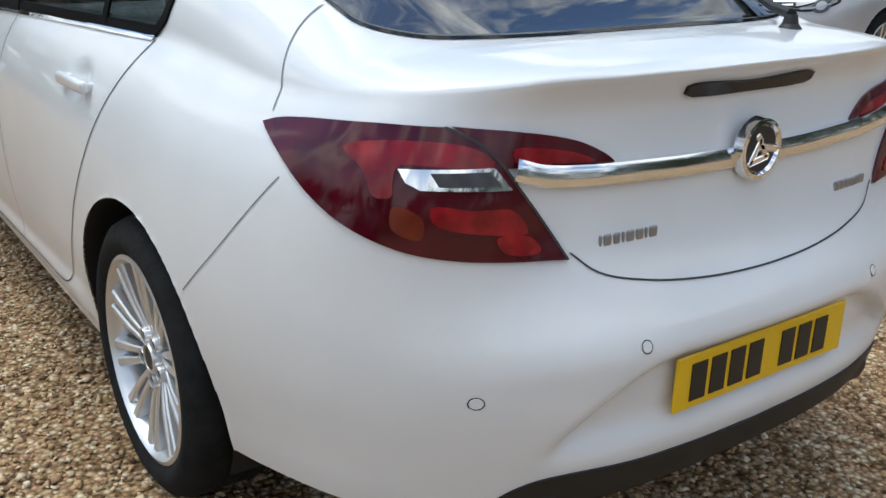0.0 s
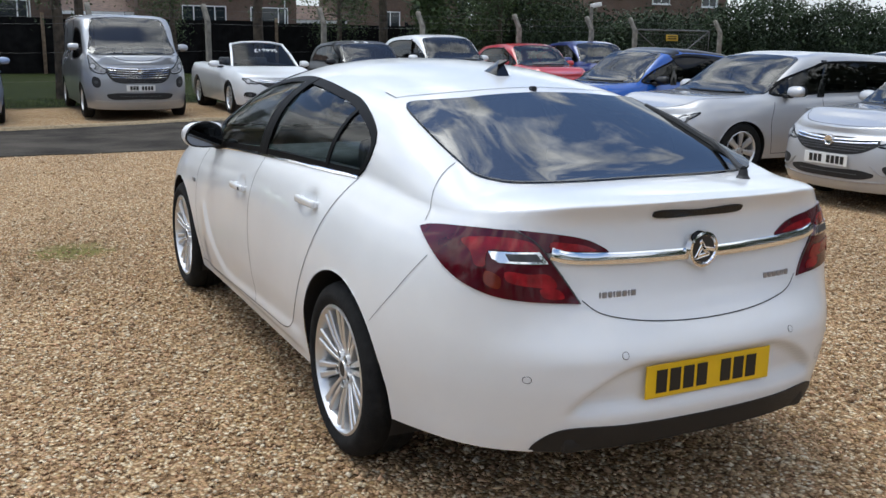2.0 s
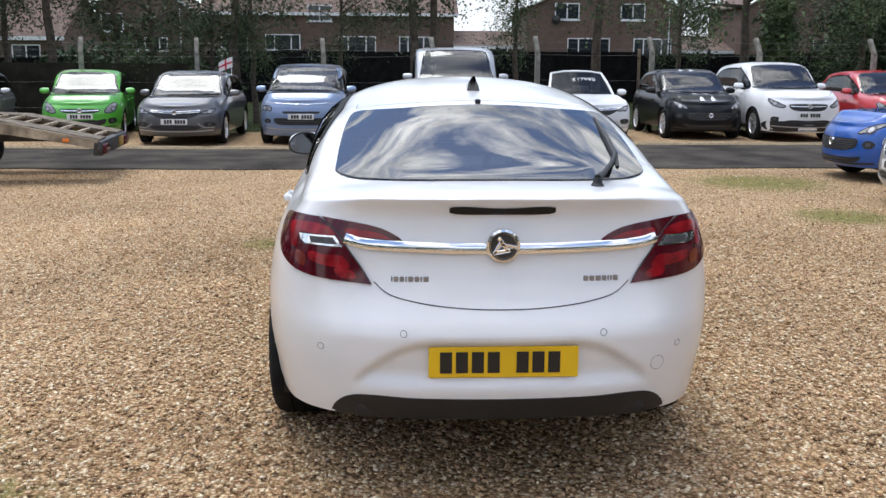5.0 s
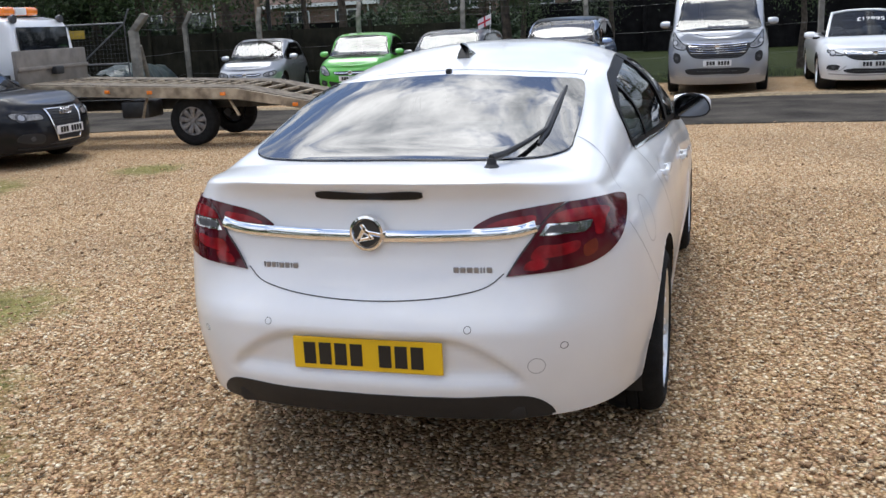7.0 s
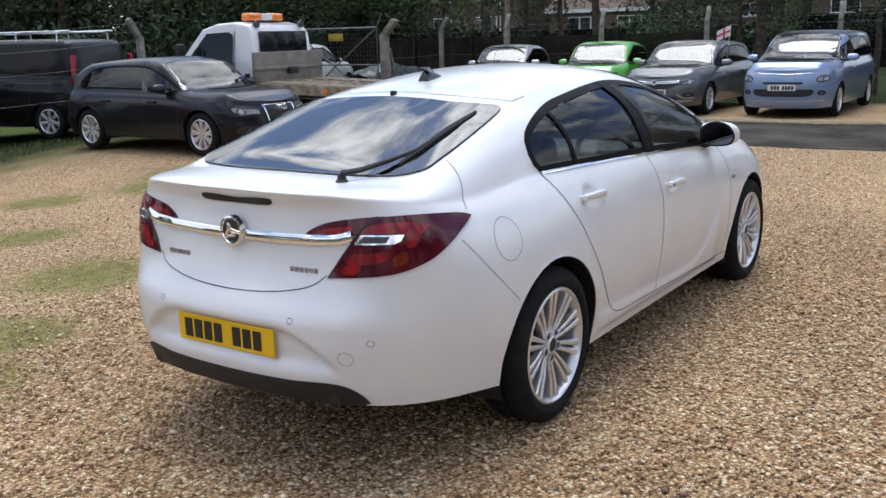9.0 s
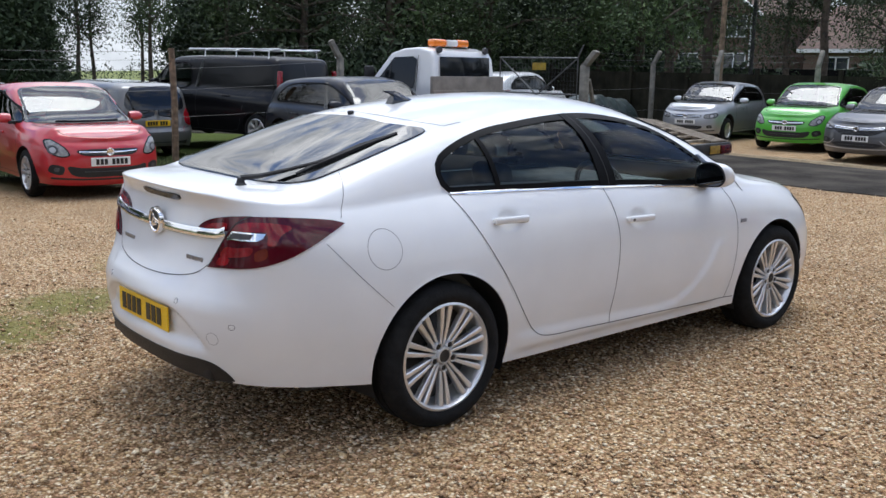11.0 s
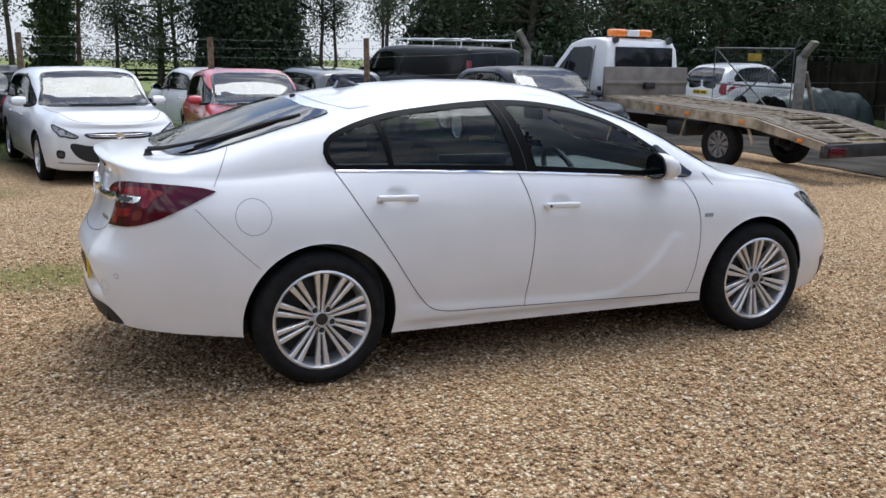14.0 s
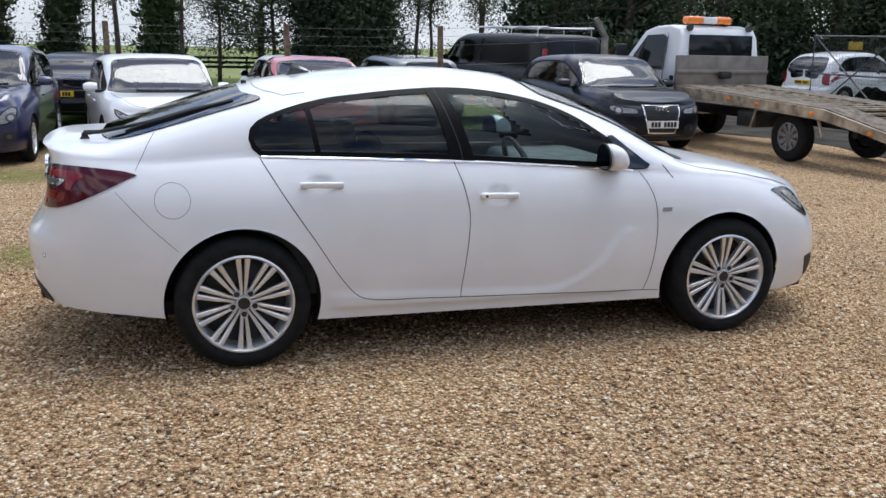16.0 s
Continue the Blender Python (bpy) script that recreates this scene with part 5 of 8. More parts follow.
# ---- the other parked cars ----
def spec_of(L, W, H, wb, fo, xs=None, xr=None, nose=0.50, tail="hatch", arch=0.37, bonnet=0.655):
    """A car's skin from its main sizes. fo: front overhang; xs, xr: foot and head of the windscreen."""
    x0, x1, w = -(L - wb - fo), wb + fo, W / 2
    xs = xs if xs is not None else wb - 0.30
    xr = xr if xr is not None else xs - 0.72
    nz = nose * H
    r = {"hatch": (0.66, 0.87, 0.955), "estate": (0.62, 0.93, 0.975), "van": (0.60, 0.965, 0.99), "saloon": (0.62, 0.67, 0.72)}[tail]
    if tail == "saloon":
        top = [(x0 + 0.02, 0.60 * H), (x0 + 0.12, 0.665 * H), (x0 + 0.55, 0.69 * H), (x0 + 1.1, 0.90 * H), (x0 + 1.5, 0.97 * H)]
    elif tail == "open":
        top = []
    else:
        slope = 1.45 if tail == "hatch" else 1.0
        top = [(x0 + 0.01, 0.58 * H), (x0 + 0.10, r[0] * H + 0.04), (x0 + 0.26 * slope, r[1] * H), (x0 + 0.5 * slope, r[2] * H)]
    top += [(wb * 0.45, H), (xr - 0.25, 0.99 * H), (xr, 0.962 * H), (xs, bonnet * H), (xs + 0.12, bonnet * H - 0.012), ((xs + x1) / 2 + 0.1, (bonnet * H + nz) / 2 + 0.085), (x1 - 0.3, nz + 0.115), (x1 - 0.12, nz + 0.06), (x1, nz + 0.005)]
    top = sorted(top)
    b0 = 0.65 if tail != "van" else 0.60
    sw = 0.14 if tail == "hatch" else 0.0
    return dict(
        outline=[(x0, 0), (x0 + 0.01, 0.45 * w), (x0 + 0.05, 0.75 * w), (x0 + 0.18, 0.93 * w), (x0 + 0.45, 0.985 * w), (0.3, w), (wb * 0.5, w), (wb - 0.2, w), (wb + 0.2, 0.99 * w), (x1 - 0.45, 0.945 * w), (x1 - 0.25, 0.84 * w), (x1 - 0.11, 0.60 * w), (x1 - 0.03, 0.30 * w), (x1, 0)],
        belt=[(x0, b0 * H), (0.2, b0 * H), (wb * 0.5, 0.64 * H), (xs - 0.2, 0.62 * H), (xs + 0.2, 0.60 * H), (x1 - 0.6, nz + 0.125), (x1 - 0.3, nz + 0.085), (x1, nz + 0.005)],
        quarter=[(x0, 0.02), (0.2, 0.01), (wb - 0.3, 0.0), (wb + 0.2, 0.03), (x1, 0.0)],
        low=(0.26, 0.22, 0.19), high=(0.58 * H, nz),
        rear=[(0, 0.08), (0.2, 0.02), (0.45, 0.0), (0.55, 0.05), (0.8, 0.06), (1, 0.08)],
        side=[(0, 0.06), (0.1, 0.045), (0.2, 0.03), (0.45, 0.008), (0.7, 0.012), (0.88, 0.04), (1, 0.085)],
        nose=[(0, 0.07), (0.12, 0.02), (0.35, 0.0), (0.6, 0.006), (0.85, 0.03), (1, 0.09)],
        form=[(1, 0), (0.968, 0.3), (0.915, 0.65), (0.87, 0.84), (0.81, 0.925), (0.70, 0.962), (0.4, 0.992), (0, 1)],
        top=top, crown=[(x0, 0.85), (wb * 0.3, 0.80), (xr - 0.2, 0.80), (xr + 0.1, 0.88), (xs - 0.2, 0.93), (xs, 0.88), (x1, 0.84)], upright=0.84, lean=[(x0, 0.12), (xs - 0.3, 0.11), (xs + 0.2, 0.3), (x1, 0.4)],
        arches=[(0.0, 0.31, arch), (wb, 0.31, arch)],
        dlo=[(x0 + 0.42 + sw, 0.68 * H), (x0 + 0.40 + sw, 0.73 * H), (x0 + 0.62 + 1.3 * sw, 0.865 * H), (x0 + 0.95 + sw, 0.905 * H), (wb * 0.5, 0.915 * H), (xr - 0.1, 0.89 * H), (xs - 0.42, 0.775 * H), (xs - 0.18, 0.66 * H), (xs - 0.3, 0.642 * H), (wb * 0.5, 0.66 * H), (0.2, 0.672 * H)],
        rearglass=[(x0 + 0.10, 0), (x0 + 0.12, 0.55 * w), (x0 + 0.24, 0.55 * w), (x0 + 0.26, 0)],
        screen=[(xr - 0.02, 0), (xr + 0.01, 0.45 * w), (xr + 0.05, 0.67 * w), ((xr + xs) / 2, 0.755 * w), (xs - 0.14, 0.83 * w), (xs - 0.07, 0.80 * w), (xs + 0.03, 0.45 * w), (xs + 0.07, 0)],
        x0=x0, x1=x1, w=w, H=H, nz=nz, xs=xs, xr=xr, wb=wb)


def parked(name, label, spec, paint_mat, m, rim="five", rim_mat=None, roof=None, plate_mat=WHITEPLATE, tyre=0.32, rimr=0.22, face="small", back=False, group="", category="car", side_glass=None, lower=None, stripes=False, mirror_mat=None, near_yard=False):
    """One parked car or van, with its face, cabin and wheels."""
    car = thing(name, label, category, group, "", m)
    sk = Skin(spec, 150 if near_yard else 110, 32 if near_yard else 24, 18)
    w, H, nz, x0, x1, wb, xs = (spec[k] for k in ("w", "H", "nz", "x0", "x1", "wb", "xs"))
    shell(car, spec, sk, paint_mat, side_glass or TINTED)
    for x in (0.0, wb):
        for s in (1, -1):
            wheel(car, x, s, w - 0.025, tyre, rimr, 0.2, rim, rim_mat or ALLOY)
    cabin(car, max(x0 + 0.7, -0.5), xs - 0.45, w - 0.2, 0.32, 0.60 * H)
    for view in ("left", "right"):
        part("door_pillar", sk.patch(view, [(wb * 0.47, 0.93 * H), (wb * 0.47 + 0.09, 0.93 * H), (wb * 0.52 + 0.09, 0.63 * H), (wb * 0.52 - 0.03, 0.63 * H)], 0.006, 0.004, 0.08), GLOSSBLACK, car)
        part("panel_gap", sk.strip(view, flow([(wb * 0.52, 0.62 * H), (wb * 0.53, 0.45 * H), (wb * 0.51, 0.28)], 14), 0.008), GAP, car)
        part("panel_gap", sk.strip(view, flow([(xs - 0.22, 0.60 * H), (xs - 0.14, 0.45 * H), (xs - 0.2, 0.28)], 14), 0.008), GAP, car)
        part("panel_gap", sk.strip(view, flow([(0.05, 0.63 * H), (0.25, 0.55 * H), (0.5, 0.32), (0.6, 0.28), (wb * 0.51, 0.28), (xs - 0.2, 0.28)], 30), 0.007), GAP, car)
        s = 1 if view == "left" else -1
        for xh in (wb * 0.52 - 0.85, wb * 0.52 + 0.22):
            p = sk.on(view, xh, 0.545 * H)[0]
            part("door_handle", box(xh - 0.1, xh + 0.1, min(p.y, p.y + s * 0.03), max(p.y, p.y + s * 0.03), 0.545 * H - 0.013, 0.545 * H + 0.013, 0.008), paint_mat, car)
        if lower:
            part("side_cladding", sk.patch(view, [(0.40, 0.23), (0.40, 0.31), (wb - 0.4, 0.31), (wb - 0.4, 0.23)], 0.008, 0.01, 0.12), lower, car)
    if roof:
        part("roof_panel", sk.patch("top", flow([(x0 + 0.25, 0), (x0 + 0.3, 0.76 * w), (0.4, 0.81 * w), (spec["xr"] - 0.06, 0.77 * w), (spec["xr"] - 0.03, 0), (spec["xr"] - 0.06, -0.77 * w), (0.4, -0.81 * w), (x0 + 0.3, -0.76 * w)], 60, True), 0.008, 0.008, 0.06), roof, car)
    # bonnet shut line
    part("panel_gap", sk.strip("top", flow([(xs + 0.05, 0.80 * w), (x1 - 0.5, 0.72 * w), (x1 - 0.22, 0.5 * w), (x1 - 0.14, 0), (x1 - 0.22, -0.5 * w), (x1 - 0.5, -0.72 * w), (xs + 0.05, -0.80 * w)], 50), 0.008), GAP, car)
    part("cowl", sk.patch("top", flow([(xs + 0.05, 0), (xs + 0.02, 0.45 * w), (xs - 0.06, 0.74 * w), (xs + 0.02, 0.74 * w), (xs + 0.11, 0.4 * w), (xs + 0.13, 0), (xs + 0.11, -0.4 * w), (xs + 0.02, -0.74 * w), (xs - 0.06, -0.74 * w), (xs + 0.02, -0.45 * w)], 40, True), 0.004, 0.003, 0.1), BLACK, car)
    door_mirror(car, xs - 0.42, w - 0.085, 0.655 * H, mirror_mat or paint_mat, 0.95)
    if lower:
        part("front_cladding", sk.patch("front", flow([(0.92 * w, 0.40), (0.6 * w, 0.43), (0.3 * w, 0.37), (0, 0.35), (-0.3 * w, 0.37), (-0.6 * w, 0.43), (-0.92 * w, 0.40), (-0.86 * w, 0.25), (0, 0.23), (0.86 * w, 0.25)], 50, True), 0.006, 0.006, 0.08), lower, car)
    if face:
        front_face(car, sk, spec, face, plate_mat)
    if back:
        rear_face(car, sk, spec)
    if stripes:
        for y in (0.12, -0.12):
            part("stripe", sk.patch("top", [(xs + 0.16, y - 0.05), (xs + 0.16, y + 0.05), (x1 - 0.2, y + 0.05), (x1 - 0.2, y - 0.05)], 0.003, 0.002, 0.1), WHITEPLATE, car)
            part("stripe", sk.patch("top", [(0.2, y - 0.05), (0.2, y + 0.05), (spec["xr"] - 0.1, y + 0.05), (spec["xr"] - 0.1, y - 0.05)], 0.003, 0.002, 0.1), WHITEPLATE, car)
    return car, sk


def both(half):
    """A closed outline from its half on one side, the first and last point on the middle line."""
    return half + [(-a, b) for a, b in reversed(half)][(1 if half[-1][0] == 0 else 0):(-1 if half[0][0] == 0 else None)]


# Faces: outlines as (share of the half width, height). bars: chrome bars (height, half length, width);
# slats: dark slats; chin: height of the lower lip; plate: its height
FACES = {
    "winged": dict(lamp=[(0.52, 0.652), (0.62, 0.682), (0.80, 0.728), (0.93, 0.745), (0.945, 0.712), (0.86, 0.665), (0.70, 0.632), (0.57, 0.630)], drl=[(0.60, 0.648), (0.74, 0.664), (0.88, 0.70)],
                   grille=[(0, 0.708), (0.30, 0.706), (0.54, 0.690), (0.56, 0.668), (0.46, 0.600), (0.32, 0.556), (0, 0.545)], bars=((0.690, 0.54, 0.017), (0.662, 0.53, 0.015)), slats=(0.63, 0.605, 0.58), badge=0.668,
                   intake=[(0, 0.400), (0.42, 0.404), (0.56, 0.37), (0.44, 0.325), (0, 0.315)], fog=[(0.62, 0.452), (0.90, 0.468), (0.94, 0.405), (0.86, 0.385), (0.68, 0.385)], trim=[(0.50, 0.455), (0.62, 0.375), (0.92, 0.368)], plate=0.485, chin=0.292),
    "framed": dict(lamp=[(0.50, 0.655), (0.62, 0.690), (0.80, 0.745), (0.94, 0.785), (0.94, 0.745), (0.84, 0.680), (0.66, 0.628), (0.54, 0.625)], drl=[(0.58, 0.66), (0.72, 0.695), (0.86, 0.74)],
                   grille=[(0, 0.735), (0.30, 0.730), (0.44, 0.716), (0.42, 0.640), (0.30, 0.562), (0, 0.548)], frame=True, bars=((0.705, 0.42, 0.014),), slats=(0.675, 0.65, 0.625, 0.60, 0.575), badge=0.680,
                   intake=[(0, 0.375), (0.44, 0.385), (0.50, 0.36), (0.42, 0.315), (0, 0.305)], fog=[(0.60, 0.435), (0.92, 0.462), (0.95, 0.40), (0.86, 0.352), (0.64, 0.345)], trim=[(0.58, 0.335), (0.84, 0.342), (0.95, 0.40), (0.955, 0.45)], plate=0.47, chin=0.285),
    "small": dict(lamp=[(0.56, 0.590), (0.58, 0.660), (0.68, 0.735), (0.84, 0.800), (0.93, 0.780), (0.93, 0.680), (0.84, 0.600), (0.68, 0.565)], bulb=(0.76, 0.66),
                  grille=[(0, 0.668), (0.30, 0.664), (0.47, 0.648), (0.40, 0.596), (0, 0.580)], bars=((0.630, 0.43, 0.026),), slats=(0.655, 0.60), badge=0.630,
                  intake=[(0, 0.425), (0.42, 0.43), (0.60, 0.45), (0.54, 0.34), (0, 0.305)], fog=[(0.66, 0.44), (0.88, 0.47), (0.92, 0.39), (0.70, 0.345)], plate=0.505, chin=0.28),
    "coupe": dict(lamp=[(0.54, 0.640), (0.64, 0.690), (0.82, 0.755), (0.94, 0.785), (0.94, 0.72), (0.84, 0.655), (0.66, 0.612), (0.57, 0.615)], drl=[(0.62, 0.64), (0.76, 0.66), (0.90, 0.72)],
                  grille=[(0, 0.690), (0.28, 0.688), (0.48, 0.668), (0.42, 0.624), (0, 0.612)], bars=((0.664, 0.43, 0.013), (0.642, 0.40, 0.013)), slats=(0.676, 0.653, 0.63), badge=0.652,
                  intake=[(0, 0.520), (0.40, 0.522), (0.68, 0.548), (0.62, 0.42), (0.46, 0.325), (0, 0.315)], fog=[(0.78, 0.45), (0.90, 0.46), (0.90, 0.37), (0.80, 0.36)], plate=0.50, chin=0.285),
    "oval": dict(lamp=[(0.52, 0.665), (0.58, 0.725), (0.74, 0.785), (0.90, 0.815), (0.93, 0.785), (0.84, 0.715), (0.68, 0.665), (0.56, 0.645)], bulb=(0.70, 0.71),
                 grille=[(0, 0.585), (0.34, 0.585), (0.56, 0.570), (0.55, 0.48), (0.40, 0.425), (0, 0.412)], bars=(), slats=(0.56, 0.53, 0.50, 0.47, 0.44), badge=0.525,
                 intake=[(0, 0.325), (0.5, 0.33), (0.66, 0.345), (0.55, 0.275), (0, 0.262)], fog=[(0.66, 0.515), (0.72, 0.56), (0.84, 0.56), (0.90, 0.515), (0.84, 0.465), (0.72, 0.465)], plate=None, chin=0.245),
    "people": dict(lamp=[(0.66, 0.735), (0.70, 0.782), (0.86, 0.812), (0.94, 0.795), (0.95, 0.735), (0.86, 0.695), (0.70, 0.692)], drl=[(0.58, 0.836), (0.74, 0.842), (0.90, 0.868)],
                   grille=[(0, 0.690), (0.30, 0.690), (0.42, 0.682), (0.40, 0.655), (0, 0.650)], bars=((0.838, 0.56, 0.014),), slats=(), badge=None,
                   intake=[(0, 0.545), (0.46, 0.555), (0.62, 0.535), (0.58, 0.455), (0.46, 0.42), (0, 0.415)], fog=[(0.72, 0.52), (0.84, 0.54), (0.92, 0.50), (0.86, 0.45), (0.72, 0.46)], plate=0.585, chin=0.33),
    "crossover": dict(lamp=[(0.52, 0.745), (0.62, 0.795), (0.80, 0.860), (0.92, 0.895), (0.94, 0.83), (0.86, 0.755), (0.68, 0.705), (0.55, 0.705)], drl=[(0.60, 0.73), (0.76, 0.76), (0.88, 0.82)],
                      grille=[(0, 0.790), (0.28, 0.785), (0.46, 0.765), (0.42, 0.69), (0.28, 0.645), (0, 0.638)], bars=((0.735, 0.43, 0.020),), slats=(0.765, 0.705, 0.675), badge=0.735,
                      intake=[(0, 0.445), (0.46, 0.45), (0.56, 0.42), (0.44, 0.37), (0, 0.36)], fog=[(0.68, 0.50), (0.86, 0.52), (0.90, 0.45), (0.72, 0.43)], plate=0.555, chin=0.31),
    "shield": dict(lamp=[(0.42, 0.600), (0.44, 0.668), (0.62, 0.690), (0.84, 0.715), (0.93, 0.700), (0.92, 0.635), (0.80, 0.598), (0.56, 0.585)], bulb=(0.72, 0.64),
                   grille=[(0, 0.66), (0.3, 0.655), (0.3, 0.60), (0, 0.59)], bars=(), slats=(), badge=None,
                   intake=[(0, 0.30), (0.30, 0.302), (0.27, 0.262), (0, 0.258)], fog=[(0.46, 0.40), (0.84, 0.43), (0.90, 0.36), (0.48, 0.305)], plate=0.445, chin=0.235),
    "older": dict(lamp=[(0.52, 0.585), (0.54, 0.655), (0.72, 0.690), (0.90, 0.705), (0.95, 0.66), (0.90, 0.595), (0.70, 0.570)], bulb=(0.72, 0.63),
                  grille=[(0, 0.655), (0.28, 0.652), (0.46, 0.640), (0.42, 0.600), (0, 0.590)], bars=((0.622, 0.42, 0.020),), slats=(0.642, 0.603), badge=0.622,
                  intake=[(0, 0.395), (0.40, 0.395), (0.50, 0.38), (0.46, 0.33), (0, 0.32)], fog=[(0.62, 0.40), (0.78, 0.41), (0.80, 0.355), (0.64, 0.345)], plate=0.485, chin=0.27),
    "van": dict(lamp=[(0.58, 0.92), (0.70, 0.985), (0.84, 1.10), (0.95, 1.19), (0.965, 1.06), (0.95, 0.92), (0.80, 0.855), (0.62, 0.850)], drl=[(0.62, 0.87), (0.80, 0.885), (0.93, 0.98)],
                grille=[(0, 0.965), (0.34, 0.962), (0.60, 0.945), (0.56, 0.80), (0.44, 0.70), (0, 0.685)], bars=((0.948, 0.57, 0.018), (0.905, 0.55, 0.010), (0.865, 0.54, 0.010), (0.825, 0.53, 0.010), (0.785, 0.50, 0.010)), slats=(0.745, 0.71), badge=0.90,
                intake=[(0, 0.50), (0.46, 0.50), (0.62, 0.47), (0.56, 0.40), (0, 0.39)], fog=[(0.76, 0.76), (0.90, 0.80), (0.94, 0.68), (0.86, 0.60), (0.76, 0.62)], plate=0.595, chin=0.34),
}


def front_face(car, sk, sp, style, plate_mat):
    """A car's face: head lamps with reflector and light blade, grille with bars, slats and badge, intakes, fog lamps, plate."""
    w, fc = sp["w"], FACES[style]
    k = sp["H"] / sp.get("face_H", sp["H"])

    def place(pts):
        # the outer ends stay on the rounded corner
        return [((a if a < 0.6 else 0.6 + 0.72 * (a - 0.6)) * w, z * k) for a, z in pts]

    for s in (1, -1):
        out = flow([(s * a, z) for a, z in place(fc["lamp"])], 40, True)
        lp = part("headlamp", sk.patch("front", out, 0.004, 0.008, 0.04), LAMPBLACK, car)
        part("headlamp_lens", sk.patch("front", shrunk(out, 0.016), 0.007, 0.005, 0.04), HEADLENS, lp)
        mid = np.array(fc.get("bulb", np.mean(fc["lamp"], 0))) * (w, k)
        part("headlamp_housing", sk.patch("front", circle2(s * mid[0], mid[1], 0.058, 18), 0.0095, 0.003, 0.03), LAMPGREY, lp)
        part("headlamp_bulb", sk.patch("front", circle2(s * mid[0], mid[1], 0.034, 16), 0.013, 0.004, 0.03), REFLECTOR, lp)
        if "drl" in fc:
            part("light_blade", sk.strip("front", flow([(s * a, z) for a, z in place(fc["drl"])], 16), 0.013, 0.011, False, 0.004), REFLECTOR, lp if style != "people" else car)
        fo = flow([(s * a, z) for a, z in place(fc["fog"])], 28, True)
        fog = part("fog_lamp_recess", sk.patch("front", fo, 0.004, 0.004, 0.05), BLACK, car)
        part("fog_lamp", sk.patch("front", circle2(s * fo[:, 0].mean() * s, fo[:, 1].mean(), 0.03, 14), 0.008, 0.004, 0.03), LAMPGREY, fog)
        if "trim" in fc:
            part("fog_lamp_trim", sk.strip("front", flow([(s * a, z) for a, z in place(fc["trim"])], 22), 0.014, 0.004, False, 0.006), REFLECTOR, car)
    line = flow(both(place(fc["grille"])), 60, True)
    gr = part("grille", sk.patch("front", line, 0.004, 0.006, 0.05), BLACK, car)
    if fc.get("frame"):
        part("grille_frame", sk.strip("front", line, 0.02, 0.006, True, 0.009), CHROME, gr)
    right = np.array(fc["grille"])
    for z, hw, wd in fc["bars"]:
        bow = 0.010 if hw > 0.5 else 0.006
        part("grille_bar", sk.strip("front", [(a, z * k - bow * (1 - (a / (hw * w)) ** 2) + (0.012 if hw > 0.5 else 0.004) * (a / (hw * w)) ** 2) for a in np.linspace(-hw * w, hw * w, 20)], wd, 0.007, False, 0.008), CHROME, gr)
    for z in fc["slats"]:
        low = right[np.argmax(right[:, 0]):]
        hw = float(np.interp(z, low[::-1, 1], low[::-1, 0])) - 0.03 if z < low[0, 1] else 0.9 * right[:, 0].max()
        part("grille_slat", sk.strip("front", [(a, z * k) for a in np.linspace(-hw * w, hw * w, 14)], 0.010, 0.006, False, 0.006), SLATS, gr)
    if fc["badge"]:
        p = sk.on("front", 0, fc["badge"] * k)[0]
        part("badge", moved(lathe([(0.0, 0.010), (0.030, 0.010), (0.040, 0.012), (0.046, 0.020), (0.052, 0.018), (0.054, -0.02)], 24), pose(p.x + 0.010, 0, fc["badge"] * k, 0, 0, -90)), CHROME, gr)
    low = flow(both(place(fc["intake"])), 50, True)
    it = part("lower_intake", sk.patch("front", low, 0.004, 0.004, 0.06), BLACK, car)
    zi = low[:, 1].mean()
    part("intake_slat", sk.strip("front", [(a, zi) for a in np.linspace(-0.38 * w, 0.38 * w, 14)], 0.010, 0.005, False, 0.006), SLATS, it)
    part("chin_lip", sk.strip("front", flow([(0.80 * w, fc["chin"] * k + 0.02), (0.4 * w, fc["chin"] * k), (0, fc["chin"] * k - 0.004), (-0.4 * w, fc["chin"] * k), (-0.80 * w, fc["chin"] * k + 0.02)], 30), 0.022, 0.003, False, 0.010), BLACK if style in ("small", "older", "oval", "shield") else REFLECTOR, car)
    if fc["plate"]:
        plate(car, sk, "front", 0, fc["plate"] * k, 0.52, 0.111, plate_mat, PLATE_BARS, 0.012)
    # wiper arms parked along the foot of the screen
    xs, xr = sp["xs"], sp["xr"]
    for y0, y1 in ((-0.42, 0.12), (0.05, 0.58)):
        pts = [sk.on("top", xs + 0.03 - 0.20 * abs(y) ** 2, y * w, 0.018)[0] for y in np.linspace(y0, y1, 7)]
        part("windscreen_wiper", tube(pts, 0.009, 5), BLACK, car)


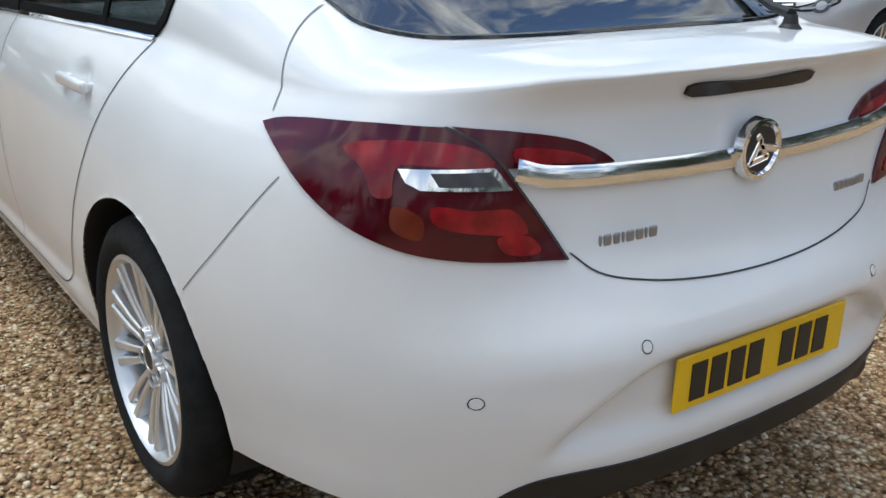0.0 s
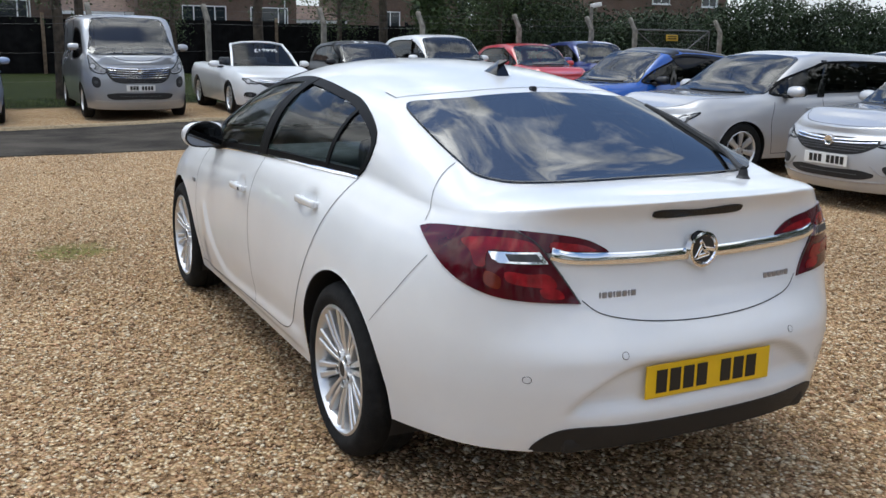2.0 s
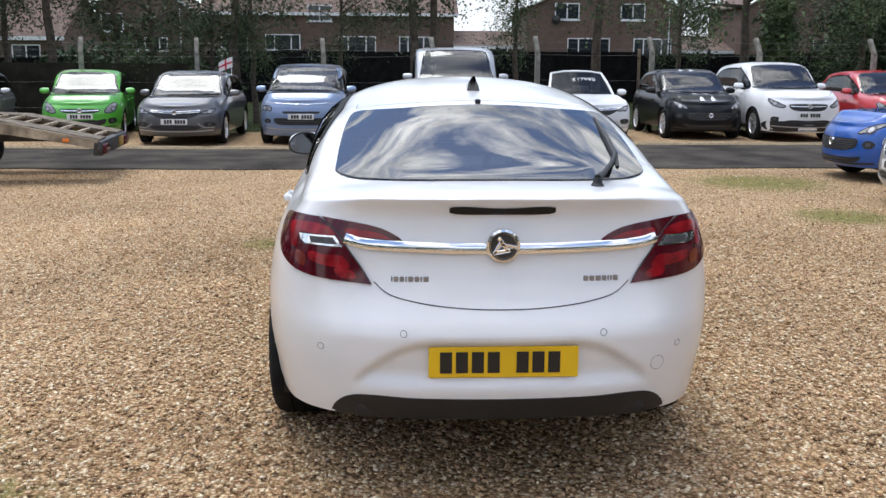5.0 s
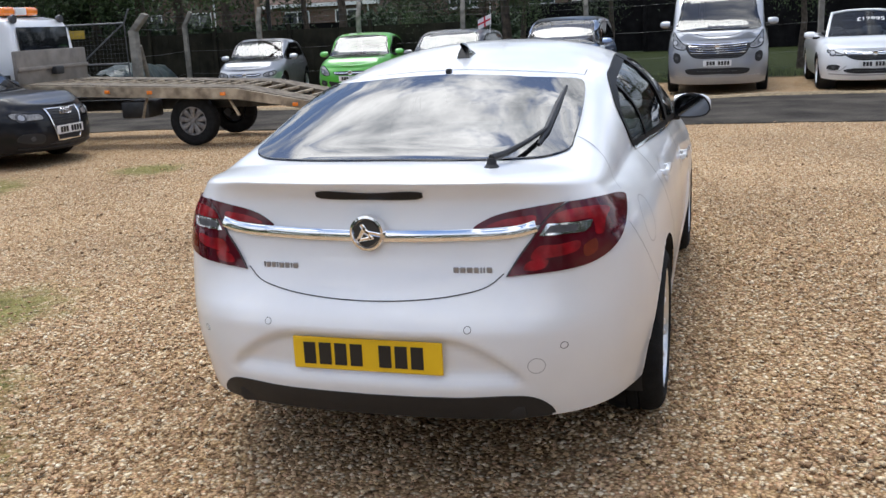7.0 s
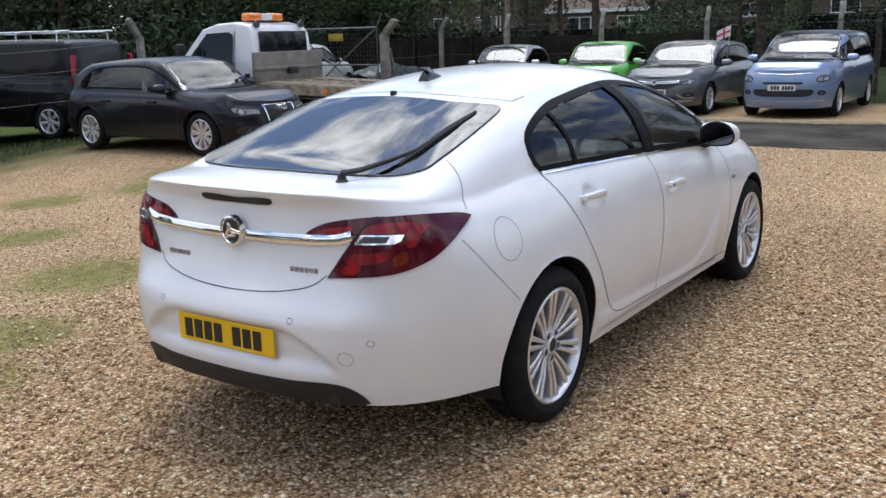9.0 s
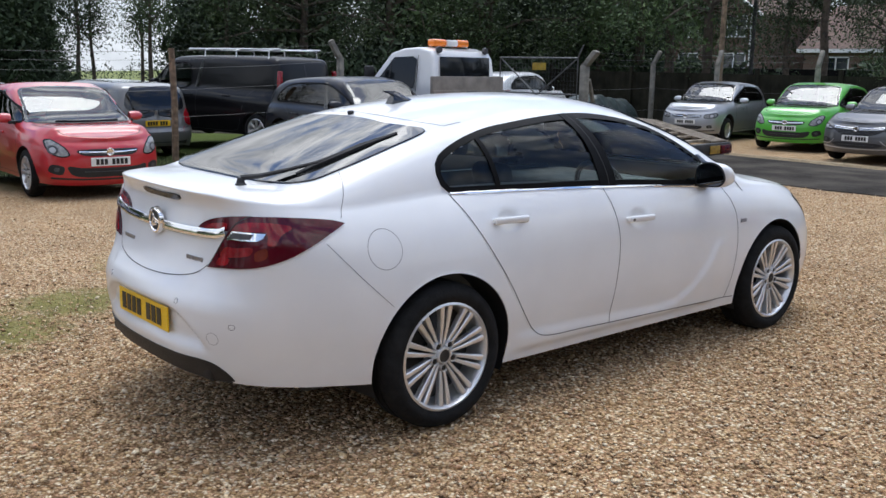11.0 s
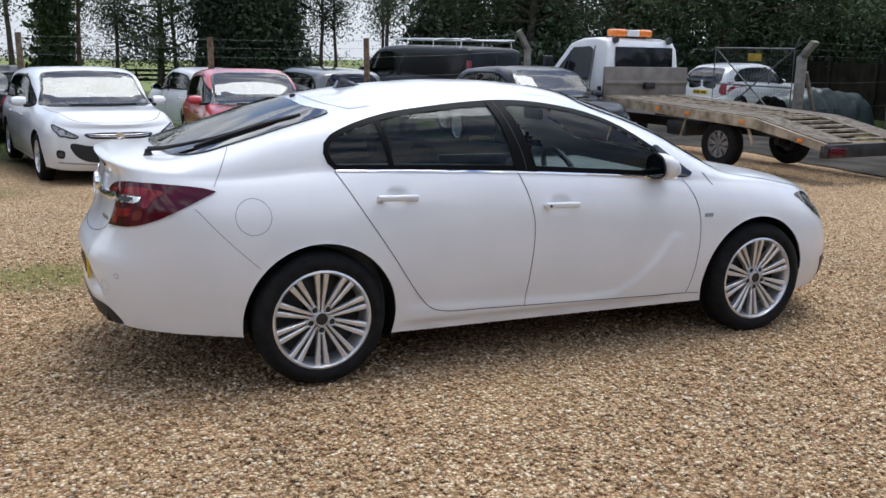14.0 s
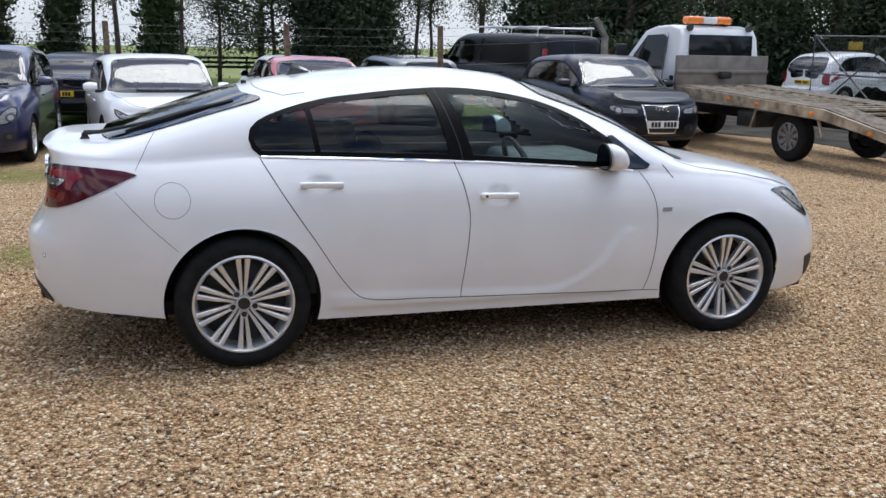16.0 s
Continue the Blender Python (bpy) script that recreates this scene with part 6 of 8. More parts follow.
def rear_face(car, sk, sp):
    """Rear window, tail lamps, plate and bumper line of a car seen from behind."""
    w, H, x0 = sp["w"], sp["H"], sp["x0"]
    rw = flow([(0.68 * w, 0.66 * H), (0.60 * w, 0.87 * H), (0, 0.90 * H), (-0.60 * w, 0.87 * H), (-0.68 * w, 0.66 * H), (0, 0.635 * H)], 50, True)
    part("rear_window", sk.patch("rear", rw, 0.006, 0.006, 0.07), GLOSSBLACK, car)
    for s in (1, -1):
        part("tail_lamp", sk.patch("rear", flow([(s * 0.70 * w, 0.60 * H), (s * 0.90 * w, 0.66 * H), (s * 0.95 * w, 0.56 * H), (s * 0.90 * w, 0.44 * H), (s * 0.72 * w, 0.46 * H)], 26, True), 0.006, 0.008, 0.05), LAMPBRIGHT, car)
    plate(car, sk, "rear", 0, 0.47 * H, 0.52, 0.111, YELLOWPLATE, PLATE_BARS, 0.012)
    part("panel_gap", sk.strip("rear", flow([(0.8 * w, 0.42 * H), (0.4 * w, 0.36 * H), (0, 0.35 * H), (-0.4 * w, 0.36 * H), (-0.8 * w, 0.42 * H)], 30), 0.01), GAP, car)
    part("rear_bumper_skirt", sk.patch("rear", [(0.7 * w, 0.30), (0.7 * w, 0.37), (-0.7 * w, 0.37), (-0.7 * w, 0.30)], 0.006, 0.006, 0.08), BLACK, car)


def facing(x, y, wb, deg, front=True):
    """The pose that brings a car's front (or rear) axle to x, y, heading deg from +x."""
    a = radians(deg)
    d = wb if front else 0.0
    return pose(x - d * math.cos(a), y - d * math.sin(a), float(lie(x, y)), 0, 0, deg)


HATCH = dict(L=4.02, W=1.74, H=1.48, wb=2.51, fo=0.82)
ROW = "row of parked cars"
S = spec_of
# across the drive
MPV = S(4.6, 1.83, 1.63, 2.84, 0.86, xs=2.75, xr=1.75, nose=0.53, tail="estate")
parked("people_carrier", "pale metallic blue people carrier parked across the drive", MPV, PALEBLUE, facing(16.1, 2.22, 2.84, 180), group=ROW, tyre=0.33, face="people", roof=BLACKPAINT)
parked("hatchback_car", "dark metallic grey hatchback with a small flag on its window", S(4.37, 1.81, 1.485, 2.66, 0.9), GREY, facing(16.0, 4.72, 2.66, 180), group=ROW, face="winged")
parked("hatchback_car", "bright green small hatchback parked beside the fence", S(**HATCH), GREEN, facing(17.3, 7.15, 2.51, 190), group=ROW)
parked("hatchback_car", "pale silver older three-door hatchback beside the fence", S(3.82, 1.65, 1.44, 2.49, 0.78), SILVER, facing(17.6, 10.0, 2.49, 192), "seven", group=ROW, face="older", tyre=0.29, rimr=0.18)
parked("hatchback_car", "small black hatchback with two white bonnet stripes", S(3.7, 1.72, 1.48, 2.31, 0.73), BLACKPAINT, facing(16.4, -6.35, 2.31, 180), group=ROW, stripes=True, face="oval")
parked("crossover_car", "white crossover with black lower cladding across the drive", S(4.28, 1.78, 1.65, 2.555, 0.9, nose=0.52, arch=0.40), WHITE, facing(16.1, -8.27, 2.555, 180), group=ROW, face="crossover", tyre=0.345, lower=BLACK)
parked("hatchback_car", "bright red small hatchback parked by the wire fence", S(**HATCH), RED, facing(16.3, -10.8, 2.51, 176), group=ROW)
parked("crossover_car", "deep blue small crossover parked by the wire fence", S(4.1, 1.77, 1.56, 2.55, 0.85, nose=0.53), DEEPBLUE, facing(17.4, -13.4, 2.55, 172), group=ROW, face="crossover")
# the row on the near side of the drive, noses towards the white car
FRONTS = "row of cars facing the yard"
parked("hatchback_car", "silver hatchback with chrome grille bars and dark windows", S(4.37, 1.81, 1.485, 2.66, 0.93), PALESILVER, facing(3.34, -6.42, 2.66, 90), group=FRONTS, face="winged", near_yard=True)
parked("large_hatchback", "light silver large hatchback with chrome-edged grille", S(4.84, 1.856, 1.49, 2.737, 0.96, xs=2.45, xr=1.6), PALESILVER, facing(6.05, -6.15, 2.737, 90), "seven", group=FRONTS, face="framed", tyre=0.335, rimr=0.225, near_yard=True)
parked("hatchback_car", "bright blue small hatchback with a black roof", S(3.7, 1.72, 1.48, 2.31, 0.73), BLUE, facing(8.95, -6.55, 2.31, 92), group=FRONTS, roof=BLACKPAINT, mirror_mat=BLACKPAINT, face="oval", near_yard=True)
parked("estate_car", "white estate car parked behind the silver cars", S(4.6, 1.8, 1.5, 2.68, 0.9, tail="estate"), WHITE, facing(8.6, -12.2, 2.68, 90), group=FRONTS)
# the row along the north fence
NORTH = "row of cars along the wire fence"
black_hatch, black_skin = parked("hatchback_car", "black three-door hatchback with a large framed grille", S(4.2, 1.77, 1.42, 2.58, 0.84, nose=0.505), NAVY, facing(6.82, 7.97, 2.58, -90), "cap", group=NORTH, side_glass=TINTED, face="shield", near_yard=True)
GZ = 0.485 * 1.42
shield = crisp([(0.30, GZ + 0.03), (-0.30, GZ + 0.03), (-0.285, GZ - 0.10), (-0.215, GZ - 0.37), (0.215, GZ - 0.37), (0.285, GZ - 0.10)], 0.04)
frame_grille = part("grille_panel", black_skin.patch("front", shield, 0.009, 0.01, 0.06), BLACK, black_hatch)
part("grille_frame", black_skin.strip("front", shield, 0.024, 0.010, True, 0.008), CHROME, frame_grille)
for k in range(5):
    part("grille_slat", black_skin.strip("front", [(a, GZ - 0.01 - 0.035 * k) for a in np.linspace(-0.26, 0.26, 12)], 0.008, 0.010, False, 0.004), DARKMETAL, frame_grille)
for k in range(4):
    p = black_skin.on("front", -0.075 + 0.05 * k, GZ - 0.03, 0.024)[0]
    part("badge_ring", moved(lathe([(0.036 + 0.006 * math.cos(a), 0.006 * math.sin(a)) for a in np.linspace(0, 2 * math.pi, 7)], 20), pose(p.x, p.y, p.z, 0, 0, 90)), CHROME, frame_grille)
parked("hatchback_car", "red five-door small hatchback facing the yard", S(4.0, 1.74, 1.48, 2.51, 0.84, xs=2.35, xr=1.45, nose=0.51), RED, facing(2.08, 9.15, 2.51, -91), group=NORTH, near_yard=True)
parked("coupe_car", "white three-door coupe with dark lower grille", S(4.47, 1.84, 1.48, 2.695, 0.95), WHITE, facing(-0.25, 8.75, 2.695, -82), group=NORTH, face="coupe", near_yard=True)
parked("hatchback_car", "dark blue small people carrier facing the yard", S(4.3, 1.8, 1.58, 2.65, 0.88, nose=0.5), INKBLUE, facing(-2.94, 9.0, 2.65, -92), group=NORTH)
# beyond the wire fence, tails to the yard
BEYOND = "vehicles parked beyond the wire fence"
parked("estate_car", "grey estate car with dark windows beyond the fence", S(4.5, 1.75, 1.5, 2.65, 0.9, tail="estate"), mat("stone_grey_paint", (0.16, 0.16, 0.155), 0.35, 0.4, coat=1.0), facing(4.95, 14.4, 2.65, 95, False), "seven", face=None, back=True, group=BEYOND)
parked("hatchback_car", "white hatchback with its tail to the fence", S(4.0, 1.72, 1.45, 2.5, 0.85), WHITE, facing(2.8, 16.05, 2.5, 100, False), "seven", face=None, back=True, group=BEYOND)
parked("saloon_car", "black saloon car with red tail lamps beyond the fence", S(4.6, 1.78, 1.45, 2.7, 0.9, tail="saloon"), BLACKPAINT, facing(-2.05, 15.5, 2.7, 80, False), "seven", face=None, back=True, group=BEYOND)
parked("crossover_car", "white compact crossover beyond the wire gate", S(4.13, 1.77, 1.58, 2.53, 0.85), WHITE, facing(17.2, 17.0, 2.53, 12, False), "seven", face=None, back=True, group=BEYOND)

# ---- vans ----
VAN = S(4.95, 1.95, 1.96, 3.1, 0.92, xs=3.35, xr=2.6, nose=0.515, tail="van", arch=0.375, bonnet=0.61)
VAN["rearglass"] = [(VAN["x0"] + 0.08, 0), (VAN["x0"] + 0.09, 0.3), (VAN["x0"] + 0.12, 0.3), (VAN["x0"] + 0.13, 0)]
VAN["form"] = [(1, 0), (0.985, 0.3), (0.955, 0.65), (0.93, 0.86), (0.88, 0.945), (0.76, 0.978), (0.4, 0.996), (0, 1)]
VAN["dlo"] = [(1.75, 1.16), (1.72, 1.60), (1.82, 1.68), (2.5, 1.66), (2.72, 1.58), (3.02, 1.20), (2.9, 1.13)]
parked("panel_van", "silver panel van with a wide black-slatted grille", VAN, SILVER, facing(16.15, -0.98, 3.1, 180), "seven", group=ROW, tyre=0.335, rimr=0.2, category="van", face="van")
BVAN = S(4.75, 1.9, 1.78, 3.2, 0.85, xs=3.3, xr=2.5, nose=0.5, tail="van")
BVAN["rearglass"] = VAN["rearglass"]
BVAN["form"] = VAN["form"]
BVAN["dlo"] = [(1.9, 1.15), (1.88, 1.55), (1.98, 1.62), (2.5, 1.6), (2.7, 1.52), (3.0, 1.18), (2.9, 1.12)]
bvan, bvan_skin = parked("panel_van", "black panel van with a silver roof rack beyond the fence", BVAN, BLACKPAINT, facing(7.65, 13.1, 3.2, 106, False), "seven", face=None, group=BEYOND, category="van")
for s in (1, -1):
    bl = part("tail_lamp", moved(box(-0.05, 0.05, -0.035, 0.035, -0.33, 0.33, 0.02, 2), pose(BVAN["x0"] + 0.105, s * 0.838, 1.15, s * 5, 2, 0)), LAMPBRIGHT, bvan)
    part("clear_lens", moved(box(-0.053, 0.02, -0.037, 0.037, -0.12, 0.02, 0.015, 2), pose(BVAN["x0"] + 0.103, s * 0.838, 1.15, s * 5, 2, 0)), LAMPGREY, bl)
    part("rack_rail", tube([(-0.4, s * 0.6, 1.90), (2.2, s * 0.6, 1.90)], 0.018), ALLOY, bvan)
for x in (-0.2, 0.7, 1.6):
    part("rack_bar", tube([(x, -0.72, 1.70), (x, -0.7, 1.88), (x, 0.7, 1.88), (x, 0.72, 1.70)], 0.016), ALLOY, bvan)
part("rear_door_gap", bvan_skin.strip("rear", [(0, 0.5), (0, 1.0), (0, 1.6)], 0.012), GAP, bvan)
plate(bvan, bvan_skin, "rear", 0.25, 0.72, 0.52, 0.111, YELLOWPLATE, PLATE_BARS)


# ---- the white convertible with its hood down ----
def convertible():
    sp = S(4.7, 1.84, 1.44, 2.695, 0.98, xs=2.35, xr=1.62)
    sp["top"] = [(sp["x0"] + 0.02, 0.84), (sp["x0"] + 0.2, 0.93), (sp["x0"] + 0.8, 0.96), (0.2, 0.955), (1.40, 0.945), (2.2, 0.94), (2.45, 0.945), (3.0, 0.86), (sp["x1"] - 0.12, sp["nz"] + 0.05), (sp["x1"], sp["nz"])]
    m = facing(15.95, -3.7, 2.695, 180)
    car = thing("convertible_car", "white convertible with its hood down and a price on the windscreen", "car", ROW, "", m)
    sk = Skin(sp, 96, 22, 14)
    open_top = flow([(0.15, 0), (0.2, 0.6), (0.4, 0.68), (2.0, 0.68), (2.1, 0.6), (2.15, 0), (2.1, -0.6), (2.0, -0.68), (0.4, -0.68), (0.2, -0.6)], 50, True)
    part("body", sk.body([("top", open_top)], sp["arches"]), WHITE, car, sharp=50)
    part("cabin_rim", ring_patch(sk, "top", open_top, 0.05), BLACK, car)
    for x, z, r in sp["arches"]:
        for s in (-1, 1):
            part("wheel_arch_liner", moved(lathe([(r + 0.01, 0.0), (r + 0.01, -0.3), (0.0, -0.3)], 30), pose(x, s * 0.86, z, 0, 0, 0 if s > 0 else 180)), BLACK, car)
    part("underside", box(sp["x0"] + 0.4, sp["x1"] - 0.4, -0.6, 0.6, 0.22, 0.3, 0.02), BLACK, car)
    for x in (0.0, 2.695):
        for s in (1, -1):
            wheel(car, x, s, 0.895, 0.33, 0.23, 0.2, "five", ALLOY)
    cabin(car, 0.2, 1.95, 0.68, 0.32, 0.93)
    # raked windscreen in its frame
    foot = [(2.30, 0.70, 0.93), (2.44, 0.4, 0.95), (2.48, 0, 0.955), (2.44, -0.4, 0.95), (2.30, -0.70, 0.93)]
    head = [(1.66, 0.56, 1.37), (1.62, 0.3, 1.41), (1.60, 0, 1.42), (1.62, -0.3, 1.41), (1.66, -0.56, 1.37)]
    fr = part("screen_frame", join(tube([foot[0], (2.0, 0.63, 1.17), head[0], head[1], head[2], head[3], head[4], (2.0, -0.63, 1.17), foot[4]], 0.028)), WHITE, car)
    n = 5
    part("windscreen", (foot + head, [(n + k, n + k + 1, k + 1, k) for k in range(n - 1)]), CONVERTGLASS, car)
    part("dark_hood", box(0.0, 0.32, -0.62, 0.62, 0.9, 1.0, 0.05, 3), BLACK, car)
    txt = bpy.data.curves.new("price", "FONT")
    txt.body, txt.size, txt.extrude, txt.align_x, txt.align_y = "\u00a317995", 0.17, 0.001, "CENTER", "CENTER"
    txt.materials.append(WHITEPLATE)
    tx = new("price_lettering", txt)
    tx.parent = car
    tx.matrix_basis = Matrix.Translation((1.93, 0.12, 1.245)) @ Matrix(((0, -0.84, 0.54), (1, 0, 0), (0, 0.54, 0.84))).to_4x4()
    tagged(tx, "white price lettering")
    door_mirror(car, sp["xs"] - 0.42, 0.84, 0.93, WHITE, 0.95)
    front_face(car, sk, sp, "winged", WHITEPLATE)


convertible()


def flag():
    """A small flag, white with a red cross, on a stick from the grey car's window."""
    fl = thing("flag", "small white flag with a red cross on a stick", "flag", m=pose(17.3, 3.92, 1.27))
    part("stick", tube([(0, 0, 0), (0.02, -0.03, 0.42)], 0.006), WHITEPLATE, fl)
    n = 12
    def cloth(u0, u1, v0, v1, off, name, material):
        verts, faces = [], []
        for i in range(n + 1):
            for j in range(5):
                u, v = u0 + (u1 - u0) * i / n, v0 + (v1 - v0) * j / 4
                verts.append((0.02 + off + 0.03 * math.sin(9 * u), -0.03 + u * 0.95, 0.42 - v - 0.45 * u + 0.02 * math.sin(7 * u)))
        for i in range(n):
            for j in range(4):
                q = i * 5 + j
                faces.append((q, q + 1, q + 6, q + 5))
        part(name, (verts, faces), material, fl)
    cloth(0, 0.32, 0, 0.22, 0, "cloth", mat("flag_white", (0.75, 0.72, 0.72), 0.8, var=0.05))
    for off in (-0.004, 0.004):
        cloth(0, 0.32, 0.09, 0.13, off, "red_band", mat("flag_red", (0.55, 0.03, 0.05), 0.8, var=0.05))
        cloth(0.14, 0.18, 0, 0.22, off, "red_band", MATS["flag_red"])


flag()


# ---- recovery truck ----
WORN = mat("worn_alloy_bed", (0.30, 0.23, 0.15), 0.65, 0.0, var=0.45, scale=6, bump=0.4, bscale=40, col2=(0.47, 0.385, 0.27))
TREADWOOD = mat("weathered_deck", (0.12, 0.09, 0.06), 0.85, var=0.45, scale=9, bump=0.6, bscale=50, col2=(0.22, 0.18, 0.13))
CONCRETE = mat("weathered_concrete", (0.20, 0.185, 0.155), 0.9, var=0.3, scale=7, bump=0.5, bscale=60)
TIMBER = mat("old_post_wood", (0.20, 0.14, 0.09), 0.9, var=0.4, scale=12, bump=0.5, bscale=70)
WIRE = mat("galvanised_wire", (0.16, 0.16, 0.16), 0.6, 0.6, var=0.2)


def recovery_truck():
    tr = thing("recovery_truck", "white recovery truck with a worn sloping flatbed and amber light bar", "truck", m=pose(9.17, 6.3, 0, 0, 0, 96.4))
    hw = 0.98
    # deck: level part to the bend behind the rear axle, then a falling tail; x forward from the rear axle
    def deck(x):
        return float(np.interp(x, [-2.0, -0.75, 2.6], [0.55, 0.80, 0.95]))
    for s in (1, -1):
        beam = []
        for x in (2.6, 1.0, 0.0, -0.75, -1.4, -2.0):
            beam.append(x)
        verts, faces = [], []
        for x in beam:
            z = deck(x)
            h = 0.15 if x > -1 else 0.12
            verts += [(x, s * (hw - 0.05), z - h), (x, s * hw, z - h), (x, s * hw, z), (x, s * (hw - 0.05), z)]
        for i in range(len(beam) - 1):
            for k in range(4):
                a, b = i * 4 + k, i * 4 + (k + 1) % 4
                faces.append((a, b, b + 4, a + 4))
        faces += [(0, 1, 2, 3), tuple(reversed(range(len(verts) - 4, len(verts))))]
        part("side_rail", (verts, faces), WORN, tr, smooth=False)
        for y0, y1 in ((0.42, 0.92),):
            verts, faces = [], []
            for x in beam:
                verts += [(x, s * y0, deck(x) + 0.012), (x, s * y1, deck(x) + 0.012), (x, s * y1, deck(x) - 0.03), (x, s * y0, deck(x) - 0.03)]
            for i in range(len(beam) - 1):
                for k in range(4):
                    a, b = i * 4 + k, i * 4 + (k + 1) % 4
                    faces.append((a, b, b + 4, a + 4))
            faces += [(0, 1, 2, 3), tuple(reversed(range(len(verts) - 4, len(verts))))]
            part("wheel_track", (verts, faces), TREADWOOD, tr, smooth=False)
        for x in (1.2, 0.55, -0.55, -1.6):
            part("side_marker", box(x - 0.04, x + 0.04, s * hw - 0.012, s * hw + 0.012, deck(x) - 0.10, deck(x) - 0.05, 0.006), AMBER, tr)
        for x, dx in ((0.62, 0.1), (-0.58, -0.16)):
            part("mudguard_stay", tube([(x, s * 0.9, deck(x) - 0.1), (x + dx, s * 0.92, 0.42)], 0.022), WORN, tr)
        part("tail_lamp", box(-2.085, -2.04, min(s * 0.62, s * 0.95), max(s * 0.62, s * 0.95), 0.37, 0.50, 0.01), LAMPRED, tr)
        part("chassis_rail", box(-1.4, 3.5, s * 0.36, s * 0.44, 0.50, 0.66, 0.01), DARKMETAL, tr)
    for x in np.arange(-1.85, 2.6, 0.22):
        part("deck_rung", moved(box(-0.025, 0.025, -0.43, 0.43, -0.03, 0.008, 0.004, 1), pose(x, 0, deck(x))), WORN, tr)
    part("tail_beam", box(-2.05, -1.93, -0.98, 0.98, 0.35, 0.535, 0.015), DARKMETAL, tr)
    part("number_plate", box(-2.068, -2.05, -0.60, -0.30, 0.38, 0.50, 0.003), mat("dirty_yellow_plate", (0.30, 0.19, 0.03), 0.6, var=0.3, scale=14), tr)
    part("tool_box", box(0.62, 1.05, 0.45, 0.92, 0.42, 0.66, 0.03), DARKMETAL, tr)
    for x in (0.0, 3.75):
        for s in (1, -1):
            wheel(tr, x, s, 0.86, 0.355, 0.2, 0.21, "cap", mat("steel_rim", (0.22, 0.21, 0.20), 0.55, 0.5, var=0.3, scale=20))
            if x == 0.0:
                part("axle_stub", tube([(x, s * 0.45, 0.35), (x, s * 0.7, 0.35)], 0.06), DARKMETAL, tr)
    # headboard behind the cab
    hb = part("headboard", box(2.08, 2.14, -0.96, 0.96, 0.90, 1.44, 0.012), mat("grey_board", (0.24, 0.21, 0.18), 0.6, 0.2, var=0.25, scale=4, bump=0.3, bscale=40), tr)
    hb.matrix_basis = pose(0.5, 0, 0)
    part("headboard_rail", box(2.05, 2.08, -0.96, 0.96, 1.14, 1.20, 0.01), MATS["grey_board"], hb)
    part("winch", box(1.98, 2.08, -0.12, 0.10, 1.06, 1.18, 0.02), DARKMETAL, hb)
    # cab: profile in side view, given width with rounded corners
    prof = [(2.2, 0.55), (2.18, 1.0), (2.22, 1.75), (2.30, 1.88), (2.6, 1.94), (3.0, 1.92), (3.3, 1.84), (3.85, 1.22), (4.15, 1.08), (4.3, 0.9), (4.33, 0.45), (3.6, 0.42), (3.58, 0.6), (3.45, 0.7), (3.05, 0.7), (2.9, 0.6), (2.85, 0.45), (2.3, 0.45)]
    verts, faces = [], []
    rows = ((-0.905, 0.94), (-0.90, 0.97), (-0.88, 0.99), (-0.84, 1.0), (0.84, 1.0), (0.88, 0.99), (0.90, 0.97), (0.905, 0.94))
    pf = np.array(prof)
    mid = np.array([3.2, 1.1])
    for y, k in rows:
        for x, z in pf:
            q = mid + (np.array([x, z]) - mid) * k
            tum = 1 - 0.16 * max(0, (z - 1.15)) / 0.8
            verts.append((q[0], y * tum, q[1]))
    n = len(prof)
    for i in range(len(rows) - 1):
        for k in range(n):
            a, b = i * n + k, i * n + (k + 1) % n
            faces.append((a, a + n, b + n, b))
    faces += [tuple(range(n)), tuple(reversed(range((len(rows) - 1) * n, len(rows) * n)))]
    cab = part("cab", (verts, faces), WHITE, tr, sharp=40)
    cab.matrix_basis = pose(0.5, 0, 0)
    part("rear_cab_window", moved(box(-0.01, 0.01, -0.66, 0.66, -0.225, 0.225, 0.008), pose(2.185, 0, 1.555, 0, 3, 0)), DARKPANE, cab)
    for s in (1, -1):
        win = [(2.62, 1.22), (2.62, 1.72), (2.72, 1.78), (3.2, 1.76), (3.62, 1.30), (3.5, 1.20)]
        ww = [(x, s * (0.905 * (1 - 0.16 * max(0, (z - 1.15)) / 0.8) - 0.0), z) for x, z in win]
        part("cab_side_window", (ww, [tuple(range(6)) if s < 0 else tuple(reversed(range(6)))]), DARKPANE, cab, smooth=False)
        part("window_bar", tube([(3.26, s * 0.895, 1.22), (3.26, s * 0.80, 1.70)], 0.014), BLACK, cab)
        part("door_gap", tube([(2.56, s * 0.905, 0.6), (2.56, s * 0.90, 1.15), (2.58, s * 0.80, 1.8)], 0.006), GAP, cab)
        part("door_handle", box(2.62, 2.74, s * 0.915 - 0.015, s * 0.915 + 0.015, 1.02, 1.05, 0.006), BLACK, cab)
        part("cab_mirror", join(box(3.5, 3.58, min(s * 1.0, s * 1.2), max(s * 1.0, s * 1.2), 1.25, 1.6, 0.03), tube([(3.5, s * 0.88, 1.3), (3.54, s * 1.05, 1.35)], 0.015)), BLACK, cab)
        part("flank_lamp", box(2.24, 2.34, s * 0.905 - 0.01, s * 0.905 + 0.01, 1.0, 1.1, 0.01), BLACK, cab)
    part("windscreen", ([(3.36, 0.66, 1.79), (3.36, -0.66, 1.79), (3.86, -0.80, 1.25), (3.86, 0.80, 1.25)], [(0, 1, 2, 3)]), GLOSSBLACK, cab, smooth=False)
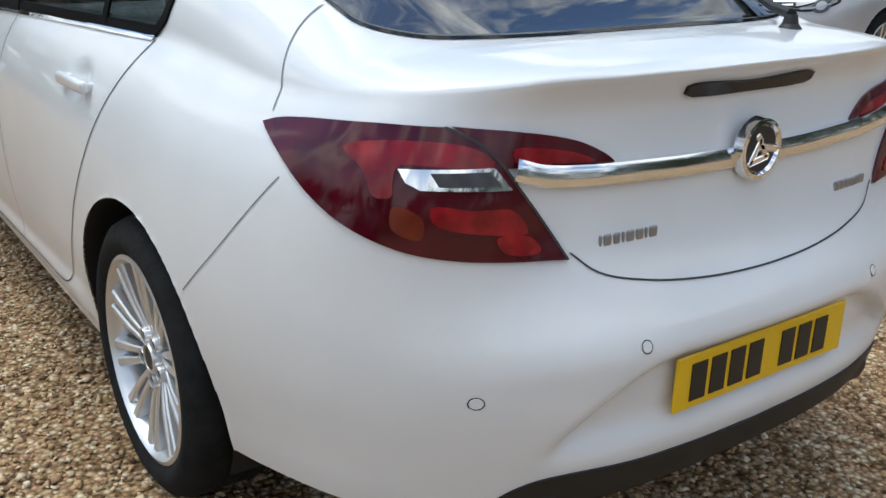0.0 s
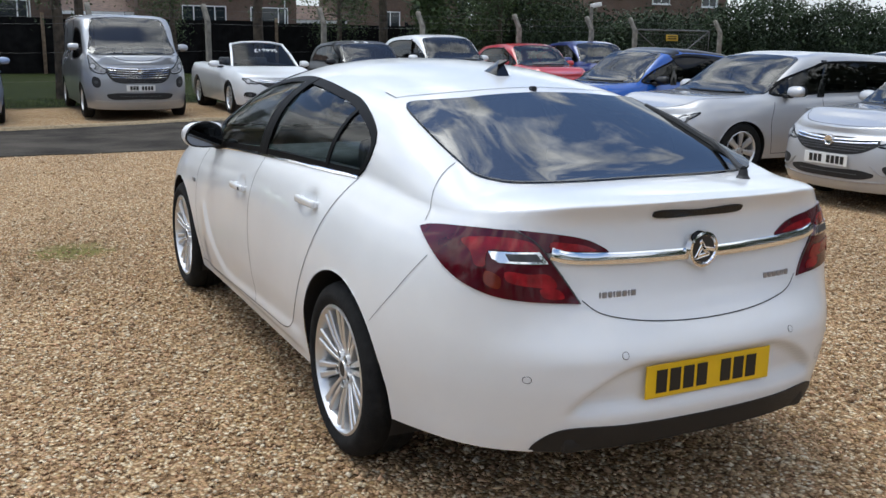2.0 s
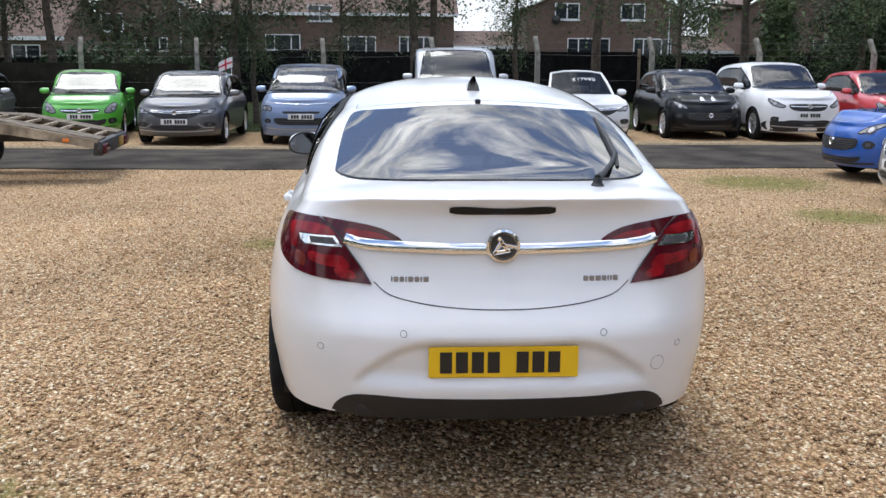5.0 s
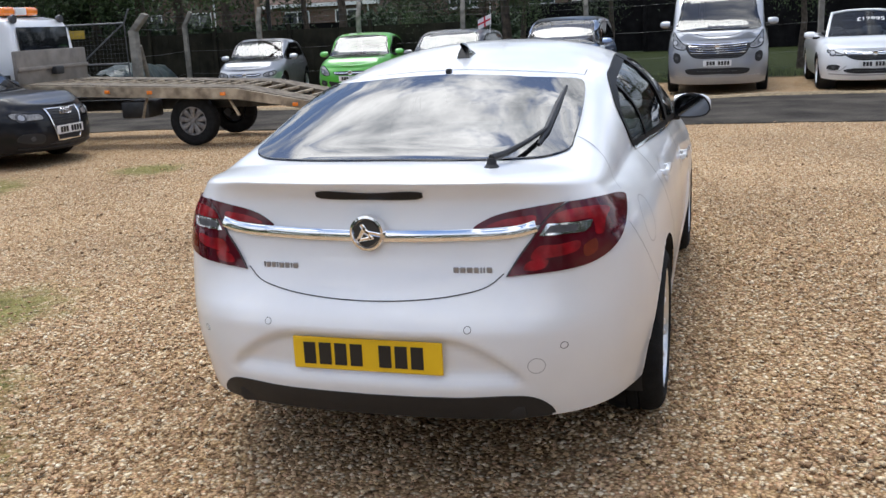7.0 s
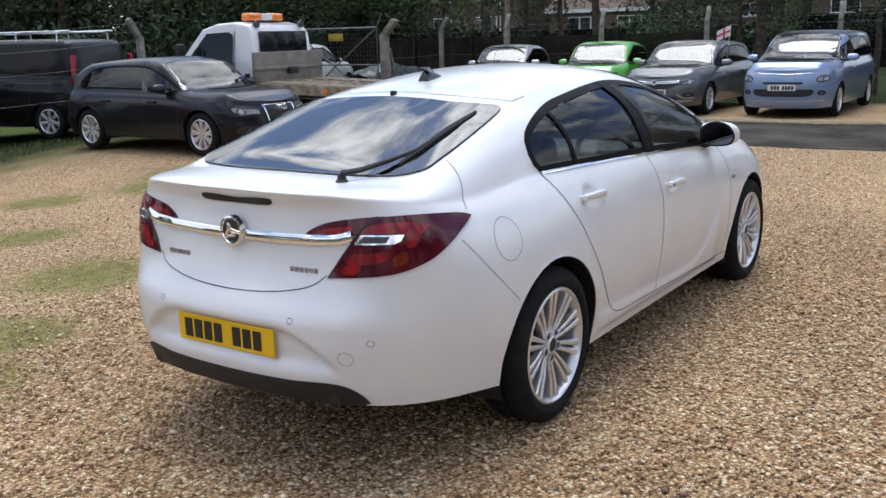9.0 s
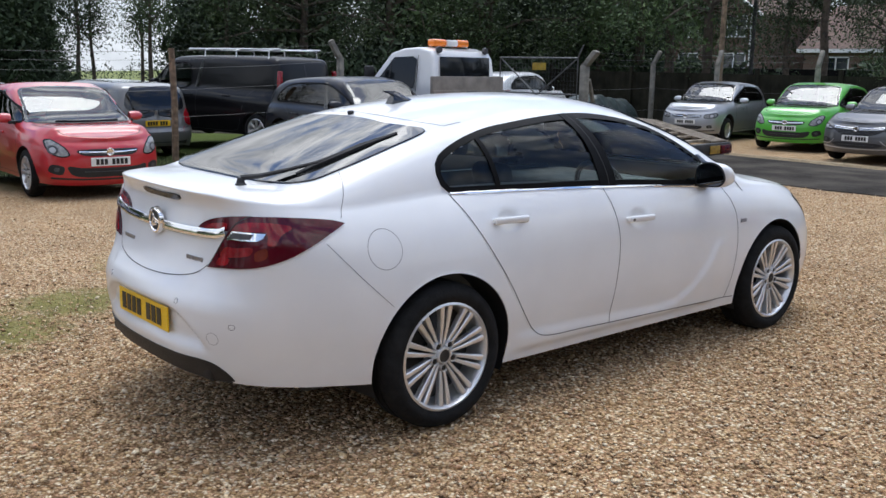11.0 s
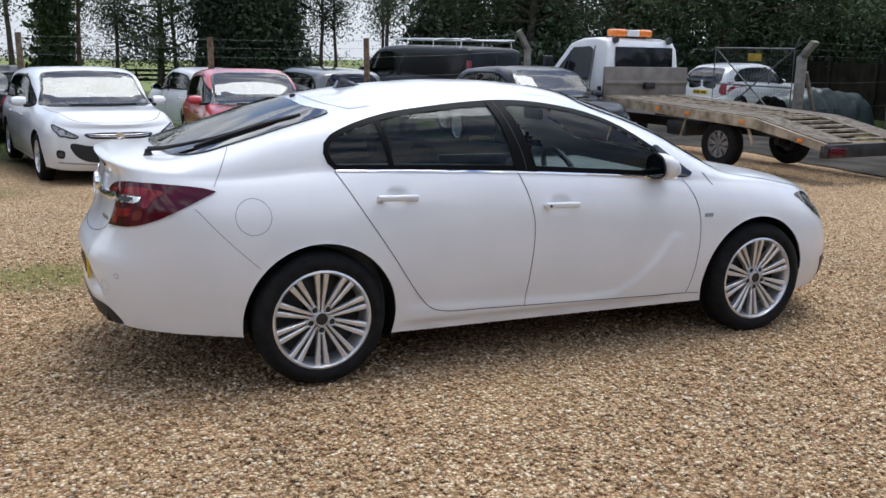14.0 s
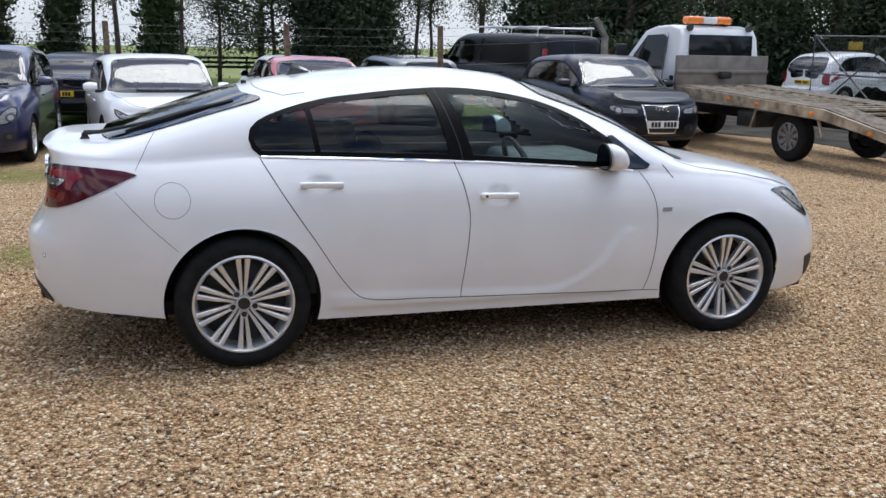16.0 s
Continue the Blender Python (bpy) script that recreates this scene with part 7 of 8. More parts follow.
    # light bar on its stand
    bar = part("light_bar", box(2.28, 2.5, -0.14, 0.14, 1.97, 2.08, 0.02), WHITEPLATE, tr)
    bar.matrix_basis = pose(0.72, 0, 0)
    for s in (1, -1):
        part("amber_beacon", moved(box(-0.11, 0.11, -0.16, 0.16, -0.065, 0.065, 0.045, 3), pose(2.39, s * 0.30, 2.025)), AMBER, bar)
        part("bar_foot", tube([(2.39, s * 0.3, 1.90), (2.39, s * 0.3, 1.98)], 0.02), DARKMETAL, bar)
        part("work_lamp", moved(lathe([(0, -0.03), (0.06, -0.03), (0.065, 0.0), (0.04, 0.05), (0, 0.06)], 16), pose(2.76, s * 0.62, 1.9, 0, 0, -90)), LAMPGREY, tr)


recovery_truck()


# ---- fences ----
def fence_post(material, height, crank=True, name="fence_post", label="weathered concrete fence post with a cranked top", group="fence posts"):
    fp = thing(name, label, "post", group)
    geo = [box(-0.055, 0.055, -0.055, 0.055, -0.2, height - 0.32, 0.012)]
    if crank:
        geo.append(moved(box(-0.05, 0.05, -0.05, 0.05, -0.05, 0.42, 0.012), pose(0, 0, height - 0.34, 0, 0, 0) @ pose(0, 0, 0, -32, 0, 0)))
    else:
        geo = [tube([(0.01, 0, -0.2), (-0.01, 0.01, height * 0.5), (0.015, 0, height)], [0.065, 0.06, 0.055], 10)]
    part("shaft", join(*geo), material, fp)
    return fp


def wires(points, heights, name, label):
    """Strained wires along a line of posts."""
    w = thing(name, label, "fence")
    for h, off in heights:
        line = [(points[0][0], points[0][1] + off, h + float(lie(*points[0])))]
        for a, b in zip(points, points[1:]):
            low = (float(lie(*a)) + float(lie(*b))) / 2
            line += [((a[0] + b[0]) / 2, (a[1] + b[1]) / 2 + off, h - 0.02 + low), (b[0], b[1] + off, h + float(lie(*b)))]
        part("wire", tube(line, 0.0025, 4, False), WIRE, w)
    return w


north = [(-10.4, 13.6), (-7.4, 13.5), (-4.3, 13.4), (-1.24, 13.3), (2.03, 13.05), (4.95, 12.6), (8.02, 11.7)]
kinds = (True, False, True, False, False, False, True)
for (x, y), k in zip(north, kinds):
    p = fence_post(TIMBER if not k else CONCRETE, 2.05, False if x != 8.02 else True, label="weathered fence post of the yard's wire fence")
    p.matrix_basis = pose(x, y, float(lie(x, y)), 0, 0, 180 if x != 8.02 else 90)
wires(north, [(2.0, 0.0), (1.85, 0.0), (1.68, 0.0), (1.3, 0), (0.8, 0)], "wire_fence", "strained barbed wires of the yard fence")
east = [(14.93, 11.44), (19.5, 12.9)]
for k, y in enumerate((10.4, 7.7, 5.0, 2.0, -0.6, -3.1, -5.9, -8.6, -11.5, -13.8, -15.2, -18.3)):
    east.append((18.9 + 0.15 * math.sin(k), y))
for k, (x, y) in enumerate(east):
    p = fence_post(CONCRETE, 2.2 if k else 2.1)
    p.matrix_basis = pose(x, y, float(lie(x, y)), 0, 0, -80 if k > 1 else 180) @ Matrix.Diagonal((1.6, 1.6, 1, 1) if k == 0 else (1, 1, 1, 1))
wires(east, [(2.1, 0.0), (1.95, 0.0), (1.8, 0.0), (1.2, 0), (0.6, 0)], "wire_fence", "strained wires between concrete posts")


def pole():
    """A slim dark wooden pole standing behind the wire fence."""
    p = thing("utility_pole", "slim dark wooden pole behind the wire fence", "pole", m=pose(19.35, 10.62, -0.09))
    part("shaft", tube([(0, 0, -0.2), (0.01, 0.0, 2.5), (0.03, 0.01, 7.5)], [0.075, 0.07, 0.055], 10), TIMBER, p)
    part("cap", lathe([(0.0, 7.56), (0.06, 7.53), (0.066, 7.48)], 10), DARKMETAL, p)


pole()


def mesh_gate(m, w, h, label):
    """A tube-framed mesh gate with cross braces and a small yellow notice."""
    g = thing("wire_gate", label, "gate", m=m)
    part("gate_frame", join(tube([(0, 0, 0.1), (0, 0, h), (w, 0, h), (w, 0, 0.1), (0, 0, 0.1)], 0.026), tube([(0, 0, h * 0.55), (w, 0, h * 0.55)], 0.02)), WIRE, g)
    for a, b in (((0, 0, 0.1), (w, 0, h)), ((0, 0, h), (w, 0, 0.1))):
        part("gate_brace", tube([a, b], 0.018), WIRE, g)
    geo = [tube([(k, 0.01, 0.1), (k, 0.01, h)], 0.0025, 3, False) for k in np.arange(0.1, w, 0.1)] + [tube([(0, 0.01, k), (w, 0.01, k)], 0.0025, 3, False) for k in np.arange(0.2, h, 0.1)]
    part("gate_mesh", join(*geo), WIRE, g)
    part("notice", box(w * 0.4, w * 0.4 + 0.45, -0.03, -0.02, h - 0.3, h - 0.12, 0.004), mat("yellow_notice", (0.45, 0.30, 0.03), 0.6, var=0.2), g)
    for k in range(2):
        part("notice_bars", box(w * 0.4 + 0.06, w * 0.4 + 0.39, -0.034, -0.030, h - 0.25 + 0.06 * k, h - 0.22 + 0.06 * k), INK, g)
    part("outrigger", tube([(0, 0, h), (-0.15, 0, h + 0.3)], 0.02), WIRE, g)


mesh_gate(pose(14.85, 11.6, -0.09, 0, 0, 92), 2.6, 1.95, "open galvanised mesh gate with a yellow notice")
mesh_gate(pose(19.0, -15.35, 0, 0, 0, -89), 2.8, 1.9, "closed galvanised mesh gate with a yellow notice")
part("brace_strut", tube([(15.05, 11.4, 1.35), (15.9, 11.7, -0.11)], 0.055, 6), CONCRETE, thing("gate_post_brace", "leaning concrete brace of the gate post", "post"))


def tarpaulin():
    """Rumpled green sheeting over a heap by the gate."""
    t = thing("tarpaulin", "rumpled dark green tarpaulin over a low heap", "tarpaulin", m=pose(17.0, 13.0, -0.095, 0, 0, 12))
    n, q = 80, 28
    verts, faces = [], []
    for i in range(n):
        for j in range(q):
            u, v = i / (n - 1), j / (q - 1)
            top = 1.0 - 0.25 * abs(2 * u - 0.9) + 0.12 * noise.noise(Vector((u * 6, 0, 1)))
            fold = 0.11 * (0.5 - abs(noise.noise(Vector((u * 9 + v * 2, v * 3, 0))))) + 0.05 * (0.5 - abs(noise.noise(Vector((u * 23, v * 11, 4)))))
            z = top * (1 - (2 * v - 1) ** 4) + fold
            verts.append(((u - 0.5) * 3.6, (v - 0.5) * 1.3 + 0.06 * noise.noise(Vector((u * 12, v * 8, 5))), max(z, 0)))
    for i in range(n - 1):
        for j in range(q - 1):
            a = i * q + j
            faces.append((a, a + q, a + q + 1, a + 1))
    part("sheet", (verts, faces), mat("green_sheeting", (0.022, 0.036, 0.034), 0.4, var=0.3, scale=5), t)


tarpaulin()


def camera_pole():
    c = thing("lamp_post", "tall grey pole with a small camera head", "pole", m=pose(19.5, -14.15, 0))
    part("pole", tube([(0, 0, -0.2), (0, 0, 2.5)], 0.05, 10), CONCRETE, c)
    part("camera_head", moved(box(-0.2, 0.12, -0.06, 0.06, -0.06, 0.06, 0.02), pose(0, -0.1, 2.55, 0, 12, 70)), WHITEPLATE, c)


camera_pole()
lp = thing("lamp_post", "slim dark street lamp post behind the fence", "pole", m=pose(24.0, 12.6, -0.09))
part("pole", tube([(0, 0, -0.2), (0, 0, 3.0), (0, 0, 6.0)], [0.07, 0.06, 0.045], 10), DARKMETAL, lp)

FENCEWOOD = mat("dark_fence_boards", (0.009, 0.0085, 0.0085), 0.9, spec=0.1, var=0.4, scale=3, bump=0.4, bscale=30, rand=0.3)


def board_fence():
    """Tall dark close-boarded fence behind the verge; each panel carries its boards."""
    f = tagged(new("wall_east"), "tall dark close-boarded fence", kind="structure")
    verts_done = None
    for k in range(20):
        y = 8.0 - 3.0 * k
        geo = []
        for b in range(20):
            y0 = -b * 0.15
            geo.append(box(-0.012 + 0.01 * (b % 2), 0.012 + 0.01 * (b % 2), y0 - 0.152, y0, 0, 2.1))
        if verts_done is None:
            verts_done = mesh_of("panel", *join(*geo), FENCEWOOD, False)
        ob = new("panel", verts_done)
        ob.parent = f
        ob.matrix_basis = pose(36 + 0.1 * math.sin(k), y, -0.02 + 0.05 * math.sin(k * 1.7))
        part("post", moved(box(-0.06, 0.04, -0.06, 0.06, -0.2, 2.25, 0.01), pose(35.93 + 0.1 * math.sin(k), y, 0)), TIMBER if k % 3 == 0 else FENCEWOOD, f)
    for k in range(16):
        y = 9.2 + 3.0 * k
        ob = new("panel", verts_done)
        ob.parent = f
        ob.matrix_basis = pose(37.0 + 0.5 * k, y + 1.5, -0.35)


board_fence()

GREENWOOD = mat("dark_green_boards", (0.026, 0.024, 0.017), 0.9, spec=0.1, var=0.4, scale=2, bump=0.4, bscale=30, rand=0.25)


def green_fence():
    """A lower dark green boarded fence behind the wire, under the trees."""
    f = tagged(new("wall_north_east"), "low dark brown-green boarded fence below the trees", kind="structure")
    boards = mesh_of("panel", *join(*[box(-0.011 + 0.012 * (b % 2), 0.011 + 0.012 * (b % 2), -b * 0.14 - 0.142, -b * 0.14, 0, 1.66) for b in range(18)]), GREENWOOD, False)
    line = [(20.9, 5.6), (21.0, 8.1), (21.2, 10.6), (21.5, 13.1), (22.0, 15.6), (22.6, 18.0), (23.4, 20.4)]
    for (x0, y0), (x1, y1) in zip(line, line[1:]):
        ob = new("panel", boards)
        ob.parent = f
        ob.matrix_basis = pose(x1, y1, float(lie(x1, y1)) - 0.03, 0, 0, -math.degrees(math.atan2(x1 - x0, y1 - y0)))
        part("post", moved(box(-0.07, 0.03, -0.05, 0.05, -0.2, 1.8, 0.01), pose(x1 - 0.05, y1, float(lie(x1, y1)))), GREENWOOD, f)


green_fence()

# ---- houses ----
def brick_material():
    m = bpy.data.materials.new("house_brick")
    m.use_nodes = True
    nt = m.node_tree
    b = nt.nodes["Principled BSDF"]
    b.inputs["Roughness"].default_value = 0.9
    co = nt.nodes.new("ShaderNodeTexCoord").outputs["Object"]
    sep, comb = nt.nodes.new("ShaderNodeSeparateXYZ"), nt.nodes.new("ShaderNodeCombineXYZ")
    nt.links.new(co, sep.inputs[0])
    nt.links.new(math_node(nt, "ADD", sep.outputs[0], sep.outputs[1]), comb.inputs[0])
    nt.links.new(sep.outputs[2], comb.inputs[1])
    br = nt.nodes.new("ShaderNodeTexBrick")
    br.inputs["Scale"].default_value = 1.0
    br.inputs["Brick Width"].default_value, br.inputs["Row Height"].default_value, br.inputs["Mortar Size"].default_value = 0.225, 0.075, 0.008
    br.inputs["Color1"].default_value, br.inputs["Color2"].default_value, br.inputs["Mortar"].default_value = (0.10, 0.056, 0.038, 1), (0.14, 0.082, 0.056, 1), (0.165, 0.145, 0.125, 1)
    nt.links.new(comb.outputs[0], br.inputs["Vector"])
    col = mix_col(nt, 1.0, br.outputs["Color"], ramp(nt, noise_node(nt, co, 0.6), [(0.3, (0.8, 0.8, 0.8)), (0.7, (1.15, 1.12, 1.1))]), "MULTIPLY")
    nt.links.new(col, b.inputs["Base Color"])
    return m


BRICK = brick_material()
ROOFTILE = mat("roof_tiles", (0.13, 0.085, 0.065), 0.85, var=0.3, scale=3, bump=0.6, bscale=12)
UPVC = mat("white_window_frame", (0.75, 0.75, 0.74), 0.4, var=0.04)
PANE = mat("house_window_pane", (0.02, 0.025, 0.03), 0.06, spec=0.8)
NETS = mat("net_curtain", (0.45, 0.45, 0.43), 0.8, var=0.2, scale=4)


def house(x, y0, y1, depth, eaves, ridge, windows, label, gable=True):
    """A brick house whose front faces the yard. windows: (y, z, width, height)."""
    h = thing("house", label, "house", "houses beyond the fence", m=pose(x, y0, 0))
    L = y1 - y0
    if gable:
        pts = [(0, 0), (L, 0), (L, eaves), (L / 2, ridge), (0, eaves)]
        wall = [(0, a, b) for a, b in pts] + [(depth, a, b) for a, b in pts]
        fw = [(0, 1, 2, 3, 4), (9, 8, 7, 6, 5), (0, 5, 6, 1), (1, 6, 7, 2), (4, 9, 5, 0)]
        roof = []
        for a0, z0, a1, z1 in ((-0.35, eaves - 0.2, L / 2, ridge + 0.08), (L + 0.35, eaves - 0.2, L / 2, ridge + 0.08)):
            roof.append(([(-0.3, a0, z0), (depth + 0.3, a0, z0), (depth + 0.3, a1, z1), (-0.3, a1, z1), (-0.3, a0, z0 + 0.14), (depth + 0.3, a0, z0 + 0.14), (depth + 0.3, a1, z1 + 0.14), (-0.3, a1, z1 + 0.14)],
                         [(0, 1, 2, 3), (7, 6, 5, 4), (0, 4, 5, 1), (1, 5, 6, 2), (2, 6, 7, 3), (3, 7, 4, 0)]))
    else:
        wall = [(0, 0, 0), (0, L, 0), (0, L, eaves), (0, 0, eaves), (depth, 0, 0), (depth, L, 0), (depth, L, eaves), (depth, 0, eaves), (depth / 2, 0, ridge), (depth / 2, L, ridge)]
        fw = [(0, 1, 2, 3), (5, 4, 7, 6), (0, 3, 8, 7, 4), (1, 5, 6, 9, 2)]
        roof = []
        for a0, a1 in ((-0.35, depth / 2), (depth + 0.35, depth / 2)):
            z0, z1 = eaves - 0.1, ridge + 0.08
            roof.append(([(a0, -0.3, z0), (a0, L + 0.3, z0), (a1, L + 0.3, z1), (a1, -0.3, z1), (a0, -0.3, z0 + 0.14), (a0, L + 0.3, z0 + 0.14), (a1, L + 0.3, z1 + 0.14), (a1, -0.3, z1 + 0.14)],
                         [(0, 1, 2, 3), (7, 6, 5, 4), (0, 4, 5, 1), (1, 5, 6, 2), (2, 6, 7, 3), (3, 7, 4, 0)]))
    part("wall", (wall, fw), BRICK, h, smooth=False)
    for r in roof:
        rf = part("roof", r, ROOFTILE, h, smooth=False)
    if gable:
        for a0, a1 in ((-0.35, L / 2), (L + 0.35, L / 2)):
            part("barge_board", tube([(-0.32, a0, eaves - 0.15), (-0.32, a1, ridge + 0.12)], 0.09, 4), UPVC, h, smooth=False)
    else:
        part("fascia", box(-0.40, -0.34, -0.3, L + 0.3, eaves - 0.2, eaves + 0.02), UPVC, h, smooth=False)
    for wy, wz, ww, wh in windows:
        win = part("window", box(-0.02, 0.03, wy - ww / 2, wy + ww / 2, wz, wz + wh), PANE, h, smooth=False)
        t = 0.07
        part("frame", join(box(-0.06, 0.0, wy - ww / 2 - t, wy + ww / 2 + t, wz - t, wz), box(-0.06, 0.0, wy - ww / 2 - t, wy + ww / 2 + t, wz + wh, wz + wh + t), box(-0.06, 0.0, wy - ww / 2 - t, wy - ww / 2, wz, wz + wh),
                           box(-0.06, 0.0, wy + ww / 2, wy + ww / 2 + t, wz, wz + wh), *[box(-0.05, 0.0, wy - ww / 2 + ww * f - 0.04, wy - ww / 2 + ww * f + 0.04, wz, wz + wh) for f in ((0.25, 0.75) if ww > 1.8 else (0.5,))]), UPVC, win, smooth=False)
        part("sill", box(-0.14, 0.02, wy - ww / 2 - 0.12, wy + ww / 2 + 0.12, wz - 0.16, wz - 0.08), UPVC, win, smooth=False)
        part("net", box(0.031, 0.034, wy - ww / 2, wy - ww / 2 + ww * 0.3, wz, wz + wh), NETS, win, smooth=False)
    dp = L * 0.08
    part("drainpipe", tube([(-0.08, dp, 0), (-0.08, dp, eaves)], 0.05, 6), UPVC, h)
    part("satellite_dish", moved(lathe([(0, 0.05), (0.2, 0.03), (0.33, -0.03)], 16), pose(-0.25, L * 0.82, eaves - 0.9, 0, 0, 60)), DARKMETAL, h)


HW = 65.0
house(HW, 14.7, 21.0, 9, 5.4, 7.6, [(2.5, 2.5, 2.0, 0.75), (5.2, 3.8, 1.4, 1.1)], "brown brick house with a white-framed window")
house(HW + 2, -4.2, 14.0, 9, 5.2, 7.4, [(2.8, 2.35, 2.3, 1.15), (7.1, 2.35, 2.6, 1.15), (12.5, 2.6, 2.4, 1.0), (16.0, 2.5, 1.8, 1.1), (9.8, 4.7, 1.6, 1.0)], "long brown brick house with white-framed windows", False)
house(HW + 1, -9.0, -4.4, 8, 2.9, 3.9, [(2.2, 1.95, 2.4, 0.8)], "low brick extension with a pitched roof", False)
house(HW - 1, -20.2, -9.2, 9, 5.6, 8.0, [(2.0, 2.3, 2.6, 1.1), (6.6, 2.3, 2.9, 1.1), (8.2, 4.8, 1.6, 1.0), (3.5, 4.8, 1.6, 1.0)], "brown brick gabled house with white-framed windows")
house(HW + 3, -25.2, -20.6, 8, 2.7, 3.7, [(2.2, 1.95, 2.2, 0.75)], "low brick garage with a white-framed window", False)
house(HW, -34.5, -25.5, 9, 6.0, 8.4, [(3.2, 2.3, 1.8, 1.1), (6.5, 2.3, 1.5, 1.1)], "brown brick house end with satellite dish")
house(HW - 4, -58.0, -44.0, 9, 6.0, 8.6, [(7.2, 4.7, 1.7, 1.2), (2.0, 4.6, 1.5, 1.1)], "tall brick house above the hedge", False)
house(52, 29.6, 36.6, 8, 5.2, 7.6, [(1.6, 3.9, 1.3, 1.15), (5.2, 3.9, 1.3, 1.15), (1.7, 1.5, 1.6, 1.2), (5.2, 1.5, 1.4, 1.2)], "brick house with white-framed windows half hidden by trees")
house(53, 19.5, 27.0, 8, 3.0, 5.6, [(2.0, 1.4, 1.5, 1.1), (5.4, 1.4, 1.5, 1.1)], "low brick house with a tiled roof half hidden by trees", False)
house(150, 70, 82, 10, 5.0, 7.5, [(3, 3, 1.5, 1.2), (8, 3, 1.5, 1.2)], "distant farmhouse among the trees", False)


# ---- trees ----
BARK = mat("bark", (0.075, 0.058, 0.042), 0.95, var=0.45, scale=7, bump=0.9, bscale=30)
LEAF = mat("leaves", (0.032, 0.060, 0.017), 0.7, var=0.35, scale=0.8, rand=0.45, island=True, col2=(0.060, 0.092, 0.028))
DARKLEAF = mat("dark_leaves", (0.019, 0.036, 0.014), 0.75, var=0.35, scale=0.8, rand=0.4, island=True, col2=(0.034, 0.056, 0.021))


def foliage(centres, per, spread, size, seed, droop=0.0):
    """Leaves as small folded blades, gathered round the ends of the twigs."""
    rng = np.random.default_rng(seed)
    c = np.repeat(np.array(centres), per, 0)
    n = len(c)
    off = rng.normal(0, 1, (n, 3)) * spread
    off[:, 2] -= droop * np.abs(rng.normal(0, 1, n))
    p = c + off
    s = size * rng.uniform(0.6, 1.4, n)
    a, b = rng.normal(0, 1, (n, 3)), rng.normal(0, 1, (n, 3))
    a /= np.linalg.norm(a, axis=1, keepdims=True)
    b -= a * (a * b).sum(1, keepdims=True)
    b /= np.linalg.norm(b, axis=1, keepdims=True)
    v = np.stack([p - a * s[:, None], p + b * s[:, None] * 0.45, p + a * s[:, None], p - b * s[:, None] * 0.45], 1)
    f = np.arange(4 * n).reshape(-1, 4)
    return v.reshape(-1, 3).tolist(), f.tolist()


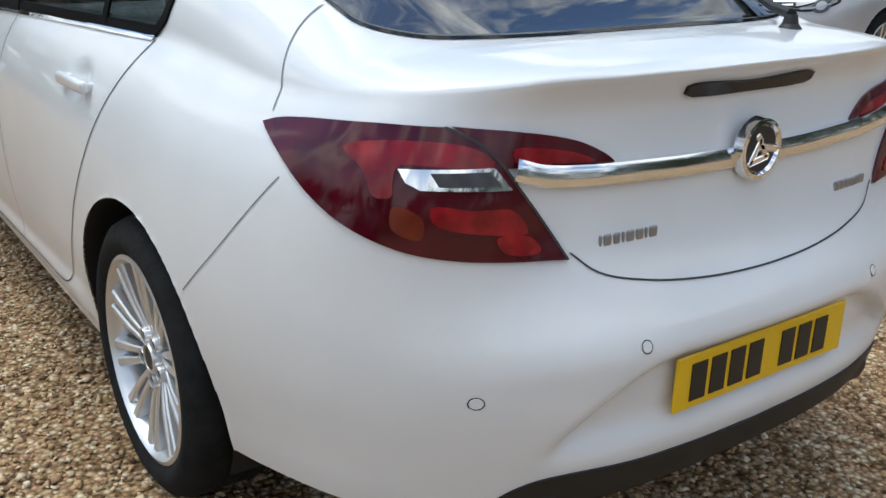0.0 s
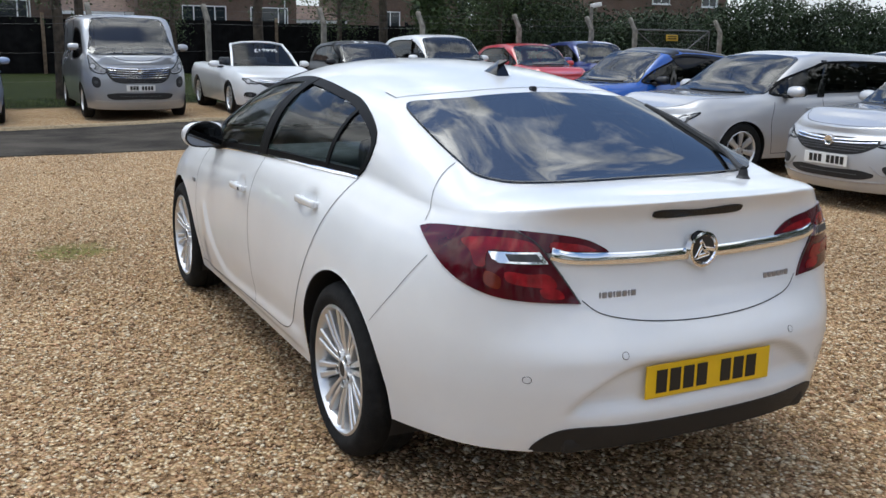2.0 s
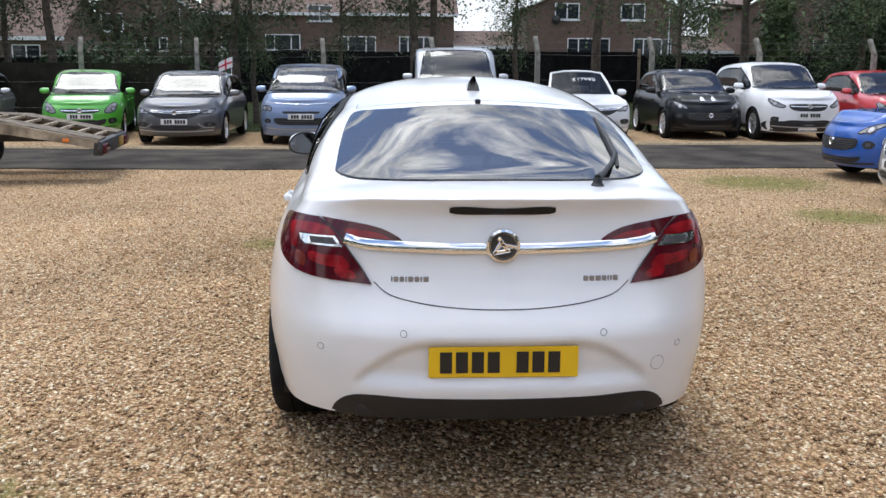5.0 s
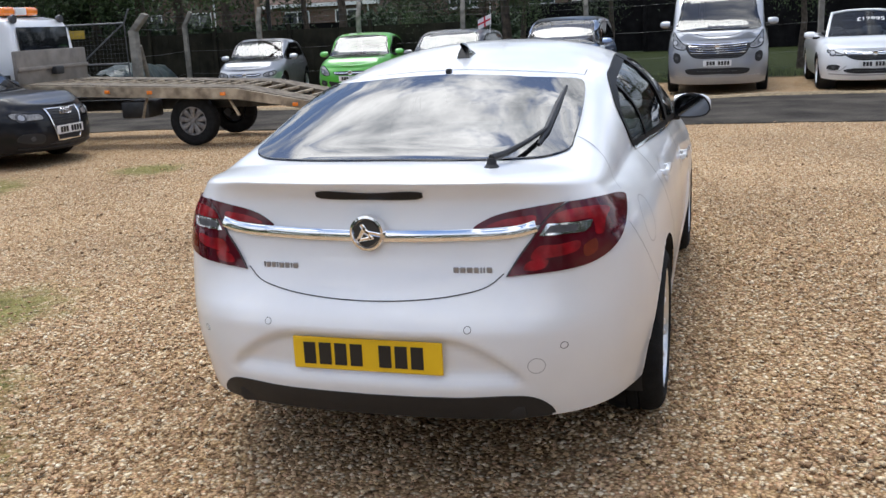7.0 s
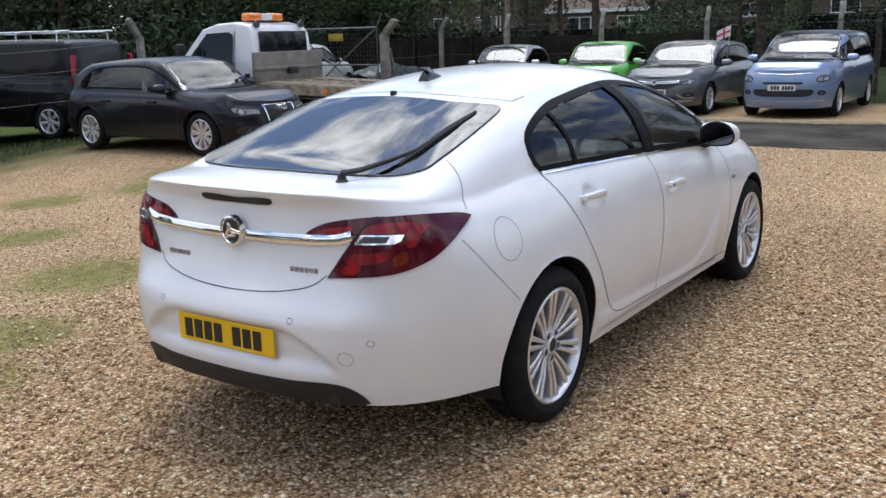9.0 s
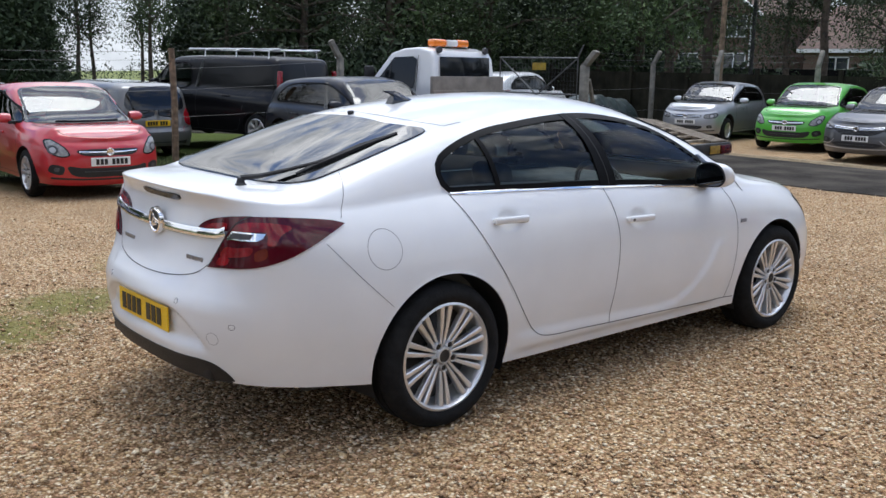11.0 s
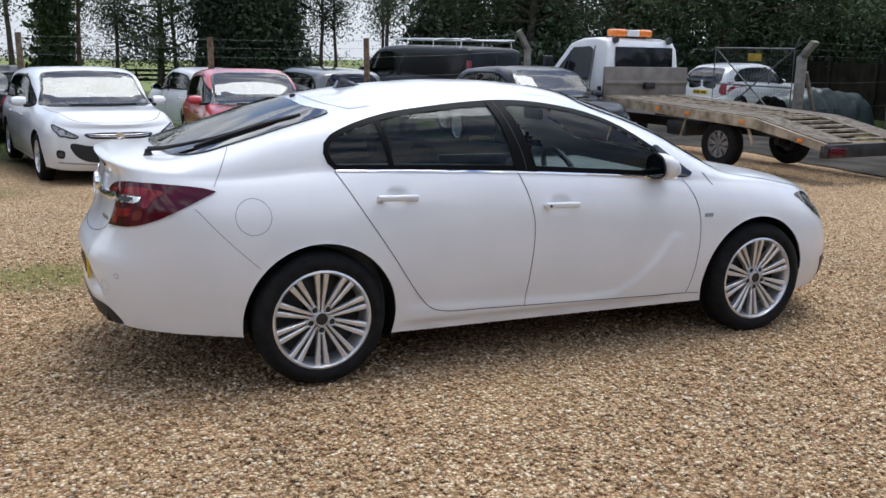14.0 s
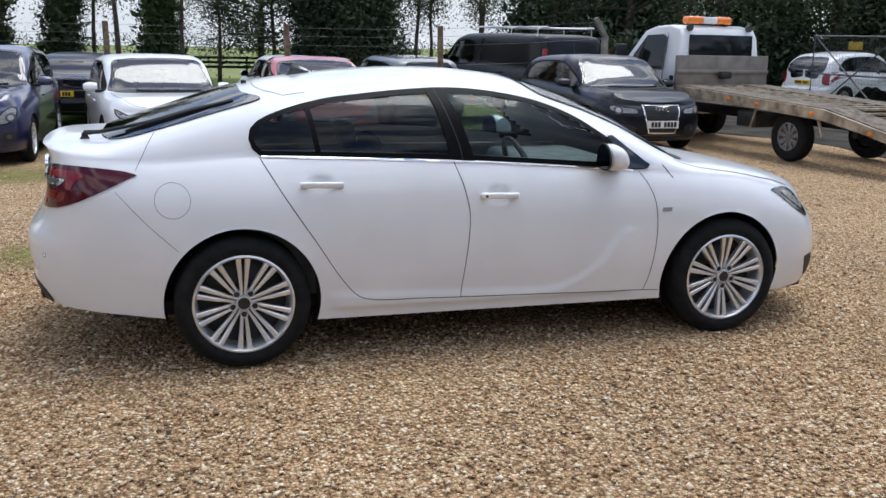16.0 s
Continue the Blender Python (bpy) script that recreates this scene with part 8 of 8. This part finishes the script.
def tree(kind, seed, height):
    """A tree with tapering trunk, limbs and a crown of separate leaves."""
    rng = random.Random(seed)
    label = {"broad": "broad dark green tree with low hanging branches", "slim": "slim tree with a thin trunk and sparse leaves", "poplar": "narrow upright tree leafy to the ground", "dense": "dense dark evergreen tree", "tall": "tall tree with a straight bare trunk before the dark fence"}[kind]
    t = thing("tree", label, "tree", "trees round the yard")
    geo, ends = [], []
    r0 = {"tall": 0.15, "broad": 0.17, "slim": 0.10, "poplar": 0.16, "dense": 0.18}[kind]
    pts = [(0, 0, -0.2)]
    lean = (rng.uniform(-0.05, 0.05), rng.uniform(-0.05, 0.05))
    for k in range(1, 9):
        z = height * 0.9 * k / 8
        pts.append((lean[0] * z + rng.uniform(-0.06, 0.06) * (k > 1), lean[1] * z + rng.uniform(-0.06, 0.06) * (k > 1), z))
    geo.append(tube(pts, [r0 * (1.25 if k == 0 else 1 - 0.10 * k) for k in range(9)], 9))
    first = {"tall": 0.44, "broad": 0.38, "slim": 0.5, "poplar": 0.08, "dense": 0.04}[kind]
    limbs = {"tall": 18, "broad": 26, "slim": 14, "poplar": 34, "dense": 40}[kind]
    for k in range(limbs):
        f = first + (0.95 - first) * (k + rng.random()) / limbs
        base = Vector(np.array([np.interp(f * 8, range(9), [p[i] for p in pts]) for i in range(3)]))
        a = rng.uniform(0, 2 * math.pi)
        reach = {"tall": 0.19 * height * (1.1 - 0.5 * f), "broad": 0.34 * height * (1.05 - 0.75 * abs(f - 0.45)), "slim": 0.17 * height * (1.1 - 0.7 * f), "poplar": 0.10 * height * (1.15 - f), "dense": 0.24 * height * (1.08 - f)}[kind]
        rise = {"tall": rng.uniform(-0.35, 0.35) if f < 0.5 else rng.uniform(0.1, 0.7), "broad": rng.uniform(-0.15, 0.5), "slim": rng.uniform(0.2, 0.9), "poplar": rng.uniform(1.0, 2.0), "dense": rng.uniform(-0.25, 0.1)}[kind]
        way = Vector((math.cos(a), math.sin(a), rise)).normalized()
        tip = base + way * reach * rng.uniform(0.75, 1.15)
        mid = (base + tip) / 2 + Vector((rng.uniform(-0.1, 0.1), rng.uniform(-0.1, 0.1), 0.08 * reach))
        r = r0 * (1 - 0.85 * f) * 0.45 + 0.012
        geo.append(tube([base, mid, tip], [r, r * 0.65, r * 0.25], 5))
        for u in (0.35, 0.55, 0.75, 0.9, 1.0):
            ends.append(tuple(base.lerp(tip, u) + Vector((rng.uniform(-0.3, 0.3), rng.uniform(-0.3, 0.3), rng.uniform(-0.2, 0.2)))))
        if kind in ("broad", "tall") and f < 0.56:
            # hanging twigs
            for _ in range(2):
                q = base.lerp(tip, rng.uniform(0.6, 1.0))
                w = q + Vector((rng.uniform(-0.3, 0.3), rng.uniform(-0.3, 0.3), -rng.uniform(0.4, 1.0)))
                geo.append(tube([q, w], [0.012, 0.005], 4))
                ends += [tuple(q.lerp(w, 0.4)), tuple(q.lerp(w, 0.7)), tuple(w)]
    part("trunk", join(*geo), BARK, t)
    per, spread, size = {"tall": (60, 0.36, 0.05), "broad": (70, 0.36, 0.05), "slim": (66, 0.32, 0.046), "poplar": (90, 0.28, 0.044), "dense": (85, 0.34, 0.05)}[kind]
    low = [e for e in ends if e[2] < max(0.62 * height, 4.2)]
    high = [e for e in ends if e[2] >= max(0.62 * height, 4.2)]
    leaves = [foliage(low, per, spread, size, seed, 0.12 if kind == "broad" else 0), foliage(high, per // 4, spread * 1.2, size * 1.6, seed + 1)]
    if kind in ("dense", "poplar", "broad"):
        # broader leaves deep within the crown, added to block the sky behind
        heart = [(e[0] * 0.6, e[1] * 0.6, e[2]) for e in (low if kind != "broad" else low[::2])]
        leaves.append(foliage(heart, 11 if kind != "broad" else 7, 0.24, 0.16 if kind != "broad" else 0.12, seed + 2))
    part("crown", join(*[g for g in leaves if g[0]]), DARKLEAF if kind == "dense" else LEAF, t, smooth=False)
    return t


def plant(kind, variant, height, places, wide=1.0):
    """Sets one tree and its copies at (x, y, scale)."""
    first = None
    for k, (x, y, s) in enumerate(places):
        m = pose(x, y, float(lie(x, y)), 0, 0, (k * 137 + variant * 50) % 360) @ Matrix.Diagonal((s * wide, s * wide, s, 1))
        if first is None:
            first = tree(kind, variant, height)
            first.matrix_basis = m
        else:
            o = copy_thing(first, Matrix.Identity(4))
            o.matrix_basis = m


# along the verge before the houses
plant("tall", 10, 9.0, [(22.0, -0.25, 1.0), (22.2, -0.72, 0.95), (22.0, 4.55, 1.0), (23.2, 9.8, 1.0), (22.0, -5.2, 1.05)])
plant("tall", 19, 8.5, [(22.0, 1.8, 0.62), (22.0, 4.05, 0.62), (22.0, -2.95, 0.62), (22.0, -7.5, 0.62), (23.0, 7.9, 0.7), (23.5, 11.2, 0.8)])
plant("poplar", 20, 6.0, [(22.2, -10.3, 0.75)])
plant("broad", 11, 9.0, [(22.5, -12.9, 0.72), (23.0, 13.5, 1.1), (26.0, 18.5, 1.3), (30.5, -12.5, 1.15)])
plant("broad", 12, 8.5, [(23.5, -14.0, 0.8), (24.5, 16.0, 1.1), (22.4, 5.3, 0.56), (23.0, 7.0, 0.6)])
plant("dense", 14, 7.0, [(27.0, 21.0, 1.2), (23.5, -13.6, 0.75), (33.0, 25.0, 1.3), (30.0, 27.0, 1.4), (36.0, 31.0, 1.5), (63.0, 23.5, 1.6), (62.5, 28.5, 1.7), (62.0, 38.0, 1.8), (57.0, 41.0, 1.6), (64.0, 33.0, 1.7), (48.0, 40.0, 1.4)])
# north of the yard, with gaps of sky and field between
plant("poplar", 15, 4.9, [(-0.4, 26.0, 0.9), (-5.2, 27.0, 1.0), (5.4, 27.0, 1.2), (-3.3, 27.5, 0.9), (-8.5, 27.0, 1.1), (4.8, 25.5, 1.1)], 1.05)
plant("slim", 16, 6.2, [(0.4, 25.0, 1.0), (1.6, 27.0, 0.9), (-1.4, 24.0, 1.1), (8.0, 26.0, 1.0), (8.7, 26.5, 0.9), (10.4, 26.0, 1.05), (10.9, 28.0, 0.95), (3.3, 26.0, 1.0), (-2.3, 28.0, 1.0), (12.6, 25.0, 1.1), (-6.8, 25.5, 1.0)], 0.9)
plant("dense", 17, 4.9, [(4.4, 24.5, 0.9), (5.6, 24.0, 1.0), (6.4, 25.0, 0.95), (13.5, 27.0, 1.2), (15.5, 25.5, 1.2), (17.5, 27.5, 1.3), (20.0, 25.0, 1.3), (22.5, 27.0, 1.3), (25.0, 24.0, 1.2), (28.0, 28.0, 1.4), (24.0, 31.0, 1.5), (19.0, 31.0, 1.4), (14.5, 31.0, 1.3), (34.0, 36.0, 1.6), (-11.0, 29.0, 1.2), (-13.5, 27.0, 1.2)], 1.1)
plant("broad", 18, 7.0, [(14.5, 23.5, 1.0), (18.0, 23.0, 1.1), (21.5, 22.0, 1.1), (25.5, 20.0, 1.1), (-9.5, 24.0, 1.0), (2.9, 26.8, 0.75), (29.5, 23.0, 1.2)], 1.2)


def hedge(name, p0, p1, height, width, count, label, seed, material, leaf=0.11):
    """A long hedge or far belt of trees, leaf by leaf."""
    rng = np.random.default_rng(seed)
    u = rng.random(count)
    ends = np.stack([p0[0] + u * (p1[0] - p0[0]), p0[1] + u * (p1[1] - p0[1]), np.zeros(count)], 1)
    lump = np.array([0.75 + 0.35 * noise.noise(Vector((x * 0.25, y * 0.25, seed))) for x, y, _ in ends])
    ends[:, 2] = rng.random(count) ** 0.7 * height * lump + lie(ends[:, 0], ends[:, 1])
    d = np.array([-(p1[1] - p0[1]), p1[0] - p0[0]]) / math.hypot(p1[0] - p0[0], p1[1] - p0[1])
    ends[:, :2] += d * (rng.normal(0, 0.4, count).clip(-0.9, 0.9) * width)[:, None]
    ob = new(name, mesh_of(name, *foliage(ends.tolist(), 10, 0.22 * width, leaf * width, seed), material, False))
    return tagged(ob, label, "hedge", kind="stuff")


hedge("hedge", (29.5, -15.0), (32.5, -60.0), 4.6, 1.2, 10500, "tall dark clipped hedge below the brick house", 21, DARKLEAF, 0.07)
hedge("bushes", (30.0, 6.2), (31.0, 12.5), 2.3, 1.2, 900, "rounded garden bushes at the end of the dark fence", 22, DARKLEAF)
hedge("far_trees", (-260, 230), (260, 240), 4.2, 2.6, 1600, "distant belt of trees across the fields", 23, DARKLEAF)
hedge("far_trees", (150, -80), (170, 220), 7.0, 3.0, 1500, "distant belt of trees behind the houses", 24, DARKLEAF)
hedge("undergrowth", (13.0, 21.5), (34.0, 21.0), 2.2, 1.1, 1700, "dark undergrowth below the trees", 25, DARKLEAF)
hedge("undergrowth", (24.5, 10.5), (26.0, 22.0), 1.9, 0.9, 900, "dark undergrowth behind the wire fence", 26, DARKLEAF)


# tree belts out of view, added to darken reflections and block low sky
hedge("tree_belt", (-34, -27), (12, -29), 13.0, 4.5, 3200, "dark belt of trees on the near side of the yard", 27, DARKLEAF, 0.058)
hedge("tree_belt", (-24, -26), (-26, 30), 7.0, 2.6, 1200, "dark belt of trees closing the yard", 28, DARKLEAF)


def rail_fence():
    """Low dark post-and-rail fence between the yard's trees and the field."""
    rf = thing("rail_fence", "low dark wooden post-and-rail fence before the field", "fence")
    for k in range(15):
        part("post", box(-16 + 2.2 * k - 0.05, -16 + 2.2 * k + 0.05, 41.95, 42.05, -0.8, 0.5, 0.01), FENCEWOOD, rf)
    for z in (-0.02, 0.2, 0.42):
        part("rail", box(-16, 16, 41.9, 41.94, z - 0.06, z + 0.06, 0.01), FENCEWOOD, rf)


rail_fence()
